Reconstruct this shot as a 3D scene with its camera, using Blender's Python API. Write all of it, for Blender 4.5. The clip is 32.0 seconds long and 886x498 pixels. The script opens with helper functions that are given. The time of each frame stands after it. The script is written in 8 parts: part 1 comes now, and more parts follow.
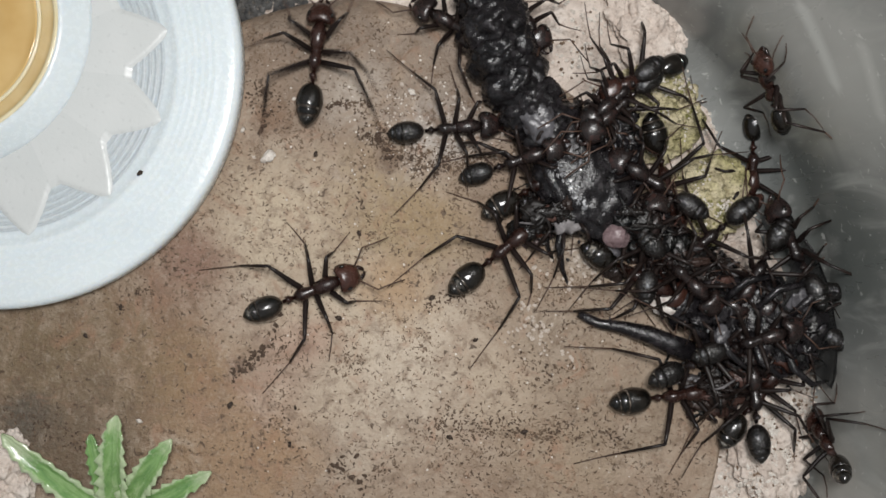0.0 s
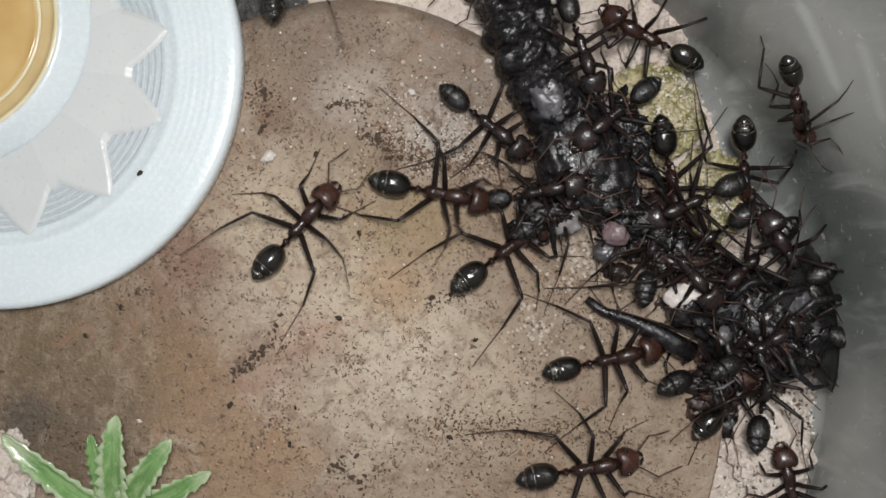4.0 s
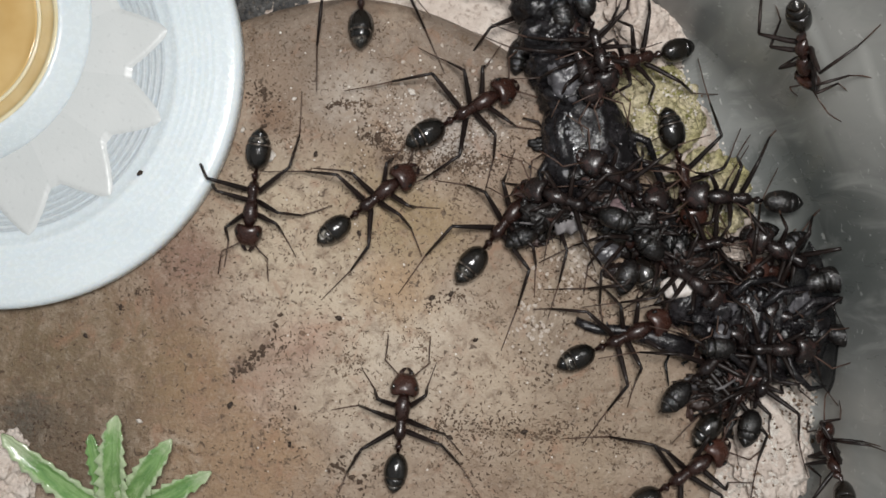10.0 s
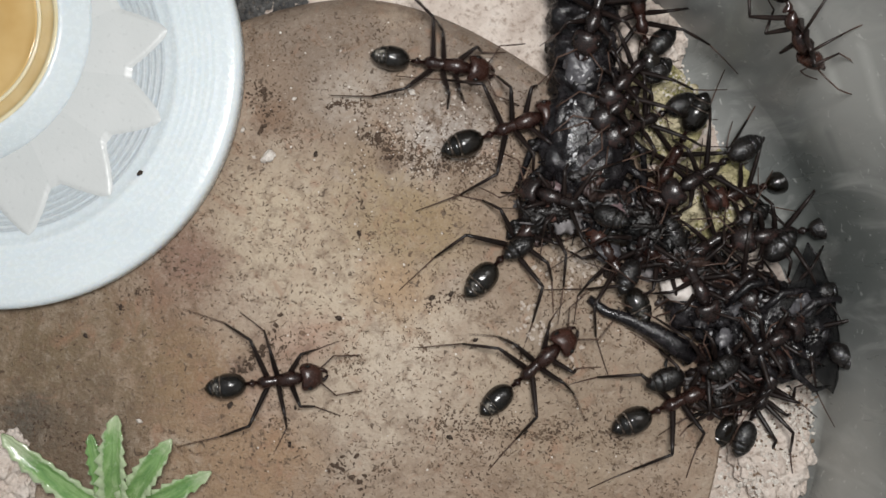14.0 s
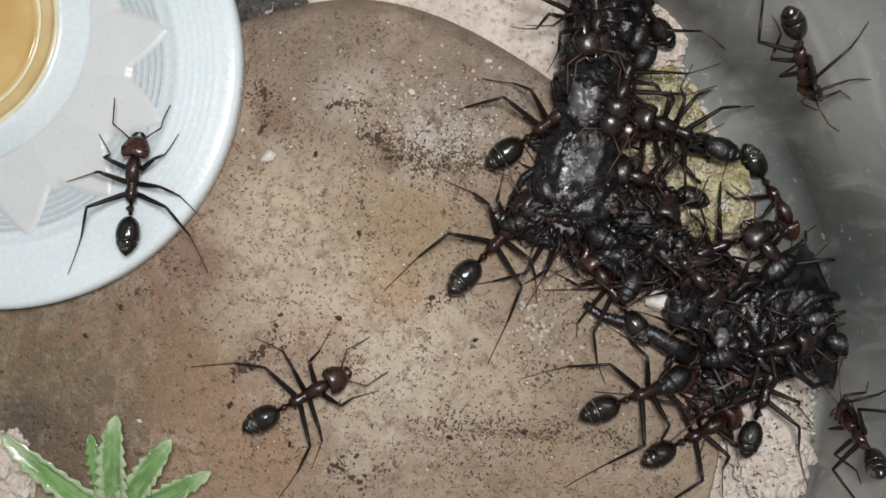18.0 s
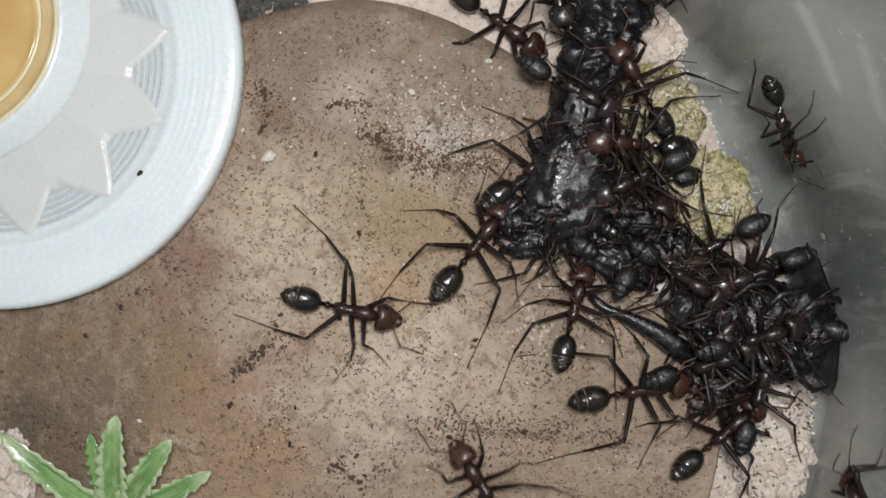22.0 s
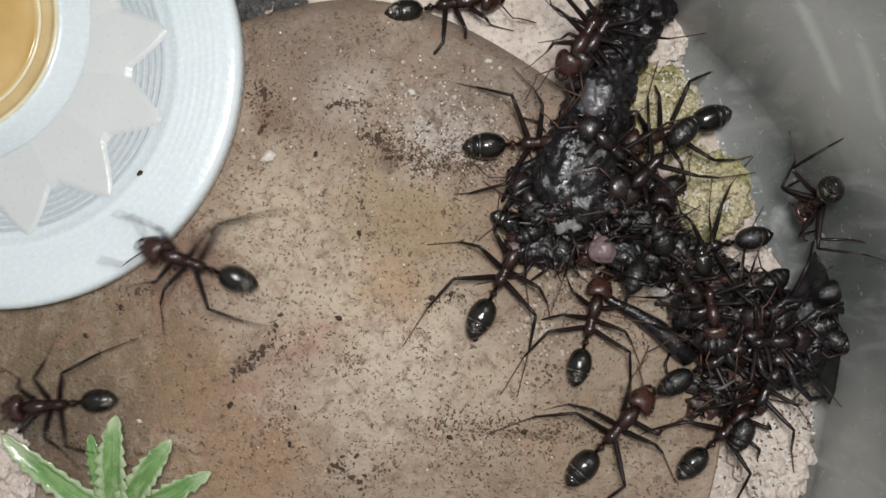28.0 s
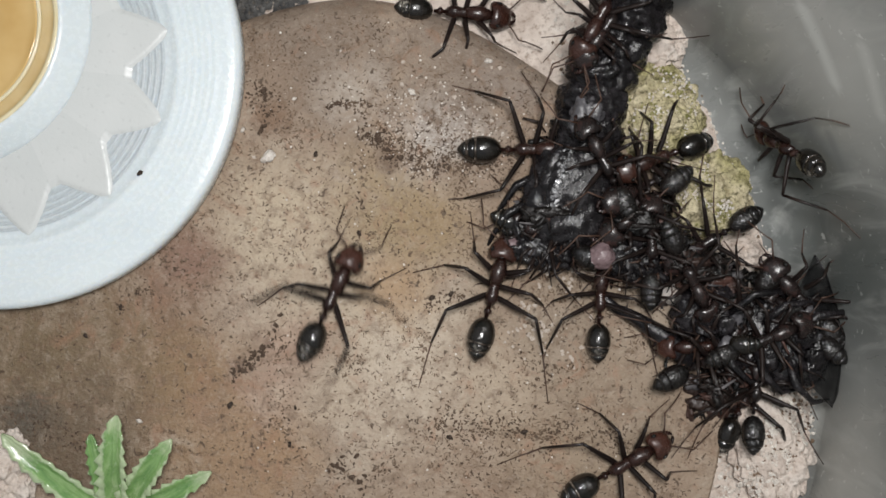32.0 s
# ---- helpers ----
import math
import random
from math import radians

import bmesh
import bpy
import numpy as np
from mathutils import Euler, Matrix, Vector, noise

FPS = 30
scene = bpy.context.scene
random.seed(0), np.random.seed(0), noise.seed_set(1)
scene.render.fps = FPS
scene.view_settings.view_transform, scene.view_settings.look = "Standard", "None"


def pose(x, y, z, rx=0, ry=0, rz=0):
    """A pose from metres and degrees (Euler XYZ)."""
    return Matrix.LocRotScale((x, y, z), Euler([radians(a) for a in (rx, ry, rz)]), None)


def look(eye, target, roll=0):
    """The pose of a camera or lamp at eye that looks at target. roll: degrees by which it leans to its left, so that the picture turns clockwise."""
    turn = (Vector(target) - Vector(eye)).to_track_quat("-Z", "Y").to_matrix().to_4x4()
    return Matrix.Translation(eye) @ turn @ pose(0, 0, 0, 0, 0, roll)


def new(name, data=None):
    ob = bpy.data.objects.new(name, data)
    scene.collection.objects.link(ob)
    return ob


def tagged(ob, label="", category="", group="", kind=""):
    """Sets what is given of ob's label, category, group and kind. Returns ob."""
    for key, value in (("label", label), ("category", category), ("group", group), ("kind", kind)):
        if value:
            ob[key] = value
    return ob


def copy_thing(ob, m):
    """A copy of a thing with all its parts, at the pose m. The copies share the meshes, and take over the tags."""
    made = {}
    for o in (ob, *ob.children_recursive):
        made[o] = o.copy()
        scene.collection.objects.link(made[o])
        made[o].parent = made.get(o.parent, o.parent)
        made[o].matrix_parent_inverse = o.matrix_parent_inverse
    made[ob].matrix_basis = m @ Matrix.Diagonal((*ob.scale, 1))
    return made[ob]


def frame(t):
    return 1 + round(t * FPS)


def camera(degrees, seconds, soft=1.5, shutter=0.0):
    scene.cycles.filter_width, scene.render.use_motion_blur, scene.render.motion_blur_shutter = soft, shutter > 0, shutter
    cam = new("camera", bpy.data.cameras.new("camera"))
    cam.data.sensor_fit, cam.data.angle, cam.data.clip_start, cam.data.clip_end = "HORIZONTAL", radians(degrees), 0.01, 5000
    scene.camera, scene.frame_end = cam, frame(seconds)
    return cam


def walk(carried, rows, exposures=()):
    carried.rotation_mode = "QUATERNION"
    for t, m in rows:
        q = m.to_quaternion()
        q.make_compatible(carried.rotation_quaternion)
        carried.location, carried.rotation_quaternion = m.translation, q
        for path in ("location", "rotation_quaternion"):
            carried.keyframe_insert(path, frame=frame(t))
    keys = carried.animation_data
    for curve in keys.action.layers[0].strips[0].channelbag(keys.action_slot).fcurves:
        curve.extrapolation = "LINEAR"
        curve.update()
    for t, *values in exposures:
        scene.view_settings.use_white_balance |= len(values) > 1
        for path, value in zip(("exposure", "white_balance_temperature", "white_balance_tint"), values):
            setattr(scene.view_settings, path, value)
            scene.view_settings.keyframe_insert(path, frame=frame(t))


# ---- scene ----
MM = 0.001
EYE_HEIGHT = 70.1
cam = camera(50.0, 32.0, soft=1.6, shutter=0.3)
walk(cam, [(0.0, pose(0, 0, EYE_HEIGHT * MM)), (32.0, pose(0, 0, EYE_HEIGHT * MM))], exposures=[(0.0, 0.0), (32.0, 0.0)])

# ---- light: one bright lamp over the tub, beside the eye, and the dim room ----
world = bpy.data.worlds.new("room")
scene.world = world
world.use_nodes = True
world.node_tree.nodes["Background"].inputs[0].default_value = (0.92, 0.96, 1.0, 1)
world.node_tree.nodes["Background"].inputs[1].default_value = 0.34


def area_lamp(name, eye, target, size, watts, colour):
    data = bpy.data.lights.new(name, "AREA")
    data.shape, data.size, data.energy, data.color = "DISK", size * MM, watts, colour
    ob = new(name, data)
    ob.matrix_world = look([c * MM for c in eye], [c * MM for c in target])
    return ob


area_lamp("lamp_light", (4, 12, 92), (-1, -1, 0), 19, 0.073, (1.0, 0.988, 0.975))

# ---- materials ----


def material(name, rough=0.5, metal=0.0, spec=0.5):
    m = bpy.data.materials.new(name)
    m.use_nodes = True
    b = m.node_tree.nodes["Principled BSDF"]
    b.inputs["Roughness"].default_value, b.inputs["Metallic"].default_value = rough, metal
    b.inputs["Specular IOR Level"].default_value = spec
    return m, m.node_tree, b


def node(nt, kind, **values):
    n = nt.nodes.new(kind)
    for key, value in values.items():
        n.inputs[key].default_value = value
    return n


def coords(nt):
    return nt.nodes.new("ShaderNodeTexCoord").outputs["Object"]


def grain(nt, at, scale, detail=3.0, rough=0.6, distortion=0.0):
    n = node(nt, "ShaderNodeTexNoise", Scale=scale, Detail=detail, Roughness=rough, Distortion=distortion)
    nt.links.new(at, n.inputs["Vector"])
    return n.outputs["Fac"]


def ramp(nt, fac, stops):
    n = nt.nodes.new("ShaderNodeValToRGB")
    while len(n.color_ramp.elements) < len(stops):
        n.color_ramp.elements.new(0.5)
    for e, (p, c) in zip(n.color_ramp.elements, stops):
        e.position = p
        e.color = (*c, 1) if len(c) == 3 else c
    nt.links.new(fac, n.inputs["Fac"])
    return n.outputs["Color"]


def grey(a):
    return (a, a, a)


def blend(nt, fac, a, b, kind="MIX"):
    n = nt.nodes.new("ShaderNodeMix")
    n.data_type, n.blend_type = "RGBA", kind
    for socket, value in ((n.inputs[0], fac), (n.inputs[6], a), (n.inputs[7], b)):
        if isinstance(value, (int, float)):
            socket.default_value = value
        elif isinstance(value, tuple):
            socket.default_value = (*value, 1)
        else:
            nt.links.new(value, socket)
    return n.outputs[2]


def maths(nt, op, a, b=0.0):
    n = nt.nodes.new("ShaderNodeMath")
    n.operation = op
    for socket, value in zip(n.inputs, (a, b)):
        if isinstance(value, (int, float)):
            socket.default_value = value
        else:
            nt.links.new(value, socket)
    return n.outputs[0]


def bump(nt, b, height, strength, distance):
    n = node(nt, "ShaderNodeBump", Strength=strength, Distance=distance)
    nt.links.new(height, n.inputs["Height"])
    nt.links.new(n.outputs["Normal"], b.inputs["Normal"])


def patch(nt, at, x, y, radius, wobble, z=0.0):
    """A soft round patch of colour at x, y, z in millimetres, with an uneven outline."""
    d = nt.nodes.new("ShaderNodeVectorMath")
    d.operation = "DISTANCE"
    nt.links.new(at, d.inputs[0])
    d.inputs[1].default_value = (x * MM, y * MM, z * MM)
    e = maths(nt, "ADD", maths(nt, "DIVIDE", d.outputs["Value"], radius * MM), maths(nt, "MULTIPLY", wobble, 1.3))
    n = node(nt, "ShaderNodeMapRange")
    n.interpolation_type = "SMOOTHSTEP"
    for key, value in (("From Min", 1.75), ("From Max", 0.75), ("To Min", 0.0), ("To Max", 1.0)):
        n.inputs[key].default_value = value
    nt.links.new(e, n.inputs["Value"])
    return n.outputs["Result"]


def streak(nt, at, p, q, radius, wobble):
    """A long soft band of colour from p to q, in millimetres."""
    p, q = Vector(p) * MM, Vector(q) * MM
    way = (q - p).normalized()
    off = nt.nodes.new("ShaderNodeVectorMath")
    off.operation = "SUBTRACT"
    nt.links.new(at, off.inputs[0])
    off.inputs[1].default_value = p
    side, along = nt.nodes.new("ShaderNodeVectorMath"), nt.nodes.new("ShaderNodeVectorMath")
    side.operation, along.operation = "CROSS_PRODUCT", "DOT_PRODUCT"
    for n in (side, along):
        nt.links.new(off.outputs[0], n.inputs[0])
        n.inputs[1].default_value = way
    size = nt.nodes.new("ShaderNodeVectorMath")
    size.operation = "LENGTH"
    nt.links.new(side.outputs[0], size.inputs[0])
    past = maths(nt, "SUBTRACT", maths(nt, "ABSOLUTE", maths(nt, "SUBTRACT", along.outputs["Value"], (q - p).length / 2)), (q - p).length / 2 - 0.0006)
    far = maths(nt, "ADD", size.outputs["Value"], maths(nt, "MULTIPLY", maths(nt, "MAXIMUM", past, 0.0), 0.8))
    fade = maths(nt, "ADD", maths(nt, "DIVIDE", far, radius * MM), maths(nt, "MULTIPLY", wobble, 0.6))
    return ramp(nt, maths(nt, "MULTIPLY", fade, 0.5), [(0.3, grey(1)), (0.95, grey(0))])


def make_clay():
    m, nt, b = material("worn_clay", 0.62, 0, 0.35)
    at = coords(nt)
    broad, mid, fine = grain(nt, at, 170, 5, 0.65, 0.4), grain(nt, at, 900, 5, 0.7, 0.5), grain(nt, at, 3800, 3, 0.65)
    wobble = maths(nt, "ADD", maths(nt, "MULTIPLY", grain(nt, at, 300, 4, 0.7, 0.8), 1.6), maths(nt, "MULTIPLY", mid, 0.6))
    wobble = maths(nt, "SUBTRACT", wobble, 0.6)
    col = ramp(nt, broad, [(0.3, (0.25, 0.172, 0.122)), (0.5, (0.375, 0.28, 0.212)), (0.72, (0.49, 0.405, 0.33))])
    for x, y, r, c, k in STAINS_AND_FALLOFF + STAINS_AND_RIM_SHADE + SMALL_STAINS + UPPER_STAINS:
        col = blend(nt, maths(nt, "MULTIPLY", patch(nt, at, x, y, r * 1.3, wobble), min(1.0, k * 1.15)), col, c)
    rust = maths(nt, "MULTIPLY", ramp(nt, grain(nt, at, 240, 5, 0.75, 0.9), [(0.5, grey(0)), (0.66, grey(0.45))]), patch(nt, at, -17.0, -5.0, 17.0, wobble))
    col = blend(nt, rust, col, (0.27, 0.155, 0.105))
    col = blend(nt, ramp(nt, mid, [(0.32, grey(0.75)), (0.5, grey(0.0)), (1, grey(0))]), col, (0.19, 0.125, 0.085))
    col = blend(nt, ramp(nt, grain(nt, at, 1700, 4, 0.7, 0.3), [(0.54, grey(0)), (0.72, grey(0.24))]), col, (0.6, 0.52, 0.44))
    col = blend(nt, ramp(nt, fine, [(0.56, grey(0)), (0.74, grey(0.2))]), col, (0.66, 0.58, 0.5))
    pits = grain(nt, at, 2100, 2, 0.5, 1.2)
    col = blend(nt, ramp(nt, pits, [(0.3, grey(0.9)), (0.38, grey(0.0))]), col, (0.10, 0.066, 0.046))
    # smudges of trodden dirt, thick in some areas and thin in others
    thick = ramp(nt, grain(nt, at, 130, 3, 0.6, 0.5), [(0.38, grey(0.25)), (0.62, grey(1.0))])
    smudge = ramp(nt, grain(nt, at, 1250, 5, 0.75, 1.0), [(0.54, grey(0)), (0.66, grey(0.62))])
    col = blend(nt, maths(nt, "MULTIPLY", smudge, thick), col, (0.2, 0.125, 0.08))
    rusty = ramp(nt, grain(nt, at, 420, 4, 0.7, 1.0), [(0.56, grey(0)), (0.7, grey(0.5))])
    col = blend(nt, rusty, col, (0.36, 0.2, 0.13))
    col = blend(nt, 1.0, col, (0.922, 0.928, 0.9), "MULTIPLY")
    nt.links.new(col, b.inputs["Base Color"])
    nt.links.new(ramp(nt, mid, [(0.3, grey(0.36)), (0.7, grey(0.7))]), b.inputs["Roughness"])
    bump(nt, b, maths(nt, "ADD", mid, maths(nt, "MULTIPLY", fine, 0.7)), 1.0, 0.0002)
    return m


# stains of the clay, some with shade mixed in: x, y, radius, colour, strength
STAINS_AND_FALLOFF = [
    (-10.8, -7.2, 3.0, (0.36, 0.21, 0.155), 0.7),
    (-20.0, -5.5, 3.2, (0.27, 0.18, 0.13), 0.75),
    (-13.5, -14.2, 5.0, (0.36, 0.225, 0.13), 0.8),
    (-4.0, 1.5, 6.5, (0.36, 0.265, 0.155), 0.8),
    (-19.0, -10.0, 6.5, (0.31, 0.2, 0.115), 0.85),
    # left side: dirty brown clay plus the light's fall-off, in one colour
    (-29.5, -8.5, 10.0, (0.2, 0.142, 0.085), 0.85),
    (-27.0, -14.5, 6.0, (0.18, 0.13, 0.09), 0.85),
    (-31.0, -12.8, 3.0, (0.12, 0.1, 0.08), 0.8),
    (-4.0, -8.0, 7.5, (0.62, 0.52, 0.425), 0.75),
    (-12.5, 2.0, 6.0, (0.57, 0.465, 0.35), 0.75),
    (-9.5, -3.5, 5.5, (0.58, 0.475, 0.37), 0.7),
]
STAINS_AND_RIM_SHADE = [
    (0.4, 9.0, 4.6, (0.55, 0.49, 0.455), 0.9),
    (-19.0, -1.5, 3.6, (0.27, 0.17, 0.125), 0.8),
    (9.0, -6.5, 3.6, (0.44, 0.37, 0.31), 0.7),
    (8.0, -13.6, 6.0, (0.33, 0.245, 0.175), 0.7),
    # grey-brown clay by the upper rim, with the rim's shading painted in
    (-10.0, 16.0, 8.5, (0.25, 0.19, 0.15), 0.8),
    (2.0, 15.5, 6.5, (0.26, 0.205, 0.17), 0.8),
    (6.0, 12.0, 3.0, (0.3, 0.24, 0.2), 0.7),
    (-13.0, 12.0, 2.6, (0.3, 0.215, 0.16), 0.7),
    (-15.0, -8.7, 0.8, (0.14, 0.085, 0.06), 0.9),
    (-12.9, -7.0, 0.55, (0.15, 0.09, 0.065), 0.9),
]
SMALL_STAINS = [
    (-10.0, -7.4, 0.6, (0.17, 0.1, 0.075), 0.85),
    (-9.6, -6.9, 2.2, (0.42, 0.26, 0.2), 0.6),
    (-3.4, -2.9, 2.8, (0.4, 0.255, 0.145), 0.65),
    (-13.8, -6.4, 0.5, (0.2, 0.12, 0.085), 0.8),
    (-11.2, -9.6, 0.5, (0.2, 0.12, 0.085), 0.8),
    (6.8, -5.6, 1.5, (0.56, 0.5, 0.43), 0.75),
    (10.5, -1.0, 2.2, (0.45, 0.41, 0.37), 0.7),
    (-18.6, -0.8, 2.2, (0.27, 0.165, 0.125), 0.8),
    (-17.4, -12.4, 1.4, (0.3, 0.17, 0.115), 0.8),
    (12.5, -3.0, 3.6, (0.33, 0.265, 0.205), 0.7),
    (11.0, -15.0, 3.6, (0.37, 0.28, 0.2), 0.55),
    (3.0, 12.5, 3.6, (0.25, 0.19, 0.15), 0.7),
]
UPPER_STAINS = [
    (5.0, 6.0, 2.8, (0.33, 0.25, 0.195), 0.7),
    (-2.0, 13.5, 3.0, (0.3, 0.23, 0.18), 0.6),
    (-3.8, 6.9, 1.3, (0.22, 0.15, 0.105), 0.8),
    (-12.5, 9.6, 1.5, (0.24, 0.15, 0.1), 0.75),
    (1.0, 5.4, 1.6, (0.27, 0.19, 0.13), 0.7),
    (-16.0, -15.5, 6.0, (0.36, 0.24, 0.155), 0.7),
    (10.0, 2.0, 3.0, (0.52, 0.46, 0.39), 0.7),
    (-12.0, -9.5, 3.4, (0.5, 0.36, 0.29), 0.7),
    (-15.0, -4.6, 2.8, (0.5, 0.4, 0.32), 0.7),
    (-9.0, -10.5, 3.6, (0.52, 0.42, 0.33), 0.65),
    (-6.6, 11.4, 2.6, (0.5, 0.43, 0.375), 0.7),
    (4.6, 12.2, 2.4, (0.3, 0.24, 0.205), 0.65),
    (-1.2, 1.8, 3.0, (0.33, 0.23, 0.13), 0.6),
    (8.6, -8.6, 4.2, (0.31, 0.235, 0.175), 0.65),
    (14.5, -12.5, 3.6, (0.31, 0.24, 0.18), 0.6),
    (4.5, -9.5, 4.0, (0.5, 0.4, 0.31), 0.7),
    (7.5, -2.5, 5.5, (0.3, 0.225, 0.165), 0.65),
    (12.5, -10.5, 5.5, (0.33, 0.25, 0.185), 0.65),
    (5.5, 3.2, 3.6, (0.29, 0.205, 0.145), 0.6),
]


def speckled(name, stops, rough, scale, fine_scale, strength, distance, spec=0.4, fine=(0.2, 0.16, 0.12), amount=0.4):
    """A grainy surface: a ramp over broad noise, darkened or tinted by finer grains, with relief."""
    m, nt, b = material(name, rough, 0, spec)
    at = coords(nt)
    broad, small = grain(nt, at, scale, 4, 0.6), grain(nt, at, fine_scale, 3, 0.6)
    col = ramp(nt, broad, stops)
    col = blend(nt, ramp(nt, small, [(0.3, grey(amount)), (0.48, grey(0))]), col, fine)
    nt.links.new(col, b.inputs["Base Color"])
    nt.links.new(ramp(nt, small, [(0.3, grey(max(0.02, rough - 0.1))), (0.7, grey(min(1, rough + 0.1)))]), b.inputs["Roughness"])
    bump(nt, b, maths(nt, "ADD", broad, small), strength, distance)
    return m


def by_object(nt, low=0.8, high=1.2):
    info = nt.nodes.new("ShaderNodeObjectInfo")
    n = node(nt, "ShaderNodeMapRange")
    n.inputs["To Min"].default_value, n.inputs["To Max"].default_value = low, high
    nt.links.new(info.outputs["Random"], n.inputs["Value"])
    return n.outputs["Result"]


def shaded(nt, col, factor):
    n = nt.nodes.new("ShaderNodeVectorMath")
    n.operation = "SCALE"
    nt.links.new(col, n.inputs[0])
    if isinstance(factor, (int, float)):
        n.inputs["Scale"].default_value = factor
    else:
        nt.links.new(factor, n.inputs["Scale"])
    return n.outputs[0]


def chitin(name, stops, rough, scale=900, strength=0.35, spec=0.5, coat=0.0, depth=0.00008):
    m, nt, b = material(name, rough, 0, spec)
    at = coords(nt)
    broad, small = grain(nt, at, scale, 3, 0.6), grain(nt, at, 9000, 2, 0.5)
    col = shaded(nt, ramp(nt, broad, stops), by_object(nt, 0.75, 1.25))
    nt.links.new(col, b.inputs["Base Color"])
    nt.links.new(ramp(nt, broad, [(0.3, grey(max(0.05, rough - 0.12))), (0.7, grey(rough + 0.12))]), b.inputs["Roughness"])
    b.inputs["Coat Weight"].default_value = coat
    b.inputs["Coat Roughness"].default_value = 0.12
    bump(nt, b, maths(nt, "ADD", broad, maths(nt, "MULTIPLY", small, 0.5)), strength, depth)
    return m


def make_gaster_shell():
    """Near-black shell; one pale patch gives the dusty tip and a painted highlight."""
    m, nt, b = material("gaster_shell", 0.17, 0, 0.5)
    at = coords(nt)
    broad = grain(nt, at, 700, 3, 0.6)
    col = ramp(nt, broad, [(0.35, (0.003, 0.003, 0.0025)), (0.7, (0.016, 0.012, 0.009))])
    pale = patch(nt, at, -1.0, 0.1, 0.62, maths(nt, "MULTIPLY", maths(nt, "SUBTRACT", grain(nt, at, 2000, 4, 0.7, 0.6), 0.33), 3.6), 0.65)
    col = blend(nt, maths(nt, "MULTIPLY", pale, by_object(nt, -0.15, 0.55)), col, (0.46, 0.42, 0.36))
    nt.links.new(shaded(nt, col, by_object(nt, 0.7, 1.3)), b.inputs["Base Color"])
    b.inputs["Coat Weight"].default_value, b.inputs["Coat Roughness"].default_value = 0.35, 0.08
    bump(nt, b, maths(nt, "ADD", broad, maths(nt, "MULTIPLY", grain(nt, at, 6000, 2, 0.5), 0.3)), 0.5, 0.00016)
    return m


def make_plastic(name, low, high, rough, scale, relief, subsurface=0.0):
    m, nt, b = material(name, rough, 0, 0.5)
    at = coords(nt)
    broad, small = grain(nt, at, scale, 3, 0.55), grain(nt, at, 2600, 3, 0.6)
    nt.links.new(ramp(nt, broad, [(0.35, low), (0.65, high)]), b.inputs["Base Color"])
    nt.links.new(ramp(nt, small, [(0.3, grey(rough * 0.7)), (0.7, grey(rough * 1.3))]), b.inputs["Roughness"])
    if subsurface:
        b.inputs["Subsurface Weight"].default_value = subsurface
        b.inputs["Subsurface Radius"].default_value = (1, 0.9, 0.8)
        b.inputs["Subsurface Scale"].default_value = 0.0009
    bump(nt, b, maths(nt, "ADD", small, grain(nt, at, 700, 3, 0.7, 0.5)), relief, 0.00009)
    return m


def make_wall_plastic():
    """Cloudy grey plastic with long smears and scratches; its uneven lighting is put into the colour."""
    m, nt, b = material("cloudy_plastic", 0.3, 0, 0.5)
    at = coords(nt)
    mapping = nt.nodes.new("ShaderNodeMapping")
    mapping.inputs["Scale"].default_value = (1.0, 1.0, 0.22)
    mapping.inputs["Rotation"].default_value = (0.25, 0.1, 0)
    nt.links.new(at, mapping.inputs["Vector"])
    smear, cloud = grain(nt, mapping.outputs[0], 420, 4, 0.6, 0.6), grain(nt, at, 90, 3, 0.5)
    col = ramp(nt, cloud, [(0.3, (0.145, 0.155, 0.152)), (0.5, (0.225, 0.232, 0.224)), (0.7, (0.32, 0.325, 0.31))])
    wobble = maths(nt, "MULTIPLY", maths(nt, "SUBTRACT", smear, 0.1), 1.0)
    # dim middle, bright top and bright lower end of the wall, painted in
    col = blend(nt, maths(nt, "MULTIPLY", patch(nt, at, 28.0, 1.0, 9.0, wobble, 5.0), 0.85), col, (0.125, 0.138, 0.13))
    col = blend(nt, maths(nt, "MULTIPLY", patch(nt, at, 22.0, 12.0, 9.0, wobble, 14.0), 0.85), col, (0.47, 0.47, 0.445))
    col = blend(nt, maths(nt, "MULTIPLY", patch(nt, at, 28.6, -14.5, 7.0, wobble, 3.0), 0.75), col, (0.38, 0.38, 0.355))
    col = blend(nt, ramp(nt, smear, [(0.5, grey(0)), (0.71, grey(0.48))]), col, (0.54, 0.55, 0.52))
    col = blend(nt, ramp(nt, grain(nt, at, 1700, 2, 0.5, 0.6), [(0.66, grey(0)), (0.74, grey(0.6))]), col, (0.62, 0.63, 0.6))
    # two pale reflections and a dark one, painted as streaks on the plastic
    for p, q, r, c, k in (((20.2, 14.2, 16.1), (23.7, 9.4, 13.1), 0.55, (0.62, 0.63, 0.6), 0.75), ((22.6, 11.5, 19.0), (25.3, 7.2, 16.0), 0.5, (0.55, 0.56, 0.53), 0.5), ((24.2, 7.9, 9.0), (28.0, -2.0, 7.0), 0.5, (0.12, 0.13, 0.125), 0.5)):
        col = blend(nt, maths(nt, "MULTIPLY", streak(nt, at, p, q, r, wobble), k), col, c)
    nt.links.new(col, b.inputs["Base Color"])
    nt.links.new(ramp(nt, smear, [(0.3, grey(0.24)), (0.75, grey(0.42))]), b.inputs["Roughness"])
    bump(nt, b, smear, 0.12, 0.0001)
    return m


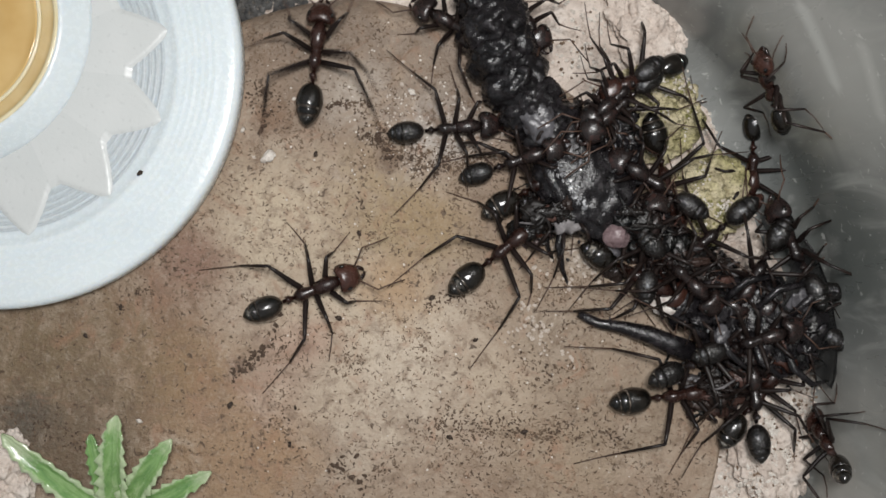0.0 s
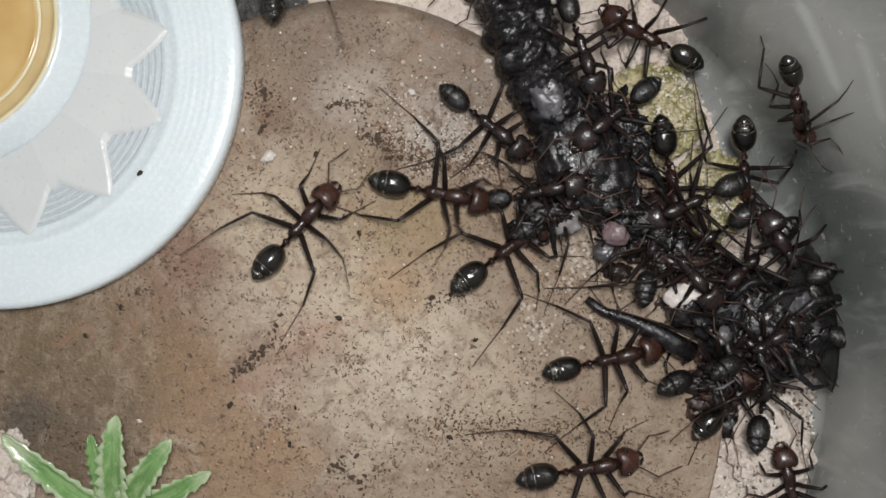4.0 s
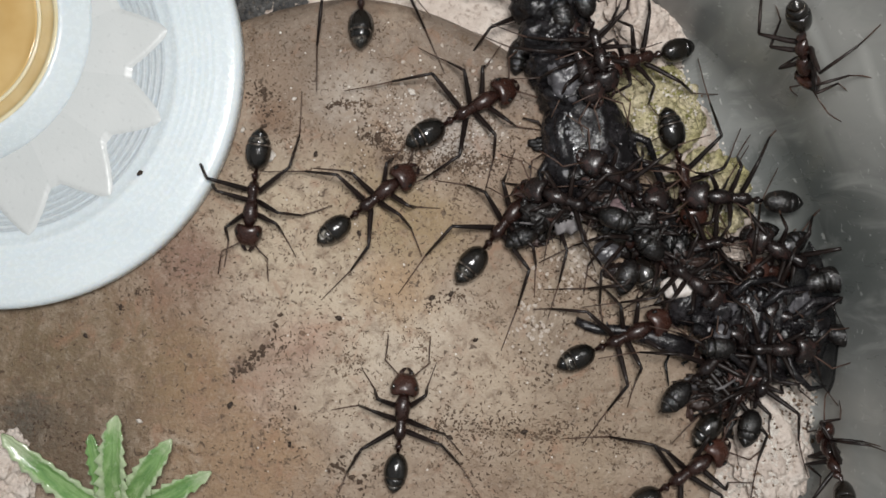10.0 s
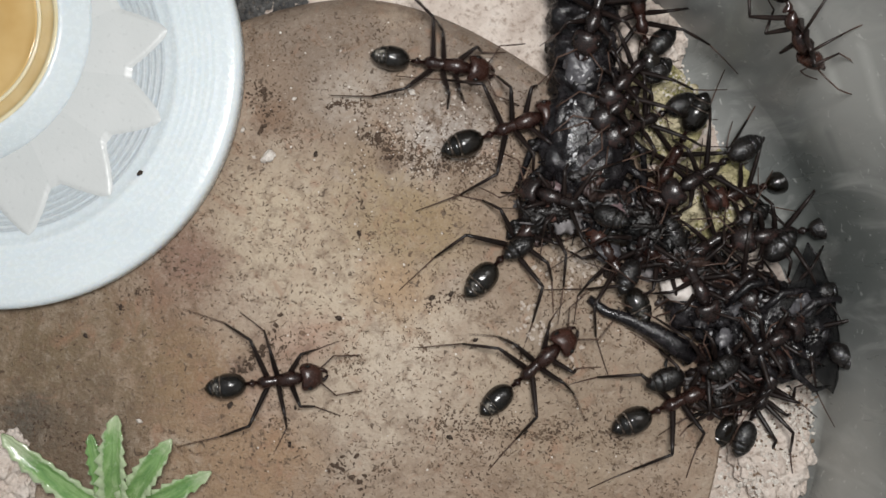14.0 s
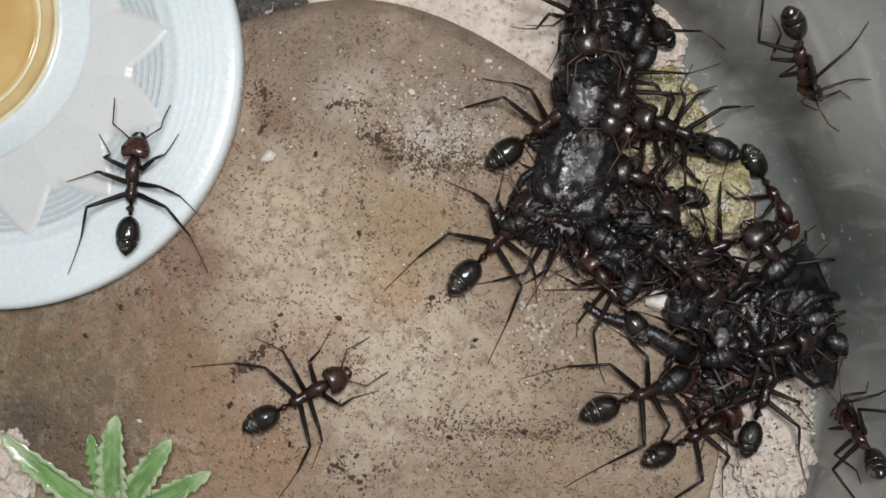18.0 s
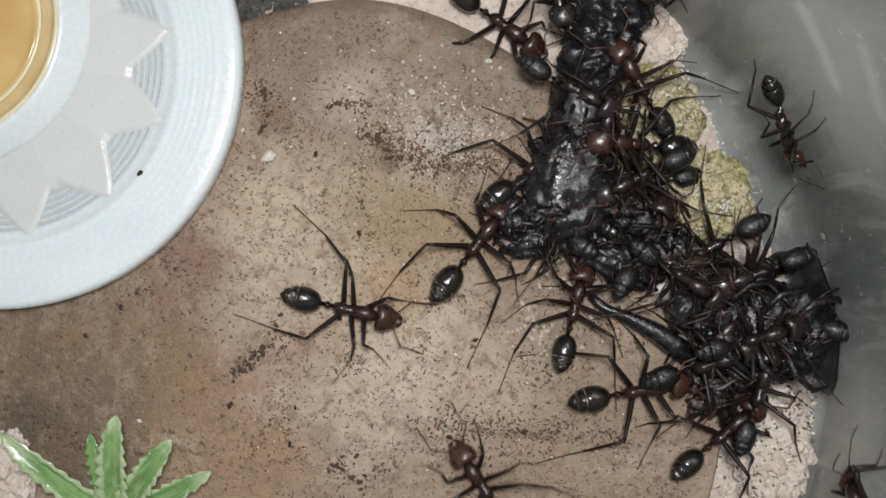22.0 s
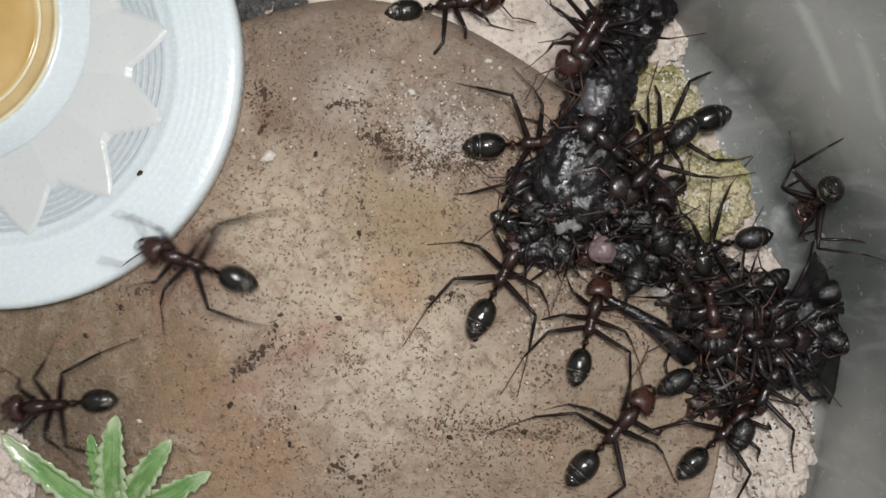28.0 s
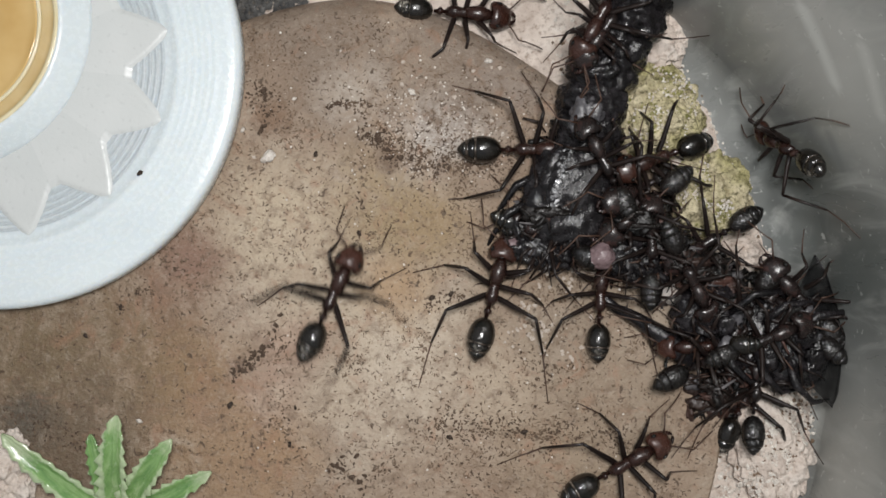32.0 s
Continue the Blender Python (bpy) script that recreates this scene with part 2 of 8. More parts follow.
def make_honey():
    m, nt, b = material("amber_syrup", 0.08, 0, 0.5)
    at = coords(nt)
    nt.links.new(ramp(nt, grain(nt, at, 260, 3, 0.5), [(0.35, (0.58, 0.36, 0.12)), (0.7, (0.7, 0.48, 0.2))]), b.inputs["Base Color"])
    b.inputs["Coat Weight"].default_value = 0.5
    return m


def make_leaf():
    m, nt, b = material("leaf_green", 0.16, 0, 0.6)
    at = coords(nt)
    mapping = nt.nodes.new("ShaderNodeMapping")
    mapping.inputs["Scale"].default_value = (0.3, 1.6, 1.0)
    nt.links.new(at, mapping.inputs["Vector"])
    broad, small = grain(nt, mapping.outputs[0], 700, 4, 0.6), grain(nt, at, 2200, 3, 0.6)
    col = ramp(nt, broad, [(0.3, (0.1, 0.23, 0.06)), (0.5, (0.22, 0.38, 0.13)), (0.72, (0.42, 0.55, 0.28))])
    col = blend(nt, ramp(nt, small, [(0.6, grey(0)), (0.8, grey(0.4))]), col, (0.5, 0.6, 0.4))
    sep = nt.nodes.new("ShaderNodeSeparateXYZ")
    nt.links.new(at, sep.inputs[0])
    rim = ramp(nt, maths(nt, "ADD", maths(nt, "DIVIDE", maths(nt, "ABSOLUTE", sep.outputs["Y"]), 0.0009), maths(nt, "MULTIPLY", small, 0.5)), [(0.85, grey(0)), (1.15, grey(0.6))])
    col = blend(nt, rim, col, (0.55, 0.62, 0.42))
    tip = ramp(nt, maths(nt, "ADD", maths(nt, "DIVIDE", sep.outputs["X"], 0.0095), maths(nt, "MULTIPLY", small, 0.3)), [(0.8, grey(0)), (1.0, grey(0.55))])
    col = blend(nt, tip, col, (0.6, 0.62, 0.46))
    nt.links.new(col, b.inputs["Base Color"])
    b.inputs["Coat Weight"].default_value = 0.6
    bump(nt, b, maths(nt, "ADD", broad, maths(nt, "MULTIPLY", small, 0.4)), 0.5, 0.0003)
    return m


def make_mossy():
    m, nt, b = material("mossy_stone", 0.8, 0, 0.3)
    at = coords(nt)
    broad, small, fine = grain(nt, at, 260, 4, 0.65), grain(nt, at, 1500, 4, 0.7), grain(nt, at, 4500, 2, 0.6)
    col = ramp(nt, small, [(0.3, (0.3, 0.25, 0.15)), (0.6, (0.7, 0.62, 0.42))])
    green = ramp(nt, small, [(0.3, (0.11, 0.105, 0.03)), (0.62, (0.42, 0.385, 0.16))])
    col = blend(nt, ramp(nt, broad, [(0.46, grey(0)), (0.63, grey(0.75))]), col, green)
    pits = grain(nt, at, 2400, 3, 0.75)
    col = blend(nt, ramp(nt, pits, [(0.36, grey(0.75)), (0.47, grey(0))]), col, (0.06, 0.055, 0.02))
    nt.links.new(col, b.inputs["Base Color"])
    bump(nt, b, maths(nt, "ADD", small, fine), 0.9, 0.0003)
    return m


def make_wing():
    m, nt, b = material("smoky_wing", 0.25, 0, 0.5)
    at = coords(nt)
    veins = grain(nt, at, 500, 3, 0.6, 1.0)
    nt.links.new(ramp(nt, veins, [(0.4, (0.005, 0.005, 0.006)), (0.6, (0.03, 0.029, 0.028))]), b.inputs["Base Color"])
    b.inputs["Alpha"].default_value = 0.58
    return m


def make_shreds():
    """Wet black scraps, each of its own tone, a few of them greyish or red-brown."""
    m, nt, b = material("chewed_scraps", 0.34, 0, 0.5)
    at = coords(nt)
    geo = nt.nodes.new("ShaderNodeNewGeometry")
    col = ramp(nt, geo.outputs["Random Per Island"], [(0.0, (0.003, 0.003, 0.003)), (0.6, (0.012, 0.009, 0.008)), (0.78, (0.035, 0.021, 0.017)), (0.88, (0.09, 0.045, 0.036)), (0.94, (0.07, 0.066, 0.07)), (1.0, (0.2, 0.185, 0.185))])
    broad = grain(nt, at, 1500, 3, 0.6)
    nt.links.new(shaded(nt, col, maths(nt, "ADD", maths(nt, "MULTIPLY", broad, 1.2), 0.4)), b.inputs["Base Color"])
    nt.links.new(ramp(nt, broad, [(0.35, grey(0.16)), (0.65, grey(0.5))]), b.inputs["Roughness"])
    bump(nt, b, grain(nt, at, 4000, 3, 0.6), 0.8, 0.00012)
    return m


CLAY = make_clay()
SAND = speckled("pale_sand", [(0.3, (0.52, 0.43, 0.37)), (0.55, (0.70, 0.61, 0.54)), (0.8, (0.8, 0.74, 0.68))], 0.85, 420, 2600, 0.9, 0.0003, 0.3, (0.3, 0.22, 0.17), 0.7)
GRAVEL_DARK = speckled("dark_gravel", [(0.3, (0.03, 0.03, 0.032)), (0.6, (0.09, 0.088, 0.085)), (0.8, (0.3, 0.29, 0.28))], 0.7, 900, 3000, 0.8, 0.0002)
CRUMB = speckled("dark_crumb", [(0.3, (0.016, 0.010, 0.007)), (0.7, (0.06, 0.036, 0.023))], 0.7, 1500, 6000, 0.5, 0.0001)
FLECK = speckled("brown_fleck", [(0.3, (0.07, 0.042, 0.028)), (0.5, (0.15, 0.1, 0.065)), (0.7, (0.25, 0.175, 0.12))], 0.8, 500, 6000, 0.5, 0.0001)
GRIT = speckled("pale_grit", [(0.3, (0.55, 0.48, 0.42)), (0.7, (0.8, 0.76, 0.7))], 0.7, 1500, 6000, 0.5, 0.0001)
DIRT = speckled("trodden_dirt", [(0.3, (0.045, 0.028, 0.019)), (0.5, (0.085, 0.054, 0.036)), (0.7, (0.15, 0.1, 0.065))], 0.8, 900, 6000, 0.5, 0.0001)
CRUST = speckled("pale_crust", [(0.3, (0.42, 0.35, 0.29)), (0.5, (0.52, 0.45, 0.39)), (0.7, (0.62, 0.56, 0.5))], 0.8, 900, 4500, 0.6, 0.0001, 0.3, (0.2, 0.14, 0.1), 0.5)
MOSS = speckled("moss_green", [(0.3, (0.14, 0.14, 0.035)), (0.7, (0.42, 0.39, 0.17))], 0.8, 1200, 5000, 0.6, 0.0001)
MOSSY = make_mossy()
WHITE = make_plastic("white_plastic", (0.70, 0.765, 0.79), (0.75, 0.81, 0.83), 0.26, 160, 0.3, 0.5)
GREYISH = make_plastic("milky_plastic", (0.58, 0.6, 0.59), (0.64, 0.655, 0.645), 0.34, 90, 0.3)
FILM = make_plastic("syrup_film", (0.6, 0.43, 0.2), (0.7, 0.54, 0.29), 0.12, 300, 0.2, 0.3)
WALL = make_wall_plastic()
HONEY = make_honey()
LEAF = make_leaf()
RIM = make_plastic("sticky_rim", (0.78, 0.66, 0.4), (0.88, 0.78, 0.54), 0.15, 300, 0.3, 0.3)
TABLE = speckled("table_top", [(0.3, (0.2, 0.19, 0.18)), (0.7, (0.28, 0.27, 0.26))], 0.6, 60, 900, 0.2, 0.0002)
RED = chitin("red_brown_shell", [(0.3, (0.02, 0.0085, 0.0065)), (0.7, (0.056, 0.022, 0.015))], 0.22, 1300, 0.4, 0.5, 0.15)
MAROON = chitin("dark_red_shell", [(0.3, (0.011, 0.005, 0.0045)), (0.7, (0.032, 0.013, 0.009))], 0.24, 1300, 0.4, 0.5, 0.1)
DUSKY = chitin("dusky_shell", [(0.3, (0.006, 0.0045, 0.0045)), (0.6, (0.016, 0.01, 0.009)), (0.75, (0.045, 0.018, 0.015))], 0.23, 1300, 0.35, 0.5, 0.05)
LIMB = chitin("blackish_limb", [(0.3, (0.006, 0.004, 0.004)), (0.7, (0.024, 0.015, 0.012))], 0.4, spec=0.3)
FEELER = chitin("brown_feeler", [(0.3, (0.035, 0.018, 0.012)), (0.7, (0.085, 0.045, 0.03))], 0.5)
BAND = chitin("pale_joint_skin", [(0.42, (0.02, 0.015, 0.012)), (0.52, (0.1, 0.08, 0.065)), (0.64, (0.42, 0.38, 0.32))], 0.22, 1100, 0.5)
EYE = chitin("black_eye", [(0.3, (0.004, 0.004, 0.004)), (0.7, (0.012, 0.011, 0.01))], 0.2)
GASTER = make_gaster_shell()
DARK_GASTER = chitin("black_gaster_shell", [(0.3, (0.003, 0.003, 0.003)), (0.7, (0.012, 0.009, 0.008))], 0.24, 1100, 0.6, 0.5, 0.2, 0.00022)
HULK = chitin("black_prey_shell", [(0.3, (0.005, 0.0045, 0.005)), (0.55, (0.011, 0.0095, 0.0105)), (0.66, (0.022, 0.019, 0.021)), (0.76, (0.05, 0.046, 0.05))], 0.24, 1500, 0.7, 0.42, 0.0, 0.0001)
SHRED = make_shreds()
SCALE = chitin("silver_scale", [(0.35, (0.06, 0.06, 0.062)), (0.55, (0.3, 0.3, 0.31)), (0.7, (0.6, 0.6, 0.61))], 0.2, 3000, 0.6, 0.6, 0.4)
HULK_RIDGE = chitin("grey_scaled_shell", [(0.35, (0.01, 0.01, 0.011)), (0.55, (0.03, 0.029, 0.031)), (0.7, (0.16, 0.155, 0.16))], 0.24, 2600, 1.0, 0.5, 0.4, 0.0003)
FLESH = speckled("pale_flesh", [(0.3, (0.5, 0.44, 0.4)), (0.7, (0.78, 0.74, 0.69))], 0.35, 600, 2500, 0.5, 0.0002, 0.5, (0.35, 0.25, 0.22), 0.3)
PINK = speckled("pinkish_flesh", [(0.3, (0.13, 0.085, 0.09)), (0.7, (0.24, 0.175, 0.18))], 0.3, 600, 2500, 0.5, 0.0002, 0.5, (0.1, 0.06, 0.06), 0.3)
MEMBRANE = speckled("grey_membrane", [(0.3, (0.035, 0.033, 0.036)), (0.7, (0.12, 0.116, 0.125))], 0.25, 500, 2500, 0.4, 0.0002, 0.5, (0.04, 0.04, 0.04), 0.3)
WING = make_wing()

# ---- mesh helpers (all lengths in millimetres) ----


def mesh_object(name, bm, mat, smooth=True):
    data = bpy.data.meshes.new(name)
    bm.normal_update()
    bm.to_mesh(data)
    bm.free()
    data.transform(Matrix.Scale(MM, 4))
    if smooth:
        data.polygons.foreach_set("use_smooth", [True] * len(data.polygons))
    data.materials.append(mat)
    return new(name, data)


def part(name, bm, mat, parent, label="", at=None, smooth=True):
    ob = mesh_object(name, bm, mat, smooth)
    ob.parent = parent
    if at is not None:
        ob.matrix_basis = at
    if label:
        ob["label"] = label
    return ob


def at_mm(x, y, z, rx=0, ry=0, rz=0):
    return pose(x * MM, y * MM, z * MM, rx, ry, rz)


def raw_object(name, verts, faces, mat, smooth=False):
    data = bpy.data.meshes.new(name)
    data.from_pydata([(x * MM, y * MM, z * MM) for x, y, z in verts], [], faces)
    data.update()
    if smooth:
        data.polygons.foreach_set("use_smooth", [True] * len(data.polygons))
    data.materials.append(mat)
    return new(name, data)


def tube(bm, points, radii, n=7):
    """A tapered limb along points, closed at both ends."""
    pts = [Vector(p) for p in points]
    rings = []
    for i, p in enumerate(pts):
        way = (pts[min(i + 1, len(pts) - 1)] - pts[max(i - 1, 0)]).normalized()
        side = way.cross(Vector((0, 0, 1)))
        side = side.normalized() if side.length > 1e-4 else Vector((1, 0, 0))
        up = side.cross(way)
        rings.append([bm.verts.new(p + radii[i] * (math.cos(a) * side + math.sin(a) * up)) for a in [2 * math.pi * k / n for k in range(n)]])
    for a, b in zip(rings, rings[1:]):
        for k in range(n):
            bm.faces.new((a[k], a[(k + 1) % n], b[(k + 1) % n], b[k]))
    bm.faces.new(rings[0][::-1])
    bm.faces.new(rings[-1])
    return bm


def body_form(bm, profile, n=14, warp=None):
    """A closed body along x: rows of (x, half width, half height, centre z)."""
    rings = []
    for x, ry, rz, zc in profile:
        ring = []
        for k in range(n):
            a = 2 * math.pi * k / n
            v = Vector((x, ry * math.cos(a), zc + rz * math.sin(a)))
            ring.append(bm.verts.new(warp(v) if warp else v))
        rings.append(ring)
    for a, b in zip(rings, rings[1:]):
        for k in range(n):
            bm.faces.new((a[k], a[(k + 1) % n], b[(k + 1) % n], b[k]))
    bm.faces.new(rings[0][::-1])
    bm.faces.new(rings[-1])
    bmesh.ops.recalc_face_normals(bm, faces=bm.faces[:])
    return bm


def lathe(bm, profile, n=96, closed=True):
    """A turned form about z: rows of (radius, z)."""
    rings = []
    for r, z in profile:
        rings.append([bm.verts.new((r * math.cos(2 * math.pi * k / n), r * math.sin(2 * math.pi * k / n), z)) for k in range(n)])
    pairs = list(zip(rings, rings[1:])) + ([(rings[-1], rings[0])] if closed else [])
    for a, b in pairs:
        for k in range(n):
            bm.faces.new((a[k], a[(k + 1) % n], b[(k + 1) % n], b[k]))
    bmesh.ops.recalc_face_normals(bm, faces=bm.faces[:])
    return bm


def lump(bm, cx, cy, cz, rx, ry, rz, seed, rough=0.18, level=3, freq=1.0):
    """A rounded, uneven lump."""
    first = len(bm.verts)
    made = bmesh.ops.create_icosphere(bm, subdivisions=level, radius=1.0)["verts"]
    for v in made:
        p = v.co.copy()
        k = 1 + rough * noise.noise(p * 1.6 * freq + Vector((seed * 3.7, seed * 1.3, 0))) + rough * 0.5 * noise.noise(p * 4.2 * freq + Vector((0, seed * 2.1, seed)))
        v.co = Vector((cx + p.x * rx * k, cy + p.y * ry * k, cz + p.z * rz * k))
    return bm


# ---- the tub, its floor and the clay disc ----
TUB_X, TUB_Y, TUB_R = -6.0, -9.1, 35.0
DISC_X, DISC_Y, DISC_R = -7.67, -10.4, 28.75
FLOOR_Z = -2.5


def wall_distance(x, y):
    """How far a place lies inside the tub's wall."""
    dx, dy = x - TUB_X, y - TUB_Y
    a = math.degrees(math.atan2(dy, dx))
    if -50 < a < 60:
        return TUB_R - math.hypot(dx, dy)
    b = radians(60 if a >= 60 or a < -170 else -50)
    return TUB_R - (dx * math.cos(b) + dy * math.sin(b))


def disc_edge(a):
    d = math.degrees(a)
    return DISC_R * (1 + 0.012 * noise.noise(Vector((2.2 * math.cos(a), 2.2 * math.sin(a), 5))) - 0.012 * math.exp(-((d - 57) / 12) ** 2) + 0.028 * math.exp(-((d - 87) / 14) ** 2) + 0.065 * math.exp(-((d + 12) / 24) ** 2))


def disc_height(x, y):
    dx, dy = x - DISC_X, y - DISC_Y
    r = math.hypot(dx, dy) / disc_edge(math.atan2(dy, dx))
    p = Vector((x, y, 0))
    z = -0.8 * r ** 4 + 0.10 * noise.noise(p * 0.16) + 0.045 * noise.noise(p * 0.9) + 0.03 * noise.noise(p * 2.6)
    low = y - 6.6 - 0.22 * abs(x + 1.2) - 0.5 * noise.noise(p * 0.8)
    z += 0.75 * math.exp(-(((x + 0.2) / 3.6) ** 2 + ((y - 9.0) / 2.6) ** 2)) / (1 + math.exp(-5 * low)) * (1 + 0.45 * noise.noise(p * 1.4) + 0.3 * noise.noise(p * 4))
    z += 0.55 * math.exp(-(((x - 7.4 + 0.6 * (y + 6.6)) / 1.5) ** 2 + ((y + 6.6) / 2.4) ** 2)) * (1 + 0.7 * noise.noise(p * 1.7))
    z -= 0.28 * math.exp(-(((y + 13.4 + 0.12 * x) / 0.5) ** 2)) * max(0.0, min(1.0, (x + 1) / 4)) * max(0.0, min(1.0, (15 - x) / 4))
    if r > 0.93:
        z -= 2.2 * (1 - math.sqrt(max(0.0, 1 - min(1.0, (r - 0.93) / 0.07) ** 2)))
    return z


def build_tub():
    outline = [(TUB_X + TUB_R * math.cos(radians(a)), TUB_Y + TUB_R * math.sin(radians(a))) for a in range(-50, 61, 2)]
    (x0, y0), (x1, y1) = outline[0], outline[-1]
    t0, t1 = radians(-50), radians(60)
    outline = [(x0 + math.sin(t0) * 78, y0 - math.cos(t0) * 78)] + outline + [(x1 - math.sin(t1) * 75, y1 + math.cos(t1) * 75), (-78, 40), (-78, -60)]
    inner = Vector((TUB_X - 20, TUB_Y - 10, 0))
    bm = bmesh.new()
    rings = []
    for grow, z in ((0.0, -3.4), (0.0, 44.0), (0.4, 44.6), (1.0, 44.6), (1.4, 44.0), (1.4, -3.4)):
        ring = []
        for x, y in outline:
            away = (Vector((x, y, 0)) - inner).normalized()
            ring.append(bm.verts.new((x + away.x * grow, y + away.y * grow, z)))
        rings.append(ring)
    n = len(outline)
    for a, b in zip(rings, rings[1:] + rings[:1]):
        for k in range(n):
            bm.faces.new((a[k], a[(k + 1) % n], b[(k + 1) % n], b[k]))
    bmesh.ops.recalc_face_normals(bm, faces=bm.faces[:])
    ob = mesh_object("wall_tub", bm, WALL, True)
    mod = ob.modifiers.new("edges", "EDGE_SPLIT")
    mod.split_angle = radians(35)
    tagged(ob, "cloudy grey plastic wall of the ant tub", "wall", kind="structure")
    # rounded foot of the wall, broad in the corner
    bm = bmesh.new()
    last = None
    for a in range(-50, 61, 2):
        wide = 0.7 + 3.8 * max(0.0, min(1.0, (a + 2) / 18)) ** 1.2 * max(0.0, min(1.0, (56 - a) / 24))
        row = []
        for k in range(9):
            u = k / 8 * math.pi / 2
            row.append((TUB_R + 0.02 - wide * (1 - math.sin(u)), FLOOR_Z - 0.25 + (0.8 * wide + 0.9) * (1 - math.cos(u))))
        row += [(TUB_R + 0.6, row[-1][1] + 0.3), (TUB_R + 0.6, -3.2), (row[0][0], -3.2)]
        row = [bm.verts.new((TUB_X + r * math.cos(radians(a)), TUB_Y + r * math.sin(radians(a)), z)) for r, z in row]
        if last:
            n = len(row)
            for k in range(n):
                bm.faces.new((last[k], row[k], row[(k + 1) % n], last[(k + 1) % n]))
        last = row
    bmesh.ops.recalc_face_normals(bm, faces=bm.faces[:])
    ob = mesh_object("wall_foot", bm, WALL, True)
    mod = ob.modifiers.new("edges", "EDGE_SPLIT")
    mod.split_angle = radians(40)
    tagged(ob, "rounded grey plastic foot of the tub wall", "wall", kind="structure")
    # sandy floor inside the wall
    step, verts, faces, index = 0.75, [], [], {}
    for i in range(160):
        for j in range(190):
            x, y = -78 + i * step, -92 + j * step
            if wall_distance(x, y) > -0.9:
                p = Vector((x, y, 0))
                z = FLOOR_Z + 0.18 * noise.noise(p * 0.35) + 0.12 * noise.noise(p * 1.1)
                d = wall_distance(x, y)
                z -= 0.5 * max(0.0, 1 - max(d, 0) / 2.0)
                index[i, j] = len(verts)
                verts.append((x, y, z))
    for (i, j), a in index.items():
        ids = [index.get(k) for k in ((i, j), (i + 1, j), (i + 1, j + 1), (i, j + 1))]
        if None not in ids:
            faces.append(ids)
    ob = raw_object("floor", verts, faces, SAND, True)
    tagged(ob, "pale pinkish sand on the tub's floor", "floor", kind="structure")
    bm = bmesh.new()
    lathe(bm, [(0.01, -3.5), (400, -3.5), (400, -12), (0.01, -12)], 48)
    tagged(mesh_object("table", bm, TABLE, False), "grey table top under the tub", "table", kind="structure")


def build_disc():
    verts, faces = [], []
    na, nr = 300, 110
    for i in range(nr + 1):
        u = i / nr
        for k in range(na):
            a = 2 * math.pi * k / na
            r = disc_edge(a) * u ** 0.8
            x, y = DISC_X + r * math.cos(a), DISC_Y + r * math.sin(a)
            verts.append((x, y, disc_height(x, y)))
    base = len(verts)
    for k in range(na):
        a = 2 * math.pi * k / na
        r = disc_edge(a) * 0.985
        verts.append((DISC_X + r * math.cos(a), DISC_Y + r * math.sin(a), -3.3))
    for i in range(nr + 1):
        for k in range(na):
            a, b = i * na + k, i * na + (k + 1) % na
            if i < nr:
                faces.append((a, b, b + na, a + na))
            else:
                faces.append((a, b, base + (k + 1) % na, base + k))
    faces.append([base + k for k in range(na)][::-1])
    ob = raw_object("clay_disc", verts, faces, CLAY, True)
    tagged(ob, "worn brown clay disc, stained and speckled", "clay disc")
    rng = random.Random(31)
    # pale flakes of crust that lift off the clay
    for cx, cy, sx, sy, count in ((0.4, 9.2, 2.8, 1.5, 18), (1.2, 14.6, 2.6, 1.0, 14), (7.0, -6.4, 1.2, 0.9, 10), (-13.0, 6.9, 0.6, 0.3, 4), (10.4, -1.0, 1.7, 1.5, 70), (6.3, -5.4, 0.7, 0.9, 26), (8.2, -7.4, 0.9, 0.8, 22), (-3.0, 10.4, 0.8, 1.2, 8)):
        for _ in range(count):
            x, y, s = rng.gauss(cx, sx), rng.gauss(cy, sy), rng.uniform(0.1, 0.3)
            if math.hypot(x - DISC_X, y - DISC_Y) > DISC_R * 0.93:
                continue
            bm = bmesh.new()
            n = rng.randrange(5, 9)
            rim = []
            for k in range(n):
                a, r = 2 * math.pi * k / n + rng.uniform(-0.25, 0.25), s * rng.uniform(0.55, 1.1)
                rim.append((r * math.cos(a), 0.75 * r * math.sin(a)))
            top = [bm.verts.new((u * 0.85, v * 0.85, 0.05 + rng.uniform(0, 0.05))) for u, v in rim]
            low = [bm.verts.new((u, v, -0.06)) for u, v in rim]
            bm.faces.new(top)
            bm.faces.new(low[::-1])
            for k in range(n):
                bm.faces.new((low[k], low[(k + 1) % n], top[(k + 1) % n], top[k]))
            part("crust_flake", bm, CRUST, ob, "", at_mm(x, y, disc_height(x, y), rng.uniform(-5, 5), rng.uniform(-5, 5), rng.uniform(0, 360)), False)


build_tub()
build_disc()

# ---- white feeder cap with syrup ----
CAP_X, CAP_Y = -32.3, 13.4


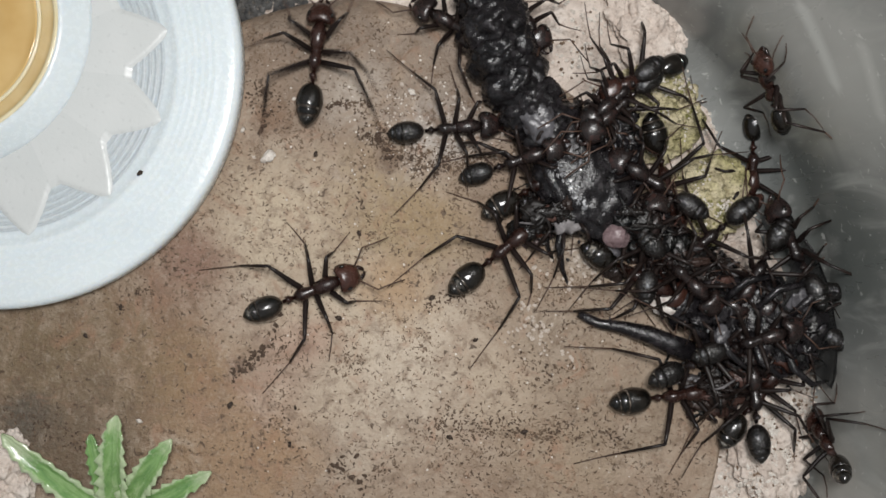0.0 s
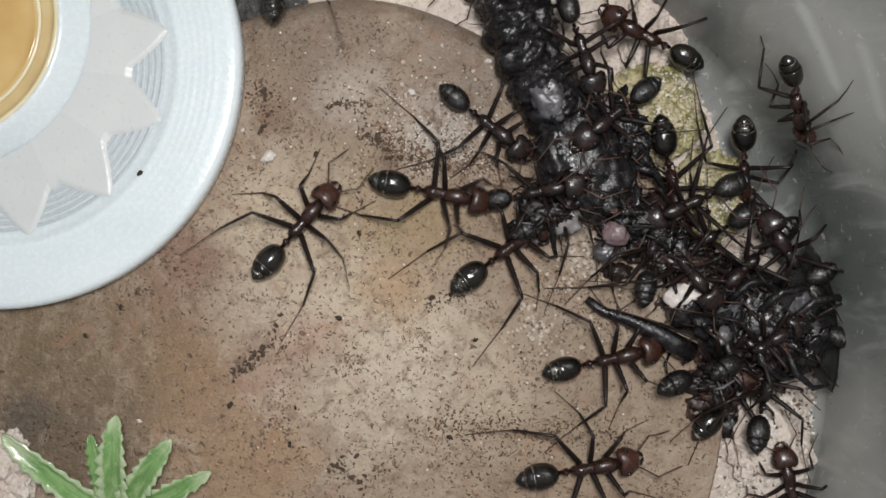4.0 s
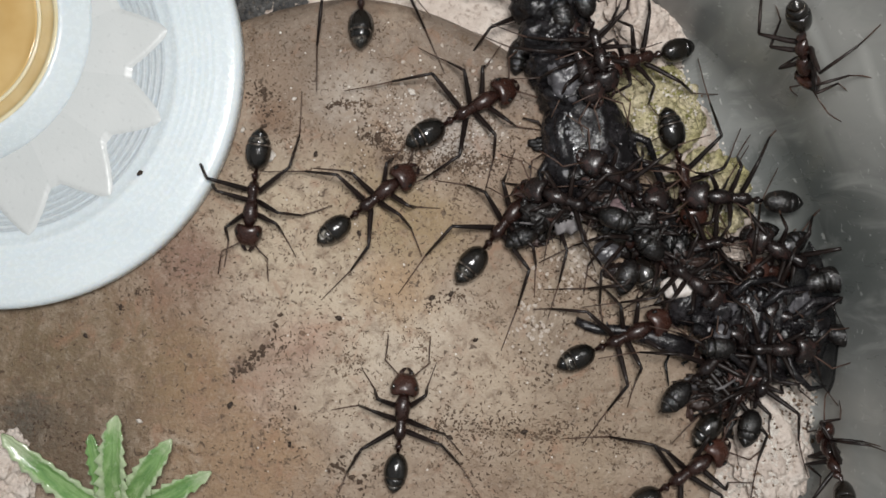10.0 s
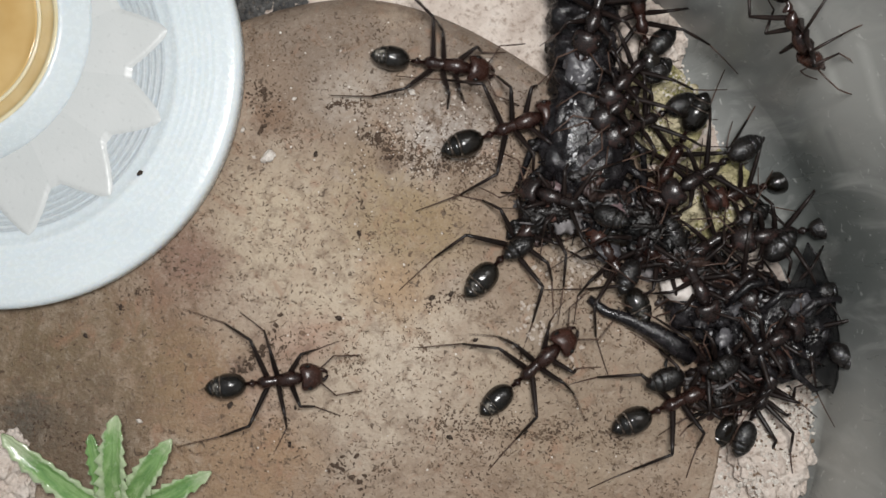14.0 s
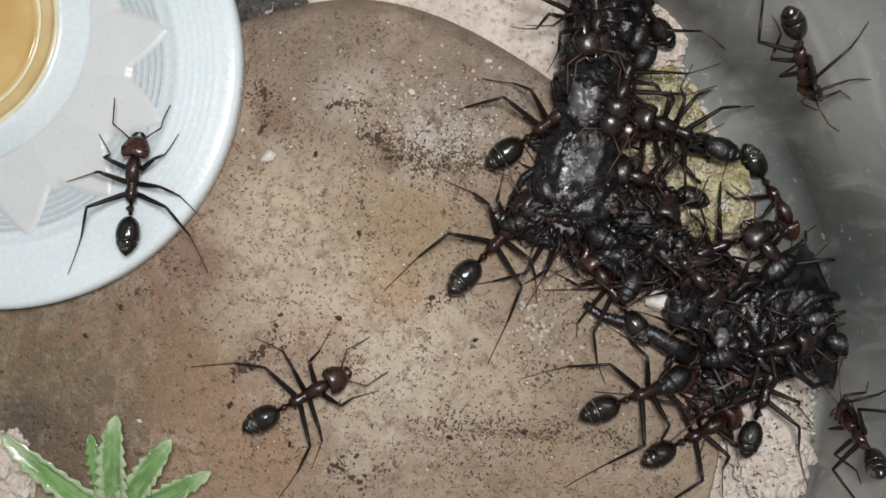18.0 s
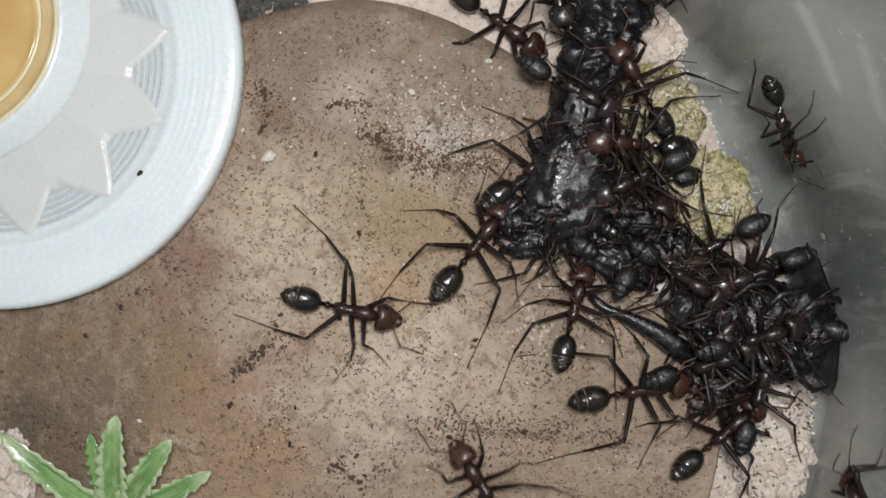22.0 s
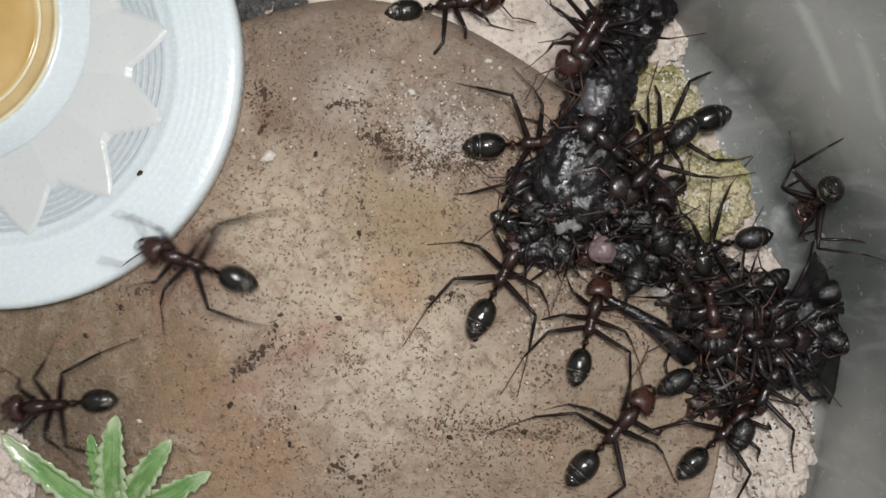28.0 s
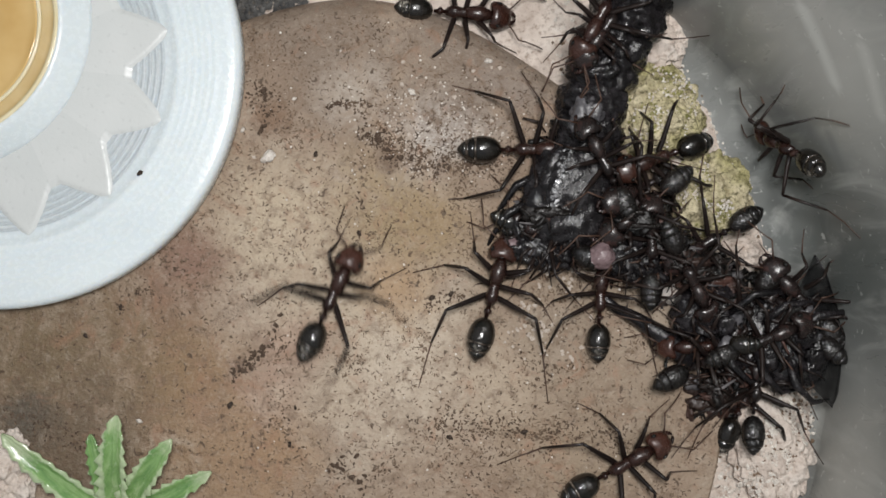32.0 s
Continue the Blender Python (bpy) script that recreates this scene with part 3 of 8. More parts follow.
def build_cap():
    thing = new("feeder_cap")
    thing.matrix_basis = at_mm(CAP_X, CAP_Y, 0)
    tagged(thing, "white plastic feeder cap filled with amber syrup", "feeder cap")
    profile = [(4.6, 0.9), (4.6, 1.4), (12.3, 1.45), (12.8, 1.58), (13.1, 1.86)]
    for k in range(6):
        r = 13.3 + k * 0.5
        profile += [(r, 1.965), (r + 0.14, 1.985 + 0.004 * (k % 3)), (r + 0.26, 1.985 + 0.004 * (k % 3)), (r + 0.4, 1.965)]
    profile += [(16.6, 1.97), (17.3, 1.95), (17.6, 1.82), (17.76, 1.55), (17.8, 1.2), (17.75, 0.3), (17.5, -0.4), (17.2, -2.4), (4.6, -2.4)]
    part("flange", lathe(bmesh.new(), profile, 160), WHITE, thing, "white ridged flange")
    # turning grooves in the floor between the ribs
    for k in range(5):
        r = 10.1 + 0.46 * k
        part("groove_ring", lathe(bmesh.new(), [(r, 1.4), (r, 1.448), (r + 0.1, 1.458), (r + 0.16, 1.458), (r + 0.26, 1.448), (r + 0.26, 1.4)], 120), WHITE, thing)
    # milky star of twelve broad ribs, each a sector that melts into the next
    rib_mesh = None
    for k in range(12):
        bm = bmesh.new()
        grid = []
        for i in range(61):
            r = 4.6 + 8.9 * i / 60
            row = []
            for j in range(49):
                u = j / 24 - 1
                edge = 9.9 + 3.1 * max(0.0, 1 - abs(u - 0.1) / 0.86) ** 1.1
                s = max(0.0, min(1.0, (edge + 0.3 - r) / 0.9))
                z = 1.4 + (0.2 + 0.14 * min(1.0, max(0.0, (9.6 - r) / 3.1))) * s * s * (3 - 2 * s) - 0.05 * (1 - s)
                a = radians(15 * u)
                row.append(bm.verts.new((r * math.cos(a), r * math.sin(a), z)))
            grid.append(row)
        for i in range(60):
            for j in range(48):
                bm.faces.new((grid[i][j], grid[i + 1][j], grid[i + 1][j + 1], grid[i][j + 1]))
        rib = part("rib", bm, GREYISH, thing, "milky raised rib", at_mm(0, 0, 0, 0, 0, 9.5 - 30.0 * k))
        if rib_mesh:
            rib.data = rib_mesh
        rib_mesh = rib.data
    # the neck stands a little off the middle
    neck = at_mm(-3.6, 2.9, 0)
    collar = [(10.75, 1.2), (10.7, 1.62), (10.45, 1.85), (10.1, 2.15), (9.75, 2.5), (9.4, 2.85), (9.15, 3.08), (8.95, 3.2), (8.75, 3.2), (8.6, 3.1), (8.5, 2.9), (8.45, 1.2)]
    part("collar", lathe(bmesh.new(), collar, 128), WHITE, thing, "smooth white collar", neck)
    part("syrup_rim", lathe(bmesh.new(), [(8.4, 2.6), (8.42, 3.1), (8.56, 3.22), (8.76, 3.25), (8.84, 3.14), (8.7, 2.6)], 128), RIM, thing, "pale yellow sticky rim", neck)
    part("syrup_film", lathe(bmesh.new(), [(7.3, 2.6), (7.55, 2.68), (7.95, 2.66), (8.25, 2.74), (8.46, 2.95), (8.46, 1.4), (7.3, 1.4)], 96), FILM, thing, "thin pale film of syrup", neck)
    part("syrup_edge", lathe(bmesh.new(), [(7.03, 2.44), (7.1, 2.66), (7.25, 2.72), (7.37, 2.64), (7.37, 2.44)], 96), RIM, thing, "bright rounded edge of the syrup", neck)
    part("syrup", lathe(bmesh.new(), [(0.02, 2.35), (5.3, 2.36), (6.3, 2.4), (6.85, 2.5), (7.07, 2.62), (7.07, 1.4), (0.02, 1.4)], 96), HONEY, thing, "glossy amber syrup", neck)


build_cap()

# ---- green leaf rosette ----


def leaf_blade(length, width, rise, curl, seed):
    """A toothed, folded blade along +x from its base at the origin."""
    rng = random.Random(seed)
    bm = bmesh.new()
    n, rows_up = 26, []
    for i in range(n + 1):
        u = i / n
        w = width * (0.95 + 0.35 * u - 0.85 * u * u) * (1 - u ** 9) ** 0.6 + 0.1
        w *= 1 + (0.16, -0.02, -0.14)[i % 3] + rng.uniform(-0.06, 0.06)
        z = rise * math.sin(u * curl)
        row = []
        for s, fold in ((-1, 0.75), (-0.55, 0.5), (-0.14, 0.0), (0, 0.2), (0.14, 0.0), (0.55, 0.5), (1, 0.75)):
            row.append(Vector((length * u, s * w, z + fold * w * 0.9)))
        rows_up.append(row)
    top = [[bm.verts.new(v) for v in row] for row in rows_up]
    low = [[bm.verts.new(v - Vector((0, 0, 0.22))) for v in row] for row in rows_up]
    m = len(top[0])
    for i in range(n):
        for j in range(m - 1):
            bm.faces.new((top[i][j], top[i + 1][j], top[i + 1][j + 1], top[i][j + 1]))
            bm.faces.new((low[i][j], low[i][j + 1], low[i + 1][j + 1], low[i + 1][j]))
        bm.faces.new((top[i][0], low[i][0], low[i + 1][0], top[i + 1][0]))
        bm.faces.new((top[i][-1], top[i + 1][-1], low[i + 1][-1], low[i][-1]))
    for i in (0, n):
        for j in range(m - 1):
            bm.faces.new((top[i][j], top[i][j + 1], low[i][j + 1], low[i][j]))
    bmesh.ops.recalc_face_normals(bm, faces=bm.faces[:])
    return bm


def build_plant():
    thing = new("green_plant")
    bx, by = -24.3, -20.2
    thing.matrix_basis = at_mm(bx, by, -0.6)
    tagged(thing, "bright green toothed leaf rosette on the clay", "plant")
    # tip x, tip y, half width, rise
    for i, (tx, ty, w, rise) in enumerate(((-31.3, -13.6, 0.85, 2.6), (-25.6, -13.8, 0.6, 1.6), (-23.2, -12.2, 1.0, 3.4), (-19.6, -13.9, 0.95, 3.0), (-17.0, -16.2, 0.8, 2.6), (-14.5, -20.5, 0.8, 2.2), (-34.0, -19.5, 0.8, 2.0), (-24.5, -27.5, 0.9, 2.0))):
        dx, dy = tx - bx, ty - by
        part("leaf", leaf_blade(math.hypot(dx, dy), w, rise, 1.5, i), LEAF, thing, "", at_mm(0.4 * dx / 8, 0.4 * dy / 8, 0, 0, 0, math.degrees(math.atan2(dy, dx))))
    bm = bmesh.new()
    lump(bm, 0, 0, 0.2, 1.5, 1.5, 1.0, 3, 0.15, 2)
    part("crown", bm, LEAF, thing)


build_plant()

# ---- stones, sand mound, gravel, crumbs ----


STONES = []


def stone(x, y, rx, ry, rz, seed, mat, label, z=FLOOR_Z, turn=0):
    bm = bmesh.new()
    lump(bm, 0, 0, rz * 0.55, rx, ry, rz, seed, 0.3, 6, 1.5)
    for v in bm.verts:
        v.co.z += 0.22 * noise.noise(v.co * 1.3) + 0.14 * noise.noise(v.co * 3.1) + 0.07 * noise.noise(v.co * 6.5)
    STONES.append((x, y, rx, ry, rz))
    ob = mesh_object("stone", bm, mat)
    ob.matrix_basis = at_mm(x, y, z, 0, 0, turn)
    return tagged(ob, label, "stone", "stones on the sand")


stone(15.9, 10.3, 3.3, 3.7, 1.7, 1, MOSSY, "pale stone grown over with yellow-green moss", turn=10)
stone(20.0, 3.8, 3.0, 3.4, 1.5, 2, MOSSY, "low crumbly stone covered with moss", turn=-30)
stone(22.3, -0.5, 1.9, 1.3, 1.0, 7, SAND, "small pale stone beside the wall")
stone(15.6, 17.2, 2.9, 4.0, 1.4, 4, SAND, "pale beige stone beside the wall", turn=15)
stone(-32.5, -16.5, 2.6, 3.0, 1.2, 5, SAND, "pale rounded stone beside the leaves", z=-0.8)
stone(24.6, -14.6, 2.9, 4.9, 1.5, 6, SAND, "crumbly pinkish sand lump beside the wall", turn=12)


def scatter(name, count, place, size, mat, label, category, seed, flat=0.6, group=""):
    """Many small uneven grains in one mesh."""
    rng = random.Random(seed)
    verts, faces = [], []
    for _ in range(count):
        spot = place(rng)
        if spot is None:
            continue
        x, y, z = spot
        s = rng.uniform(*size)
        base = len(verts)
        turn = rng.uniform(0, 6.28)
        ring = []
        for k in range(5):
            a = turn + k * 1.2566
            r = s * rng.uniform(0.6, 1.1)
            ring.append((x + r * math.cos(a), y + r * math.sin(a), z + s * flat * 0.3))
        verts += ring + [(x + rng.uniform(-0.2, 0.2) * s, y + rng.uniform(-0.2, 0.2) * s, z + s * flat), (x, y, z - 0.12)]
        for k in range(5):
            faces.append((base + k, base + (k + 1) % 5, base + 5))
            faces.append((base + (k + 1) % 5, base + k, base + 6))
    ob = raw_object(name, verts, faces, mat)
    return tagged(ob, label, category, group, "stuff")


def on_disc(x, y):
    return math.hypot(x - DISC_X, y - DISC_Y) < DISC_R * 0.97


def flecks_place(rng):
    x, y = rng.uniform(-33, 22), rng.uniform(-19, 18.5)
    if not on_disc(x, y):
        return None
    p = Vector((x, y, 0))
    if x < -13 and y < -4 and rng.random() < 0.75:
        return None
    thick = 0.9 * math.exp(-((x - 12.0) ** 2 / 9 + (y + 2.2) ** 2 / 9)) + 0.45 * math.exp(-((x - 4.0) ** 2 / 14 + (y - 7.5) ** 2 / 16)) + 1.0 * math.exp(-((x - 0.6) ** 2 / 16 + (y - 7.3) ** 2 / 6)) + 0.6 * math.exp(-((x - 10) ** 2 / 14 + (y + 0.5) ** 2 / 8)) + 0.5 * math.exp(-((x - 6) ** 2 / 40 + (y + 13.6) ** 2 / 0.8))
    if rng.random() > 0.16 + 1.1 * max(0.0, noise.noise(p * 0.3)) + 0.5 * max(0.0, noise.noise(p * 1.1)) + thick:
        return None
    return x, y, disc_height(x, y)


def build_flecks(name, count, place, length, width, mat, label, seed):
    """Thin dark slivers lying on the clay."""
    rng = random.Random(seed)
    verts, faces = [], []
    for _ in range(count):
        spot = place(rng)
        if spot is None:
            continue
        x, y, z = spot
        a = rng.uniform(0, 3.14)
        l, w = rng.uniform(*length) / 2, rng.uniform(*width) / 2
        c, s = math.cos(a), math.sin(a)
        bend = rng.uniform(-0.6, 0.6) * l
        base = len(verts)
        for u, v, h in ((-l, 0, 0.0), (0, w + bend, 0.015), (l, 0, 0.0), (0, -w + bend, 0.015), (0, bend, 0.05)):
            verts.append((x + u * c - v * s, y + u * s + v * c, z + h))
        faces += [(base, base + 3, base + 4), (base + 3, base + 2, base + 4), (base + 2, base + 1, base + 4), (base + 1, base, base + 4)]
    tagged(raw_object(name, verts, faces, mat), label, "debris", kind="stuff")


def dense_place(rng):
    """Along the lower edge of the pale bump, and in two cracks."""
    k = rng.random()
    if k < 0.5:
        u = rng.random()
        x, y = -5.8 + 10.2 * u + rng.gauss(0, 0.35), 8.4 - 3.4 * u + 1.2 * u * u + rng.gauss(0, 0.62)
    elif k < 0.54:
        u = rng.random()
        x, y = -8.6 + 3.4 * u, 10.4 + 0.6 * math.sin(3 * u) + rng.gauss(0, 0.12)
    elif k < 0.85:
        x, y = rng.uniform(-1, 14), rng.gauss(0, 0.9) - 13.2 + 0.8 * math.sin(rng.random() * 3)
        y -= 0.12 * x
    else:
        x, y = rng.gauss(9.5, 2.6), rng.gauss(-5.0, 2.6)
    return (x, y, disc_height(x, y)) if on_disc(x, y) else None


build_flecks("brown_flecks", 26000, flecks_place, (0.1, 0.42), (0.05, 0.14), FLECK, "tiny brown flecks of dirt on the clay", 11)
build_flecks("dark_flecks", 3600, flecks_place, (0.14, 0.5), (0.05, 0.13), DIRT, "dark slivers of dirt on the clay", 16)
build_flecks("dark_debris", 800, dense_place, (0.12, 0.55), (0.07, 0.22), DIRT, "dark debris gathered in cracks of the clay", 17)


def build_marks(name, strokes, thick, mat, label, seed):
    """Crooked smears of dirt: each stroke is a row of x, y with a count of bits strewn along it."""
    rng = random.Random(seed)
    spots = []
    for count, wide, *points in strokes:
        for _ in range(count):
            k = rng.randrange(len(points) - 1)
            u = rng.random()
            (x0, y0), (x1, y1) = points[k], points[k + 1]
            x, y = x0 + (x1 - x0) * u + rng.gauss(0, wide), y0 + (y1 - y0) * u + rng.gauss(0, wide)
            if on_disc(x, y):
                spots.append((x, y, disc_height(x, y) + 0.01))
    each = iter(spots)
    build_flecks(name, len(spots), lambda r: next(each), (0.1, 0.1 + thick), (0.08, 0.08 + 0.5 * thick), mat, label, seed)


build_marks("dirt_smears", (
    (36, 0.174, (-8.7, 10.4), (-7.4, 10.8), (-6.4, 10.5), (-5.6, 9.7)),
    (42, 0.435, (-14.2, 12.2), (-13.4, 10.6), (-13.0, 9.6)), (18, 0.3625, (-13.6, 11.6), (-12.4, 11.2)),
    (156, 0.464, (-6.0, 8.5), (-4.0, 7.5), (-2.4, 6.2), (0.2, 5.9), (3.0, 6.4)),
    (30, 0.203, (-15.6, -9.4), (-14.6, -8.7), (-13.9, -8.5)), (18, 0.1885, (-13.4, -7.4), (-12.3, -6.8)), (14, 0.29, (-14.3, -8.2), (-14.1, -7.2)),
    (15, 0.2175, (-23.4, -3.2), (-22.4, -3.0), (-21.6, -3.2)), (12, 0.174, (-24.0, -4.2), (-23.6, -4.6)),
    (30, 0.29, (-1.2, -4.0), (-0.3, -3.9), (1.4, -3.1)), (24, 0.232, (-6.4, -17.2), (-4.6, -16.6), (-3.2, -15.7)), (9, 0.116, (-2.6, -12.4), (-1.8, -12.9)),
    (102, 0.406, (-0.6, -12.4), (1.6, -13.4), (4.6, -13.5), (8.6, -14.2)), (36, 0.58, (6.4, -7.6), (7.6, -9.0), (9.2, -9.2)),
    (15, 0.145, (-6.3, 4.2), (-6.0, 3.0), (-5.6, 2.4)), (24, 0.5075, (-20.6, -0.4), (-19.4, -1.8)), (14, 0.3625, (-7.8, -17.4), (-7.4, -15.8)),
    (20, 0.435, (-12.6, -12.6), (-11.0, -13.4)), (24, 0.725, (1.0, -16.4), (4.0, -17.4)),
    (80, 0.45, (-32.5, -12.2), (-29.0, -13.2), (-26.0, -14.4)),
), 0.3, DIRT, "dark crooked smears of dirt in the clay", 21)
build_marks("reddish_smears", (
    (54, 0.725, (-20.6, 0.2), (-18.8, -1.8), (-17.4, -2.6)), (36, 0.725, (-13.2, -6.8), (-10.0, -7.2)), (72, 1.305, (-17.0, -10.0), (-14.0, -14.0), (-11.0, -15.0)), (36, 0.87, (-3.6, 0.8), (0.6, -2.6)), (30, 0.725, (-9.0, -5.4), (-6.4, -9.0)),
), 0.36, FLECK, "reddish brown smears of dirt in the clay", 22)


def grit_place(rng):
    x, y = rng.gauss(-0.3, 3.2), rng.gauss(8.6, 1.8)
    if rng.random() < 0.4:
        x, y = rng.uniform(-14, 14), rng.uniform(-17, 17)
    return (x, y, disc_height(x, y)) if on_disc(x, y) else None


scatter("pale_grains", 420, grit_place, (0.04, 0.11), GRIT, "pale grains of sand on the clay", "sand grains", 12)


def sand_place(rng):
    x, y = rng.uniform(8, 29), rng.uniform(-20, 19)
    if rng.random() < 0.3:
        x, y = rng.gauss(25, 2), rng.gauss(-14, 3)
    if wall_distance(x, y) < 0.3 or math.hypot(x - DISC_X, y - DISC_Y) < DISC_R * 1.01:
        return None
    z = FLOOR_Z + 0.1
    k = 1 - ((x - 24.6) / 2.9) ** 2 - ((y + 14.6) / 4.9) ** 2
    if k > 0:
        z = FLOOR_Z + 0.78 + 1.5 * math.sqrt(k)
    return x, y, z


scatter("sand_grains", 4200, sand_place, (0.06, 0.22), GRIT, "coarse pinkish sand grains by the wall", "sand grains", 13)


def moss_place(rng):
    if rng.random() < 0.5:
        x, y, cx, cy, rx, ry, h = rng.gauss(16.6, 1.5), rng.gauss(10.2, 2.2), 15.9, 10.3, 3.3, 3.7, 1.7
    else:
        x, y, cx, cy, rx, ry, h = rng.gauss(20.2, 1.4), rng.gauss(4.0, 1.4), 20.2, 3.8, 3.2, 3.4, 1.5
    k = 1 - ((x - cx) / rx) ** 2 - ((y - cy) / ry) ** 2
    return (x, y, FLOOR_Z + h * 0.55 + h * math.sqrt(k)) if k > 0 and noise.noise(Vector((x, y, 3)) * 0.9) > -0.15 else None


scatter("stone_grains", 1100, moss_place, (0.05, 0.14), GRIT, "pale grains on the mossy stones", "sand grains", 18, 0.8)
scatter("brown_sand", 1000, sand_place, (0.08, 0.2), FLECK, "brown grains in the pale sand", "sand grains", 19)
scatter("moss", 650, moss_place, (0.05, 0.17), MOSS, "yellow-green moss cushions on the stones", "moss", 14, 0.9)


def gap_place(rng):
    x, y = rng.uniform(-17, -10.5), rng.uniform(16.5, 22)
    return None if math.hypot(x - DISC_X, y - DISC_Y) < DISC_R * 0.99 else (x, y, FLOOR_Z + 0.2)


scatter("dark_gravel", 700, gap_place, (0.2, 0.45), GRAVEL_DARK, "dark grey gravel in the gap beside the cap", "gravel", 15)


def crumb(x, y, size, seed, label="dark brown crumb lying on the clay", z=None, mat=CRUMB):
    bm = bmesh.new()
    lump(bm, 0, 0, size * 0.3, size, size * 0.6, size * 0.5, seed, 0.6, 3, 1.2)
    ob = mesh_object("crumb", bm, mat)
    ob.matrix_basis = at_mm(x, y, disc_height(x, y) if z is None else z, 0, 0, seed * 40)
    tagged(ob, label, "crumb", "crumbs")


crumb(-21.7, 5.45, 0.22, 1, "round black crumb on the white cap", 2.04)
for i, (x, y, s) in enumerate(((-9.4, 7.0, 0.22), (-6.2, 1.15, 0.22), (-7.7, -5.1, 0.26), (2.4, -6.7, 0.2), (-15.7, -11.5, 0.26), (-10.9, -11.7, 0.16), (-14.3, -8.4, 0.4), (-15.2, -8.9, 0.42), (-12.7, -6.7, 0.36), (-11.3, -14.4, 0.2),
                               (-7.5, -16.0, 0.3), (-6.0, -17.2, 0.32), (-0.8, -3.6, 0.25), (0.6, -3.3, 0.25), (-5.2, 8.4, 0.34), (-3.6, 7.4, 0.36), (-13.3, 11.6, 0.3), (-12.8, 9.8, 0.3), (-23.8, -4.3, 0.2), (-26.4, -6.4, 0.22), (0.5, -13.9, 0.25), (6.0, -13.5, 0.25))):
    if s < 0.28:
        crumb(x, y, s, i + 2)
        continue
    rng = random.Random(i + 90)
    lean = rng.uniform(0, 3.14)
    for k in range(9):
        u, v = rng.gauss(0, 2.0 * s), rng.gauss(0, 0.8 * s)
        crumb(x + u * math.cos(lean) - v * math.sin(lean), y + u * math.sin(lean) + v * math.cos(lean), rng.uniform(0.1, 0.24), 7 * i + k, "flattened brown crumb of dirt on the clay", None, DIRT)
for i, (x, y, s) in enumerate(((-22.4, -12.7, 0.22), (-11.0, 11.1, 0.18), (-14.8, 8.8, 0.2), (-6.7, 5.8, 0.12), (-2.3, 11.6, 0.3), (3.4, 14.0, 0.3), (-12.9, 6.8, 0.55))):
    crumb(x, y, s, i + 40, "pale crumb of grit on the clay", None, GRIT)

# ---- prey ----


def scatter_scales(bm, count, seed, place, size, height):
    """Small tilted flakes over a rounded back."""
    rng = random.Random(seed)
    for _ in range(count):
        x, y = place(rng)
        z, s, a = height(x, y), rng.uniform(*size), rng.uniform(0, 6.28)
        turn = Matrix.Translation((x, y, z)) @ Euler((rng.uniform(-0.5, 0.5), rng.uniform(-0.5, 0.5), a)).to_matrix().to_4x4()
        top = [bm.verts.new(turn @ Vector((u * s, v * s * 0.7, 0.07))) for u, v in ((-1, -0.4), (0.2, -1), (1, 0), (0.2, 1), (-1, 0.4))]
        low = [bm.verts.new(turn @ Vector((u * s, v * s * 0.7, -0.12))) for u, v in ((-1, -0.4), (0.2, -1), (1, 0), (0.2, 1), (-1, 0.4))]
        bm.faces.new(top)
        for k in range(5):
            bm.faces.new((low[k], low[(k + 1) % 5], top[(k + 1) % 5], top[k]))


def build_upper_prey():
    """Carcass with its tail along +y, thorax at the origin."""
    thing = new("dead_insect")
    tagged(thing, "black gnawed insect carcass under the swarming ants", "dead insect", "insect carcasses")
    bm = bmesh.new()
    lump(bm, 0, 0, 1.8, 3.35, 4.7, 2.1, 21, 0.13, 6, 1.2)
    part("thorax", bm, HULK, thing, "rugged black thorax")
    bm = bmesh.new()
    scatter_scales(bm, 60, 22, lambda r: (r.gauss(-1.2, 0.17), r.uniform(-1.6, 2.8)), (0.07, 0.19), lambda x, y: 1.8 + 2.12 * math.sqrt(max(0.05, 1 - (x / 3.35) ** 2 - (y / 4.7) ** 2)))
    part("scale_ridge", bm, SCALE, thing, "glittering grey scales along the back", None, False)
    bm = bmesh.new()
    scatter_scales(bm, 70, 23, lambda r: (r.gauss(0.3, 1.7), r.gauss(0, 2.4)), (0.06, 0.16), lambda x, y: 1.8 + 2.12 * math.sqrt(max(0.05, 1 - (x / 3.35) ** 2 - (y / 4.7) ** 2)))
    part("dark_scaling", bm, HULK_RIDGE, thing, "dull grey scales", None, False)
    for i in range(6):
        bm = bmesh.new()
        w = (2.6, 2.6, 2.6, 2.7, 2.75, 2.4)[i]
        y = 4.4 + i * 2.2
        lump(bm, 0.12 * i * i - 0.3 * i, y, 1.7, w, 2.1, 2.1 + 0.12 * i, 30 + i, 0.16, 5, 1.5)
        part("abdomen_segment", bm, HULK, thing, "shiny black abdomen ring")
    bm = bmesh.new()
    lump(bm, -0.5, 5.4, 3.3, 1.2, 1.8, 0.85, 44, 0.25, 4)
    part("membrane", bm, MEMBRANE, thing, "greyish wet membrane")
    for side in (-1, 1):
        for k in range(2):
            bm = bmesh.new()
            y0 = -1.5 + 2.0 * k
            tube(bm, [(side * 2.6, y0, 2.0), (side * 4.0, y0 - 1.2, 2.6), (side * 4.6, y0 - 3.0, 0.7), (side * 4.9, y0 - 4.6, 0.3)], (0.35, 0.3, 0.2, 0.1))
            part("leg", bm, HULK, thing)
    return thing


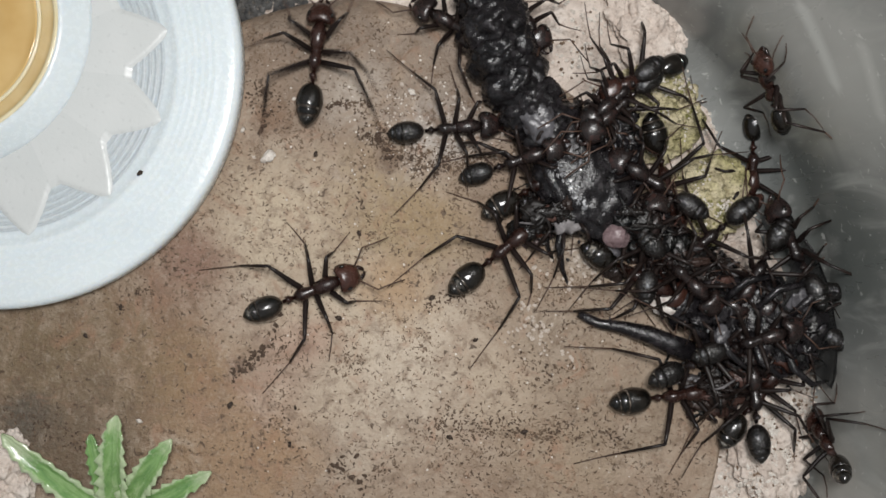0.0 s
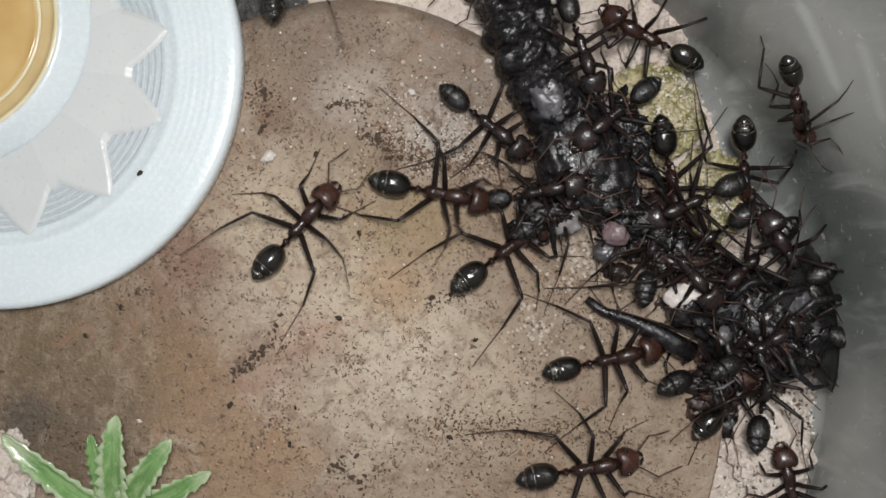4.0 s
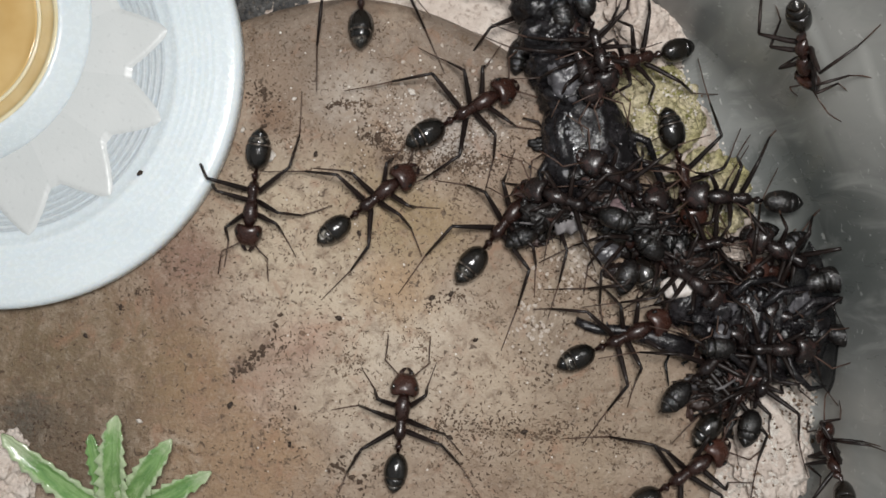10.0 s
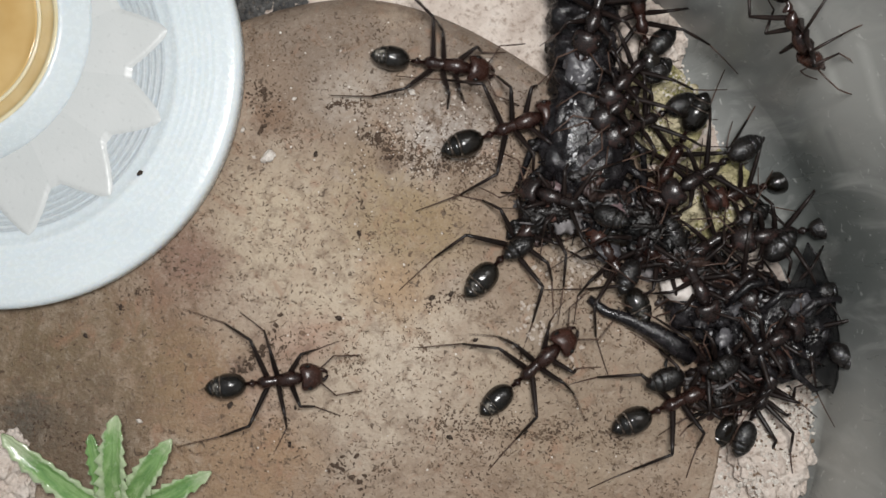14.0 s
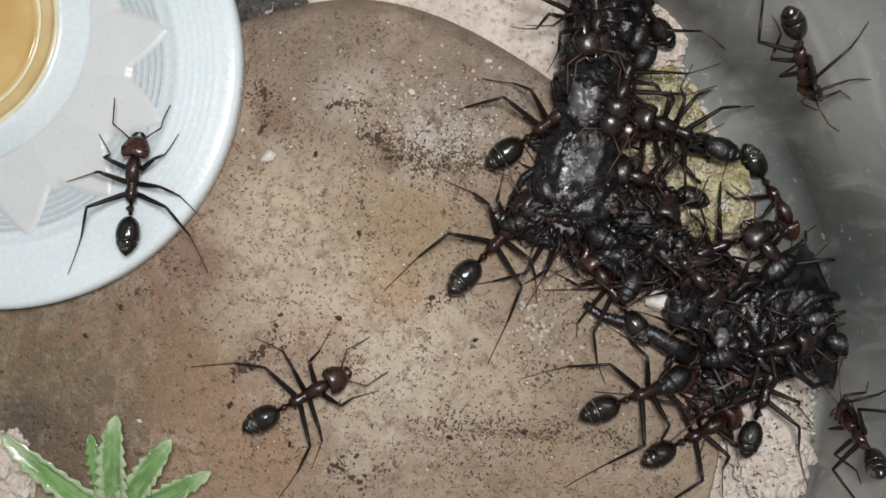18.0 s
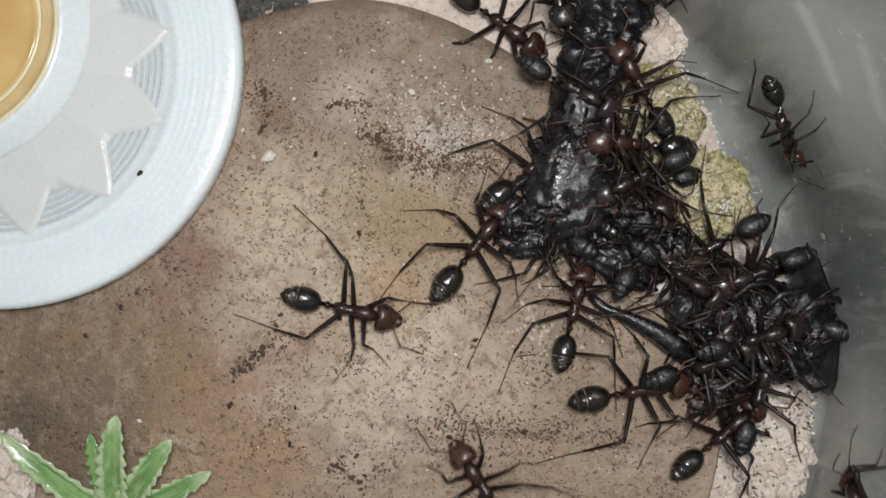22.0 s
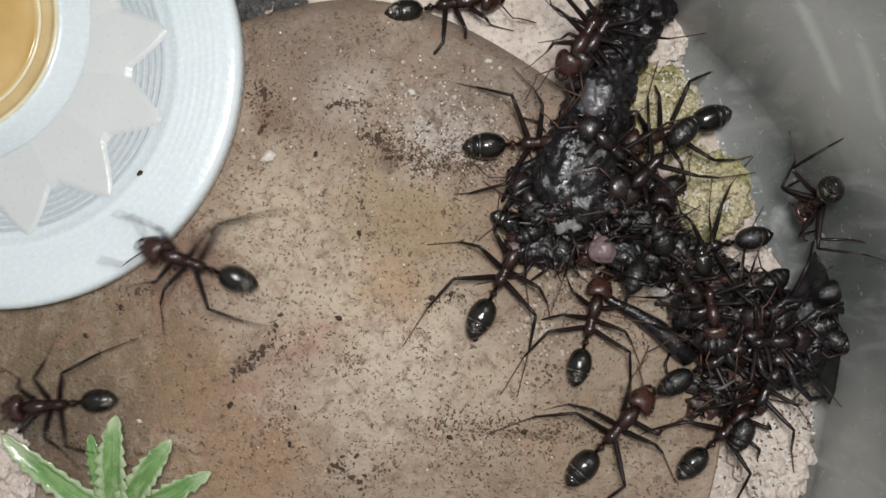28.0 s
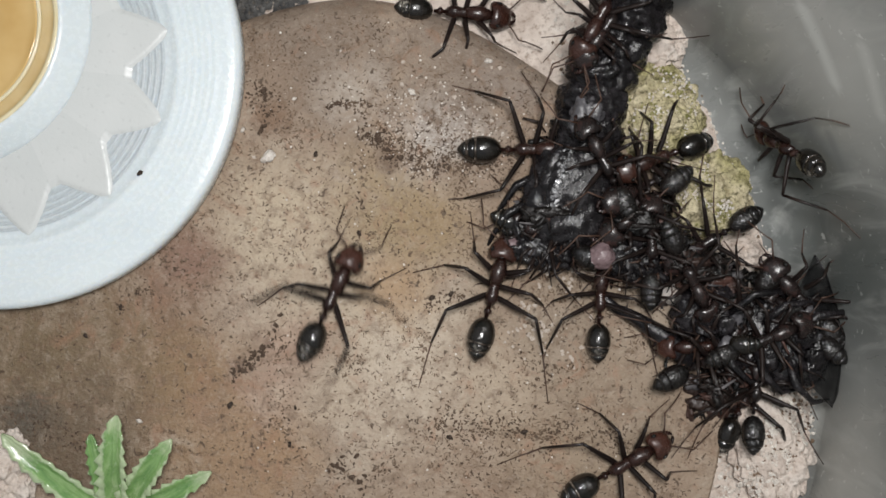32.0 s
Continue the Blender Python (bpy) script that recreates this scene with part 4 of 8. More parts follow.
def build_lower_prey():
    """Carcass along +x, with a torn wing and one long leg."""
    thing = new("dead_insect")
    tagged(thing, "black insect carcass with a torn smoky wing", "dead insect", "insect carcasses")
    for i in range(7):
        bm = bmesh.new()
        x = -4.8 + i * 1.5
        w = (2.0, 2.6, 3.1, 3.3, 3.4, 3.3, 2.9, 2.2)[i]
        lump(bm, x, 0.3 * math.sin(i * 2.1), 1.5, 1.6, w, 1.35 + 0.12 * w, 50 + i, 0.1, 5, 1.3)
        part("body_ring", bm, HULK, thing, "ridged black body ring")
    for row, tilt, x0 in ((1.5, 0.1, -2.8), (-1.1, -0.05, -3.4)):
        for i in range(14):
            for s in (-1, 1):
                bm = bmesh.new()
                x = x0 + i * 0.46
                lump(bm, x + 0.12 * s, row + tilt * (x - x0) + 0.3 * s, 3.15 - 0.014 * (i - 6) ** 2 - 0.1 * abs(row), 0.13, 0.24, 0.2, 60 + i + 20 * s, 0.3, 2)
                part("ridge_plate", bm, SCALE if (i + s) % 3 == 0 else HULK_RIDGE, thing)
    # folded legs and torn plates that lie over the body
    rng = random.Random(77)
    for side in (-1, 1):
        for k in range(3):
            bm = bmesh.new()
            x0 = -2.6 + 2.4 * k
            tube(bm, [(x0, side * 0.8, 3.0), (x0 + 1.0, side * 2.6, 3.7), (x0 + 2.8, side * 3.4, 3.1), (x0 + 4.2, side * 2.9, 2.2)], (0.26, 0.3, 0.22, 0.1), 8)
            part("folded_leg", bm, HULK, thing)
    for k in range(16):
        bm = bmesh.new()
        lump(bm, 0, 0, 0, rng.uniform(0.5, 1.2), rng.uniform(0.3, 0.8), 0.12, k + 90, 0.5, 3, 1.6)
        part("torn_plate", bm, MEMBRANE if k % 6 == 0 else HULK, thing, "", at_mm(rng.uniform(-4.5, 5.0), rng.gauss(0, 1.5), rng.uniform(3.0, 3.5), rng.uniform(-40, 40), rng.uniform(-40, 40), rng.uniform(0, 360)))
    for k in range(12):
        bm = bmesh.new()
        x0, y0, a = rng.uniform(-4.5, 5.5), rng.gauss(0, 1.8), rng.uniform(0, 6.28)
        l = rng.uniform(0.6, 1.8)
        tube(bm, [(x0, y0, 2.5), (x0 + 0.5 * l * math.cos(a), y0 + 0.5 * l * math.sin(a), 3.6), (x0 + 1.3 * l * math.cos(a), y0 + 1.3 * l * math.sin(a), 3.5)], (0.09, 0.07, 0.03), 5)
        part("bristle", bm, FEELER if k % 4 == 0 else LIMB, thing)
    # wing: a thin curved plate with an arched outer edge
    bm = bmesh.new()
    top, low = [], []
    for i in range(15):
        u = i / 14
        edge = ((2.0, 6.7), (4.1, 4.6), (5.75, 1.75), (6.8, -1.5), (7.0, -3.4))
        k = min(3, int(u * 4))
        f = u * 4 - k
        outer = Vector((*[(1 - f) * edge[k][q] + f * edge[k + 1][q] + 0.3 * math.sin(math.pi * f) * (0.6, 0.4)[q] for q in (0, 1)], 2.6 - 0.9 * u))
        a = radians(80 - 110 * u)
        inner = Vector((0.6 + 1.4 * math.cos(a), -0.4 + 1.4 * math.sin(a), 2.9))
        row_t, row_l = [], []
        for k in range(6):
            p = inner.lerp(outer, k / 5)
            p.z += 0.5 * math.sin(math.pi * k / 5)
            row_t.append(bm.verts.new(p))
            row_l.append(bm.verts.new(p - Vector((0, 0, 0.08))))
        top.append(row_t)
        low.append(row_l)
    for i in range(14):
        for k in range(5):
            bm.faces.new((top[i][k], top[i + 1][k], top[i + 1][k + 1], top[i][k + 1]))
            bm.faces.new((low[i][k], low[i][k + 1], low[i + 1][k + 1], low[i + 1][k]))
        bm.faces.new((top[i][5], top[i + 1][5], low[i + 1][5], low[i][5]))
        bm.faces.new((top[i][0], low[i][0], low[i + 1][0], top[i + 1][0]))
    bmesh.ops.recalc_face_normals(bm, faces=bm.faces[:])
    wing = part("wing", bm, WING, thing, "smoky translucent wing")
    for name, rows, w in (("wing_edge", [(2.0, 6.7, 2.62), (3.2, 5.8, 2.45), (4.1, 4.6, 2.32), (5.1, 3.35, 2.15), (5.75, 1.75, 2.02), (6.5, 0.2, 1.85), (6.85, -1.5, 1.78), (7.0, -3.4, 1.72)], 0.08), ("wing_vein", [(1.2, 0.8, 3.1), (2.6, 2.9, 3.15), (4.1, 4.6, 2.4)], 0.06), ("wing_vein", [(1.6, 0.3, 3.1), (3.7, 1.2, 3.1), (5.7, 1.8, 2.1)], 0.06)):
        part(name, tube(bmesh.new(), rows, [w] * (len(rows) - 1) + [w * 0.5], 6), HULK, wing)
    bm = bmesh.new()
    tube(bm, [(0.4, 0, 1.0), (-1.2, 0.1, 1.0), (-3.0, 0.25, 0.9), (-5.0, 0.2, 0.7), (-6.6, 0.0, 0.5), (-7.4, 0.1, 0.45), (-8.2, 0.35, 0.5)], (0.75, 0.8, 0.72, 0.55, 0.4, 0.42, 0.3), 10)
    for v in bm.verts:
        v.co += 0.16 * noise.noise_vector(v.co * 1.1)
    leg = part("leg", bm, HULK, thing, "thick shiny black leg", at_mm(-4.0, -3.25, 0.9))
    for k in range(5):
        bm = bmesh.new()
        tube(bm, [(-1.0 - k * 1.2, 0.2, 1.5 - 0.14 * k), (-1.3 - k * 1.2, 0.7, 1.7 - 0.14 * k)], (0.14, 0.03), 5)
        part("spine", bm, HULK, leg)
    return thing


def build_remains():
    """Torn legs, bristles and flakes of shell, heaped highest along the middle of the feast."""
    rng = random.Random(5)
    spine = [(6.6, 2.2), (9.0, 3.0), (9.6, 9.0), (10.2, 5.4), (12.0, 3.2), (15.4, 1.0), (18.6, -1.6), (21.2, -4.6), (24.2, -6.4), (22.2, -9.0), (20.0, -10.3)]
    ball = lump(bmesh.new(), 0, 0, 0, 1, 1, 1, 5, 0.5, 3, 1.5)
    ball.verts.index_update()
    points, sides = [v.co.copy() for v in ball.verts], [[v.index for v in f.verts] for f in ball.faces]
    ball.free()
    verts, faces = [], []
    for n in range(1500):
        k = rng.choice((0, 2, 3, 4, 4, 5, 5, 6, 6, 7, 7, 8, 8, 9, 9))
        u, off = rng.random(), abs(rng.gauss(0, 1.35))
        a = rng.uniform(0, 6.28)
        x = spine[k][0] + (spine[k + 1][0] - spine[k][0]) * u + off * math.cos(a)
        y = spine[k][1] + (spine[k + 1][1] - spine[k][1]) * u + off * math.sin(a)
        z = (disc_height(x, y) if on_disc(x, y) else FLOOR_Z + 1.0) + rng.uniform(0.15, 0.5 + 3.2 * math.exp(-(off / 1.8) ** 2))
        base, a, c = len(verts), rng.uniform(0, 6.28), Vector((x, y, z))
        if n % 5 < 2:
            l, r = rng.uniform(0.4, 1.5), rng.choice((0.05, 0.06, 0.08, 0.1, 0.13))
            step = Vector((math.cos(a), math.sin(a), rng.uniform(-0.4, 0.4))) * l
            bend = Vector((rng.gauss(0, 0.3), rng.gauss(0, 0.3), rng.uniform(0, 0.4)))
            side = Vector((-math.sin(a), math.cos(a), 0))
            for p, w in ((c - step, r * 0.6), (c + bend, r), (c + step, r * 0.4)):
                for q in range(5):
                    verts.append(p + w * (math.cos(1.2566 * q) * side + math.sin(1.2566 * q) * Vector((0, 0, 1))))
            for ring in (0, 5):
                faces += [(base + ring + q, base + ring + (q + 1) % 5, base + ring + 5 + (q + 1) % 5, base + ring + 5 + q) for q in range(5)]
            faces += [tuple(base + q for q in (4, 3, 2, 1, 0)), tuple(base + 10 + q for q in range(5))]
        else:
            turn = Matrix.Rotation(a, 3, "Z") @ Matrix.Rotation(rng.uniform(0, 6.28), 3, "X")
            size = Vector((rng.uniform(0.25, 1.3), rng.uniform(0.2, 0.9), rng.uniform(0.15, 0.5)))
            for p in points:
                p = turn @ p
                verts.append((c.x + p.x * size.x, c.y + p.y * size.y, c.z - 0.5 + p.z * size.z))
            faces += [[base + q for q in f] for f in sides]
    tagged(raw_object("insect_remains", verts, faces, SHRED, True), "black chewed scraps of insect on the clay", "insect scraps", kind="stuff")


def build_flesh(x, y, z, rx, ry, rz, seed, mat, label):
    bm = bmesh.new()
    lump(bm, 0, 0, rz * 0.8, rx, ry, rz, seed, 0.16, 4)
    ob = mesh_object("flesh_scrap", bm, mat)
    ob.matrix_basis = at_mm(x, y, z)
    return tagged(ob, label, "flesh scrap", "flesh scraps")


upper_prey, lower_prey = build_upper_prey(), build_lower_prey()
build_remains()


def build_torn_piece():
    thing = new("carcass_piece")
    tagged(thing, "torn black piece of carcass dragged by the ants", "carcass piece")
    bm = bmesh.new()
    lump(bm, 0, 0, 0.9, 3.4, 1.5, 1.0, 81, 0.3, 5, 1.5)
    part("shell", bm, HULK, thing)
    rng = random.Random(82)
    for k in range(7):
        bm = bmesh.new()
        lump(bm, 0, 0, 0, rng.uniform(0.4, 0.9), rng.uniform(0.3, 0.6), 0.16, k + 83, 0.5, 3, 1.6)
        part("torn_plate", bm, MEMBRANE if k == 2 else PINK if k == 5 else HULK, thing, "", at_mm(rng.uniform(-2.8, 2.8), rng.gauss(0, 0.7), 1.75, rng.uniform(-30, 30), rng.uniform(-30, 30), rng.uniform(0, 360)))
    for k in range(16):
        bm = bmesh.new()
        x0, y0, a, l = rng.uniform(-3.0, 3.0), rng.gauss(0, 0.8), rng.uniform(0, 6.28), rng.uniform(0.7, 1.6)
        tube(bm, [(x0, y0, 1.2), (x0 + 0.5 * l * math.cos(a), y0 + 0.5 * l * math.sin(a), 2.3), (x0 + 1.4 * l * math.cos(a), y0 + 1.4 * l * math.sin(a), 1.6)], (0.1, 0.08, 0.03), 5)
        part("bristle", bm, FEELER if k % 4 == 0 else LIMB, thing)
    return thing


torn_piece = build_torn_piece()
small_piece = copy_thing(torn_piece, at_mm(0, 0, 0))
small_piece.scale = (0.85, 1.0, 0.95)
small_piece["label"] = "smaller black scrap of carcass pulled out onto the clay"
white_scrap = build_flesh(17.6, -3.4, 0.6, 1.9, 1.0, 0.8, 71, FLESH, "white scrap of insect flesh between the ants")
pink_scrap = build_flesh(12.4, 2.2, 0.9, 1.0, 0.95, 0.9, 72, PINK, "smooth pinkish grey scrap of insect flesh")
build_flesh(11.9, -0.2, 0.5, 1.0, 0.8, 0.7, 73, MEMBRANE, "greyish scrap of wet insect flesh")

# ---- ants ----
LEGS = (  # root x, y, z; heading; lengths; plan bends of shin and foot; rise of the thigh
    (1.45, 0.42, 1.15, 56, (2.0, 1.8, 1.9), (-38, -30), 32),
    (0.45, 0.42, 1.1, 84, (2.3, 2.15, 2.2), (22, 38), 32),
    (-0.35, 0.40, 1.1, 114, (3.1, 3.1, 3.2), (38, 44), 27),
)


def leg_meshes(lengths, bends, rise, side, root_z):
    """Thigh, shin and foot of a leg that points along +x from its root."""
    l1, l2, l3 = lengths
    z1 = l1 * math.sin(radians(rise))
    knee = Vector((l1 * math.cos(radians(rise)), 0, z1))
    drop = (root_z + z1) * 0.80
    b = radians(bends[0] * side)
    run = math.sqrt(max(0.2, l2 * l2 - drop * drop))
    ankle = knee + Vector((run * math.cos(b), run * math.sin(b), -drop))
    b = radians(bends[1] * side)
    drop = root_z + ankle.z - 0.05
    run = math.sqrt(max(0.2, l3 * l3 - drop * drop))
    mid = ankle + Vector((run * 0.45 * math.cos(b), run * 0.45 * math.sin(b), -drop * 0.75))
    toe = ankle + Vector((run * math.cos(b), run * math.sin(b), -drop))
    thigh = tube(bmesh.new(), [(-0.1, 0, -0.1), (0.25, 0, 0.02), knee * 0.35, knee * 0.75, knee], (0.19, 0.22, 0.2, 0.16, 0.115), 7)
    shin = tube(bmesh.new(), [knee - Vector((0, 0, 0.02)), knee.lerp(ankle, 0.4), ankle], (0.11, 0.125, 0.08), 6)
    foot = tube(bmesh.new(), [ankle, mid, toe], (0.065, 0.05, 0.035), 5)
    return thigh, shin, foot


def build_ant(label, red, chest, spread=1.0, reach=1.0, girth=1.0, rear=GASTER, gape=0.06):
    """A long-legged ant that faces +x; its feet stand at z 0."""
    thing = new("ant")
    tagged(thing, label, "ant", "ants")

    def heart(v):
        back = max(0.0, (3.1 - v.x) / 0.7)
        v.x -= 0.22 * back * min(1.0, abs(v.y) / 0.8) - 0.12 * back * max(0.0, 1 - abs(v.y) / 0.5)
        return v

    head = part("head", body_form(bmesh.new(), [(2.46, 0.45, 0.3, 1.45), (2.5, 0.86, 0.5, 1.45), (2.66, 1.06, 0.66, 1.42), (2.95, 1.1, 0.7, 1.36), (3.25, 1.0, 0.64, 1.3), (3.55, 0.84, 0.54, 1.22), (3.8, 0.68, 0.42, 1.15), (3.96, 0.46, 0.26, 1.12)], 18, heart), red, thing, "broad red-brown head")
    for s in (-1, 1):
        part("mandible", tube(bmesh.new(), [(3.75, 0.4 * s, 1.05), (4.02, 0.38 * s, 0.97), (4.26, 0.19 * s, 0.9), (4.32, 0.03 * s, 0.87)], (0.2, 0.17, 0.12, 0.05), 6), MAROON, head)
        bm = bmesh.new()
        bmesh.ops.create_uvsphere(bm, u_segments=8, v_segments=6, radius=0.2)
        for v in bm.verts:
            v.co = Vector((v.co.x * 1.2, v.co.y * 0.7, v.co.z)) + Vector((2.98, 0.84 * s, 1.7))
        part("eye", bm, EYE, head)
    part("thorax", body_form(bmesh.new(), [(2.55, 0.2, 0.2, 1.35), (2.36, 0.34, 0.32, 1.38), (1.95, 0.55, 0.52, 1.42), (1.45, 0.62, 0.6, 1.46), (0.95, 0.54, 0.52, 1.46), (0.6, 0.44, 0.43, 1.4), (0.5, 0.32, 0.33, 1.36)], 14), chest, thing, "narrow dark red thorax")
    part("hind_thorax", body_form(bmesh.new(), [(0.62, 0.34, 0.34, 1.34), (0.42, 0.42, 0.42, 1.36), (0.15, 0.38, 0.4, 1.34), (-0.2, 0.47, 0.5, 1.42), (-0.6, 0.47, 0.52, 1.42), (-0.95, 0.34, 0.36, 1.26), (-1.12, 0.16, 0.18, 1.12)], 14), chest, thing)
    part("waist", body_form(bmesh.new(), [(-1.02, 0.13, 0.13, 1.08), (-1.25, 0.17, 0.2, 1.15), (-1.42, 0.3, 0.42, 1.3), (-1.55, 0.3, 0.4, 1.28), (-1.72, 0.17, 0.18, 1.1), (-1.98, 0.14, 0.14, 1.1)], 10), chest, thing)
    long = 0.5 + 0.5 * girth

    def plate(rows):
        return body_form(bmesh.new(), [(x * long, w * girth, w * 0.9 * girth, 0.0) for x, w in rows], 18)

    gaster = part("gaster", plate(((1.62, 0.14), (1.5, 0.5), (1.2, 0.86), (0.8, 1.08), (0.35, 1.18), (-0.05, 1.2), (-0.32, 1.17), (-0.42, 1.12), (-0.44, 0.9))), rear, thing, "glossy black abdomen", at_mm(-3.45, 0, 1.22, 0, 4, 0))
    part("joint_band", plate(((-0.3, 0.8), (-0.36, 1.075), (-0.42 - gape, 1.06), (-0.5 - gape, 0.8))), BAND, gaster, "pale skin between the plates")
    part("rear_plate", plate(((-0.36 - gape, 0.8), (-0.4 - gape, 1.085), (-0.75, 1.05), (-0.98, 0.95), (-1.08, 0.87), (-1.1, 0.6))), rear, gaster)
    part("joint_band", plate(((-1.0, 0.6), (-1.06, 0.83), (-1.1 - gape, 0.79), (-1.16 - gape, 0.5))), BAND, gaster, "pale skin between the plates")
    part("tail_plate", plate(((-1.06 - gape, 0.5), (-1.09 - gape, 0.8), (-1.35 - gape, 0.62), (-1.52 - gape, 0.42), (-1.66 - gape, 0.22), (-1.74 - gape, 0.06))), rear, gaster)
    for s in (-1, 1):
        feeler = part("antenna", tube(bmesh.new(), [(0, 0, 0), (0.8, 0.22 * s, 0.14), (1.65, 0.5 * s, 0.22)], (0.075, 0.06, 0.065), 5), FEELER, thing, "", at_mm(3.66, 0.4 * s, 1.42, 0, 0, 30 * s))
        part("feeler_tip", tube(bmesh.new(), [(1.65, 0.5 * s, 0.22), (2.1, 0.22 * s, 0.1), (2.75, -0.12 * s, -0.25), (3.4, -0.42 * s, -0.65)], (0.055, 0.055, 0.06, 0.045), 5), FEELER, feeler)
        for k, (x, y, z, heading, lengths, bends, rise) in enumerate(LEGS):
            thigh, shin, foot = leg_meshes([l * reach for l in lengths], [b * spread for b in bends], rise, s, z)
            leg = part("leg", thigh, LIMB, thing, "", at_mm(x, y * s, z, 0, 0, heading * s))
            part("shin", shin, LIMB, leg)
            part("foot", foot, FEELER, leg)
    return thing


ANT_KINDS = [
    build_ant("red-headed ant with glossy black abdomen crossing the clay", RED, MAROON, 1.0, 1.0, 0.76),
    build_ant("dark red ant with banded black abdomen walking about", RED, MAROON, 1.25, 1.12, 0.84, GASTER, 0.16),
    build_ant("dark maroon ant feeding on the black carcass", DUSKY, DUSKY, 0.7, 0.95, 0.74, DARK_GASTER, 0.03),
]
ANTS = {}
for i, (key, kind, size) in enumerate((
        ("runA", 0, 1.0), ("runB", 0, 1.02), ("runC", 0, 0.97), ("runD", 1, 0.98), ("runE", 0, 0.98), ("runF", 1, 1.0), ("runG", 0, 0.98), ("runH", 1, 0.94), ("runJ", 0, 1.0), ("runK", 0, 0.94), ("runL", 1, 0.94),
        ("runM", 0, 0.94), ("runN", 1, 0.95), ("runP", 0, 0.95), ("runQ", 1, 0.96), ("runR", 0, 1.0), ("runS", 1, 1.0), ("runT", 0, 0.96), ("runU", 1, 0.97), ("edgeD", 1, 1.0), ("edgeE", 0, 1.0), ("edgeF", 1, 1.0), ("edgeG", 0, 1.0), ("edgeH", 1, 0.9),
        ("wallA", 0, 0.82), ("wallB", 1, 0.9), ("wallC", 0, 0.88), ("mossA", 1, 1.0), ("mossB", 0, 0.95),
        ("massA", 2, 0.95), ("massB", 2, 0.92), ("massC", 2, 0.95), ("massD", 2, 0.92), ("massE", 2, 0.95), ("massF", 2, 0.92), ("massG", 2, 0.98), ("massI", 2, 0.98))):
    ant = ANT_KINDS[kind] if key in ("runA", "runD", "massA") else copy_thing(ANT_KINDS[kind], at_mm(0, 0, 0))
    ANTS[key] = (ant, size)
for key, (ant, size) in list(ANTS.items()):
    ant.scale = (size, size, size)
    ANTS[key] = ant
LABELS = {
    "edgeD": "dark ant tugging at the edge of the carcass, hind legs stretched", "edgeE": "red-brown ant pulling on the carcass leg", "edgeF": "ant with glossy abdomen gripping the lower scraps",
    "edgeG": "dark ant at the foot of the sand lump", "edgeH": "small dark ant biting the carcass leg", "wallA": "ant climbing the grey plastic wall", "wallB": "ant climbing from the carcass to the wall",
    "wallC": "ant on the sand below the plastic wall", "mossA": "black ant on the mossy stone beside the carcass", "mossB": "ant with raised legs on the pale stone",
    **{k: "dark ant crowding onto the upper carcass" for k in ("massA", "massB", "massC", "massD", "massE", "massF", "massG", "massI")},
    "runK": "small dark ant walking over the white cap", "runL": "dark ant hurrying over the white cap", "runP": "ant coming down from the cap's syrup",
}
for key, text in LABELS.items():
    ANTS[key]["label"] = text

# ants packed on the carcasses: x, y, z, heading
PACK = [
    (8.6, 2.2, 0.2, 25), (14.8, 0.6, 0.6, 75), (19.6, 0.4, -0.3, 205), (22.0, -1.4, 0.2, 235), (24.6, -3.0, 0.2, 195), (17.4, -1.6, 1.0, -50), (22.8, -10.3, 0.2, 80), (19.2, -7.8, 0.6, 30), (26.0, -5.4, 0.2, 150), (22.6, -6.6, 1.2, 15),
]
PACKED = []
for i, (x, y, z, heading) in enumerate(PACK):
    ant = copy_thing(ANT_KINDS[2], at_mm(x, y, z, 0, 0, heading))
    size = 0.9 + 0.03 * (i % 4)
    ant.scale = (size, size, size)
    ant["label"] = "dark maroon ant feeding on the black carcass"
    PACKED.append(ant)

# ---- paths: seconds, then head and abdomen (x, y, z each) in millimetres ----


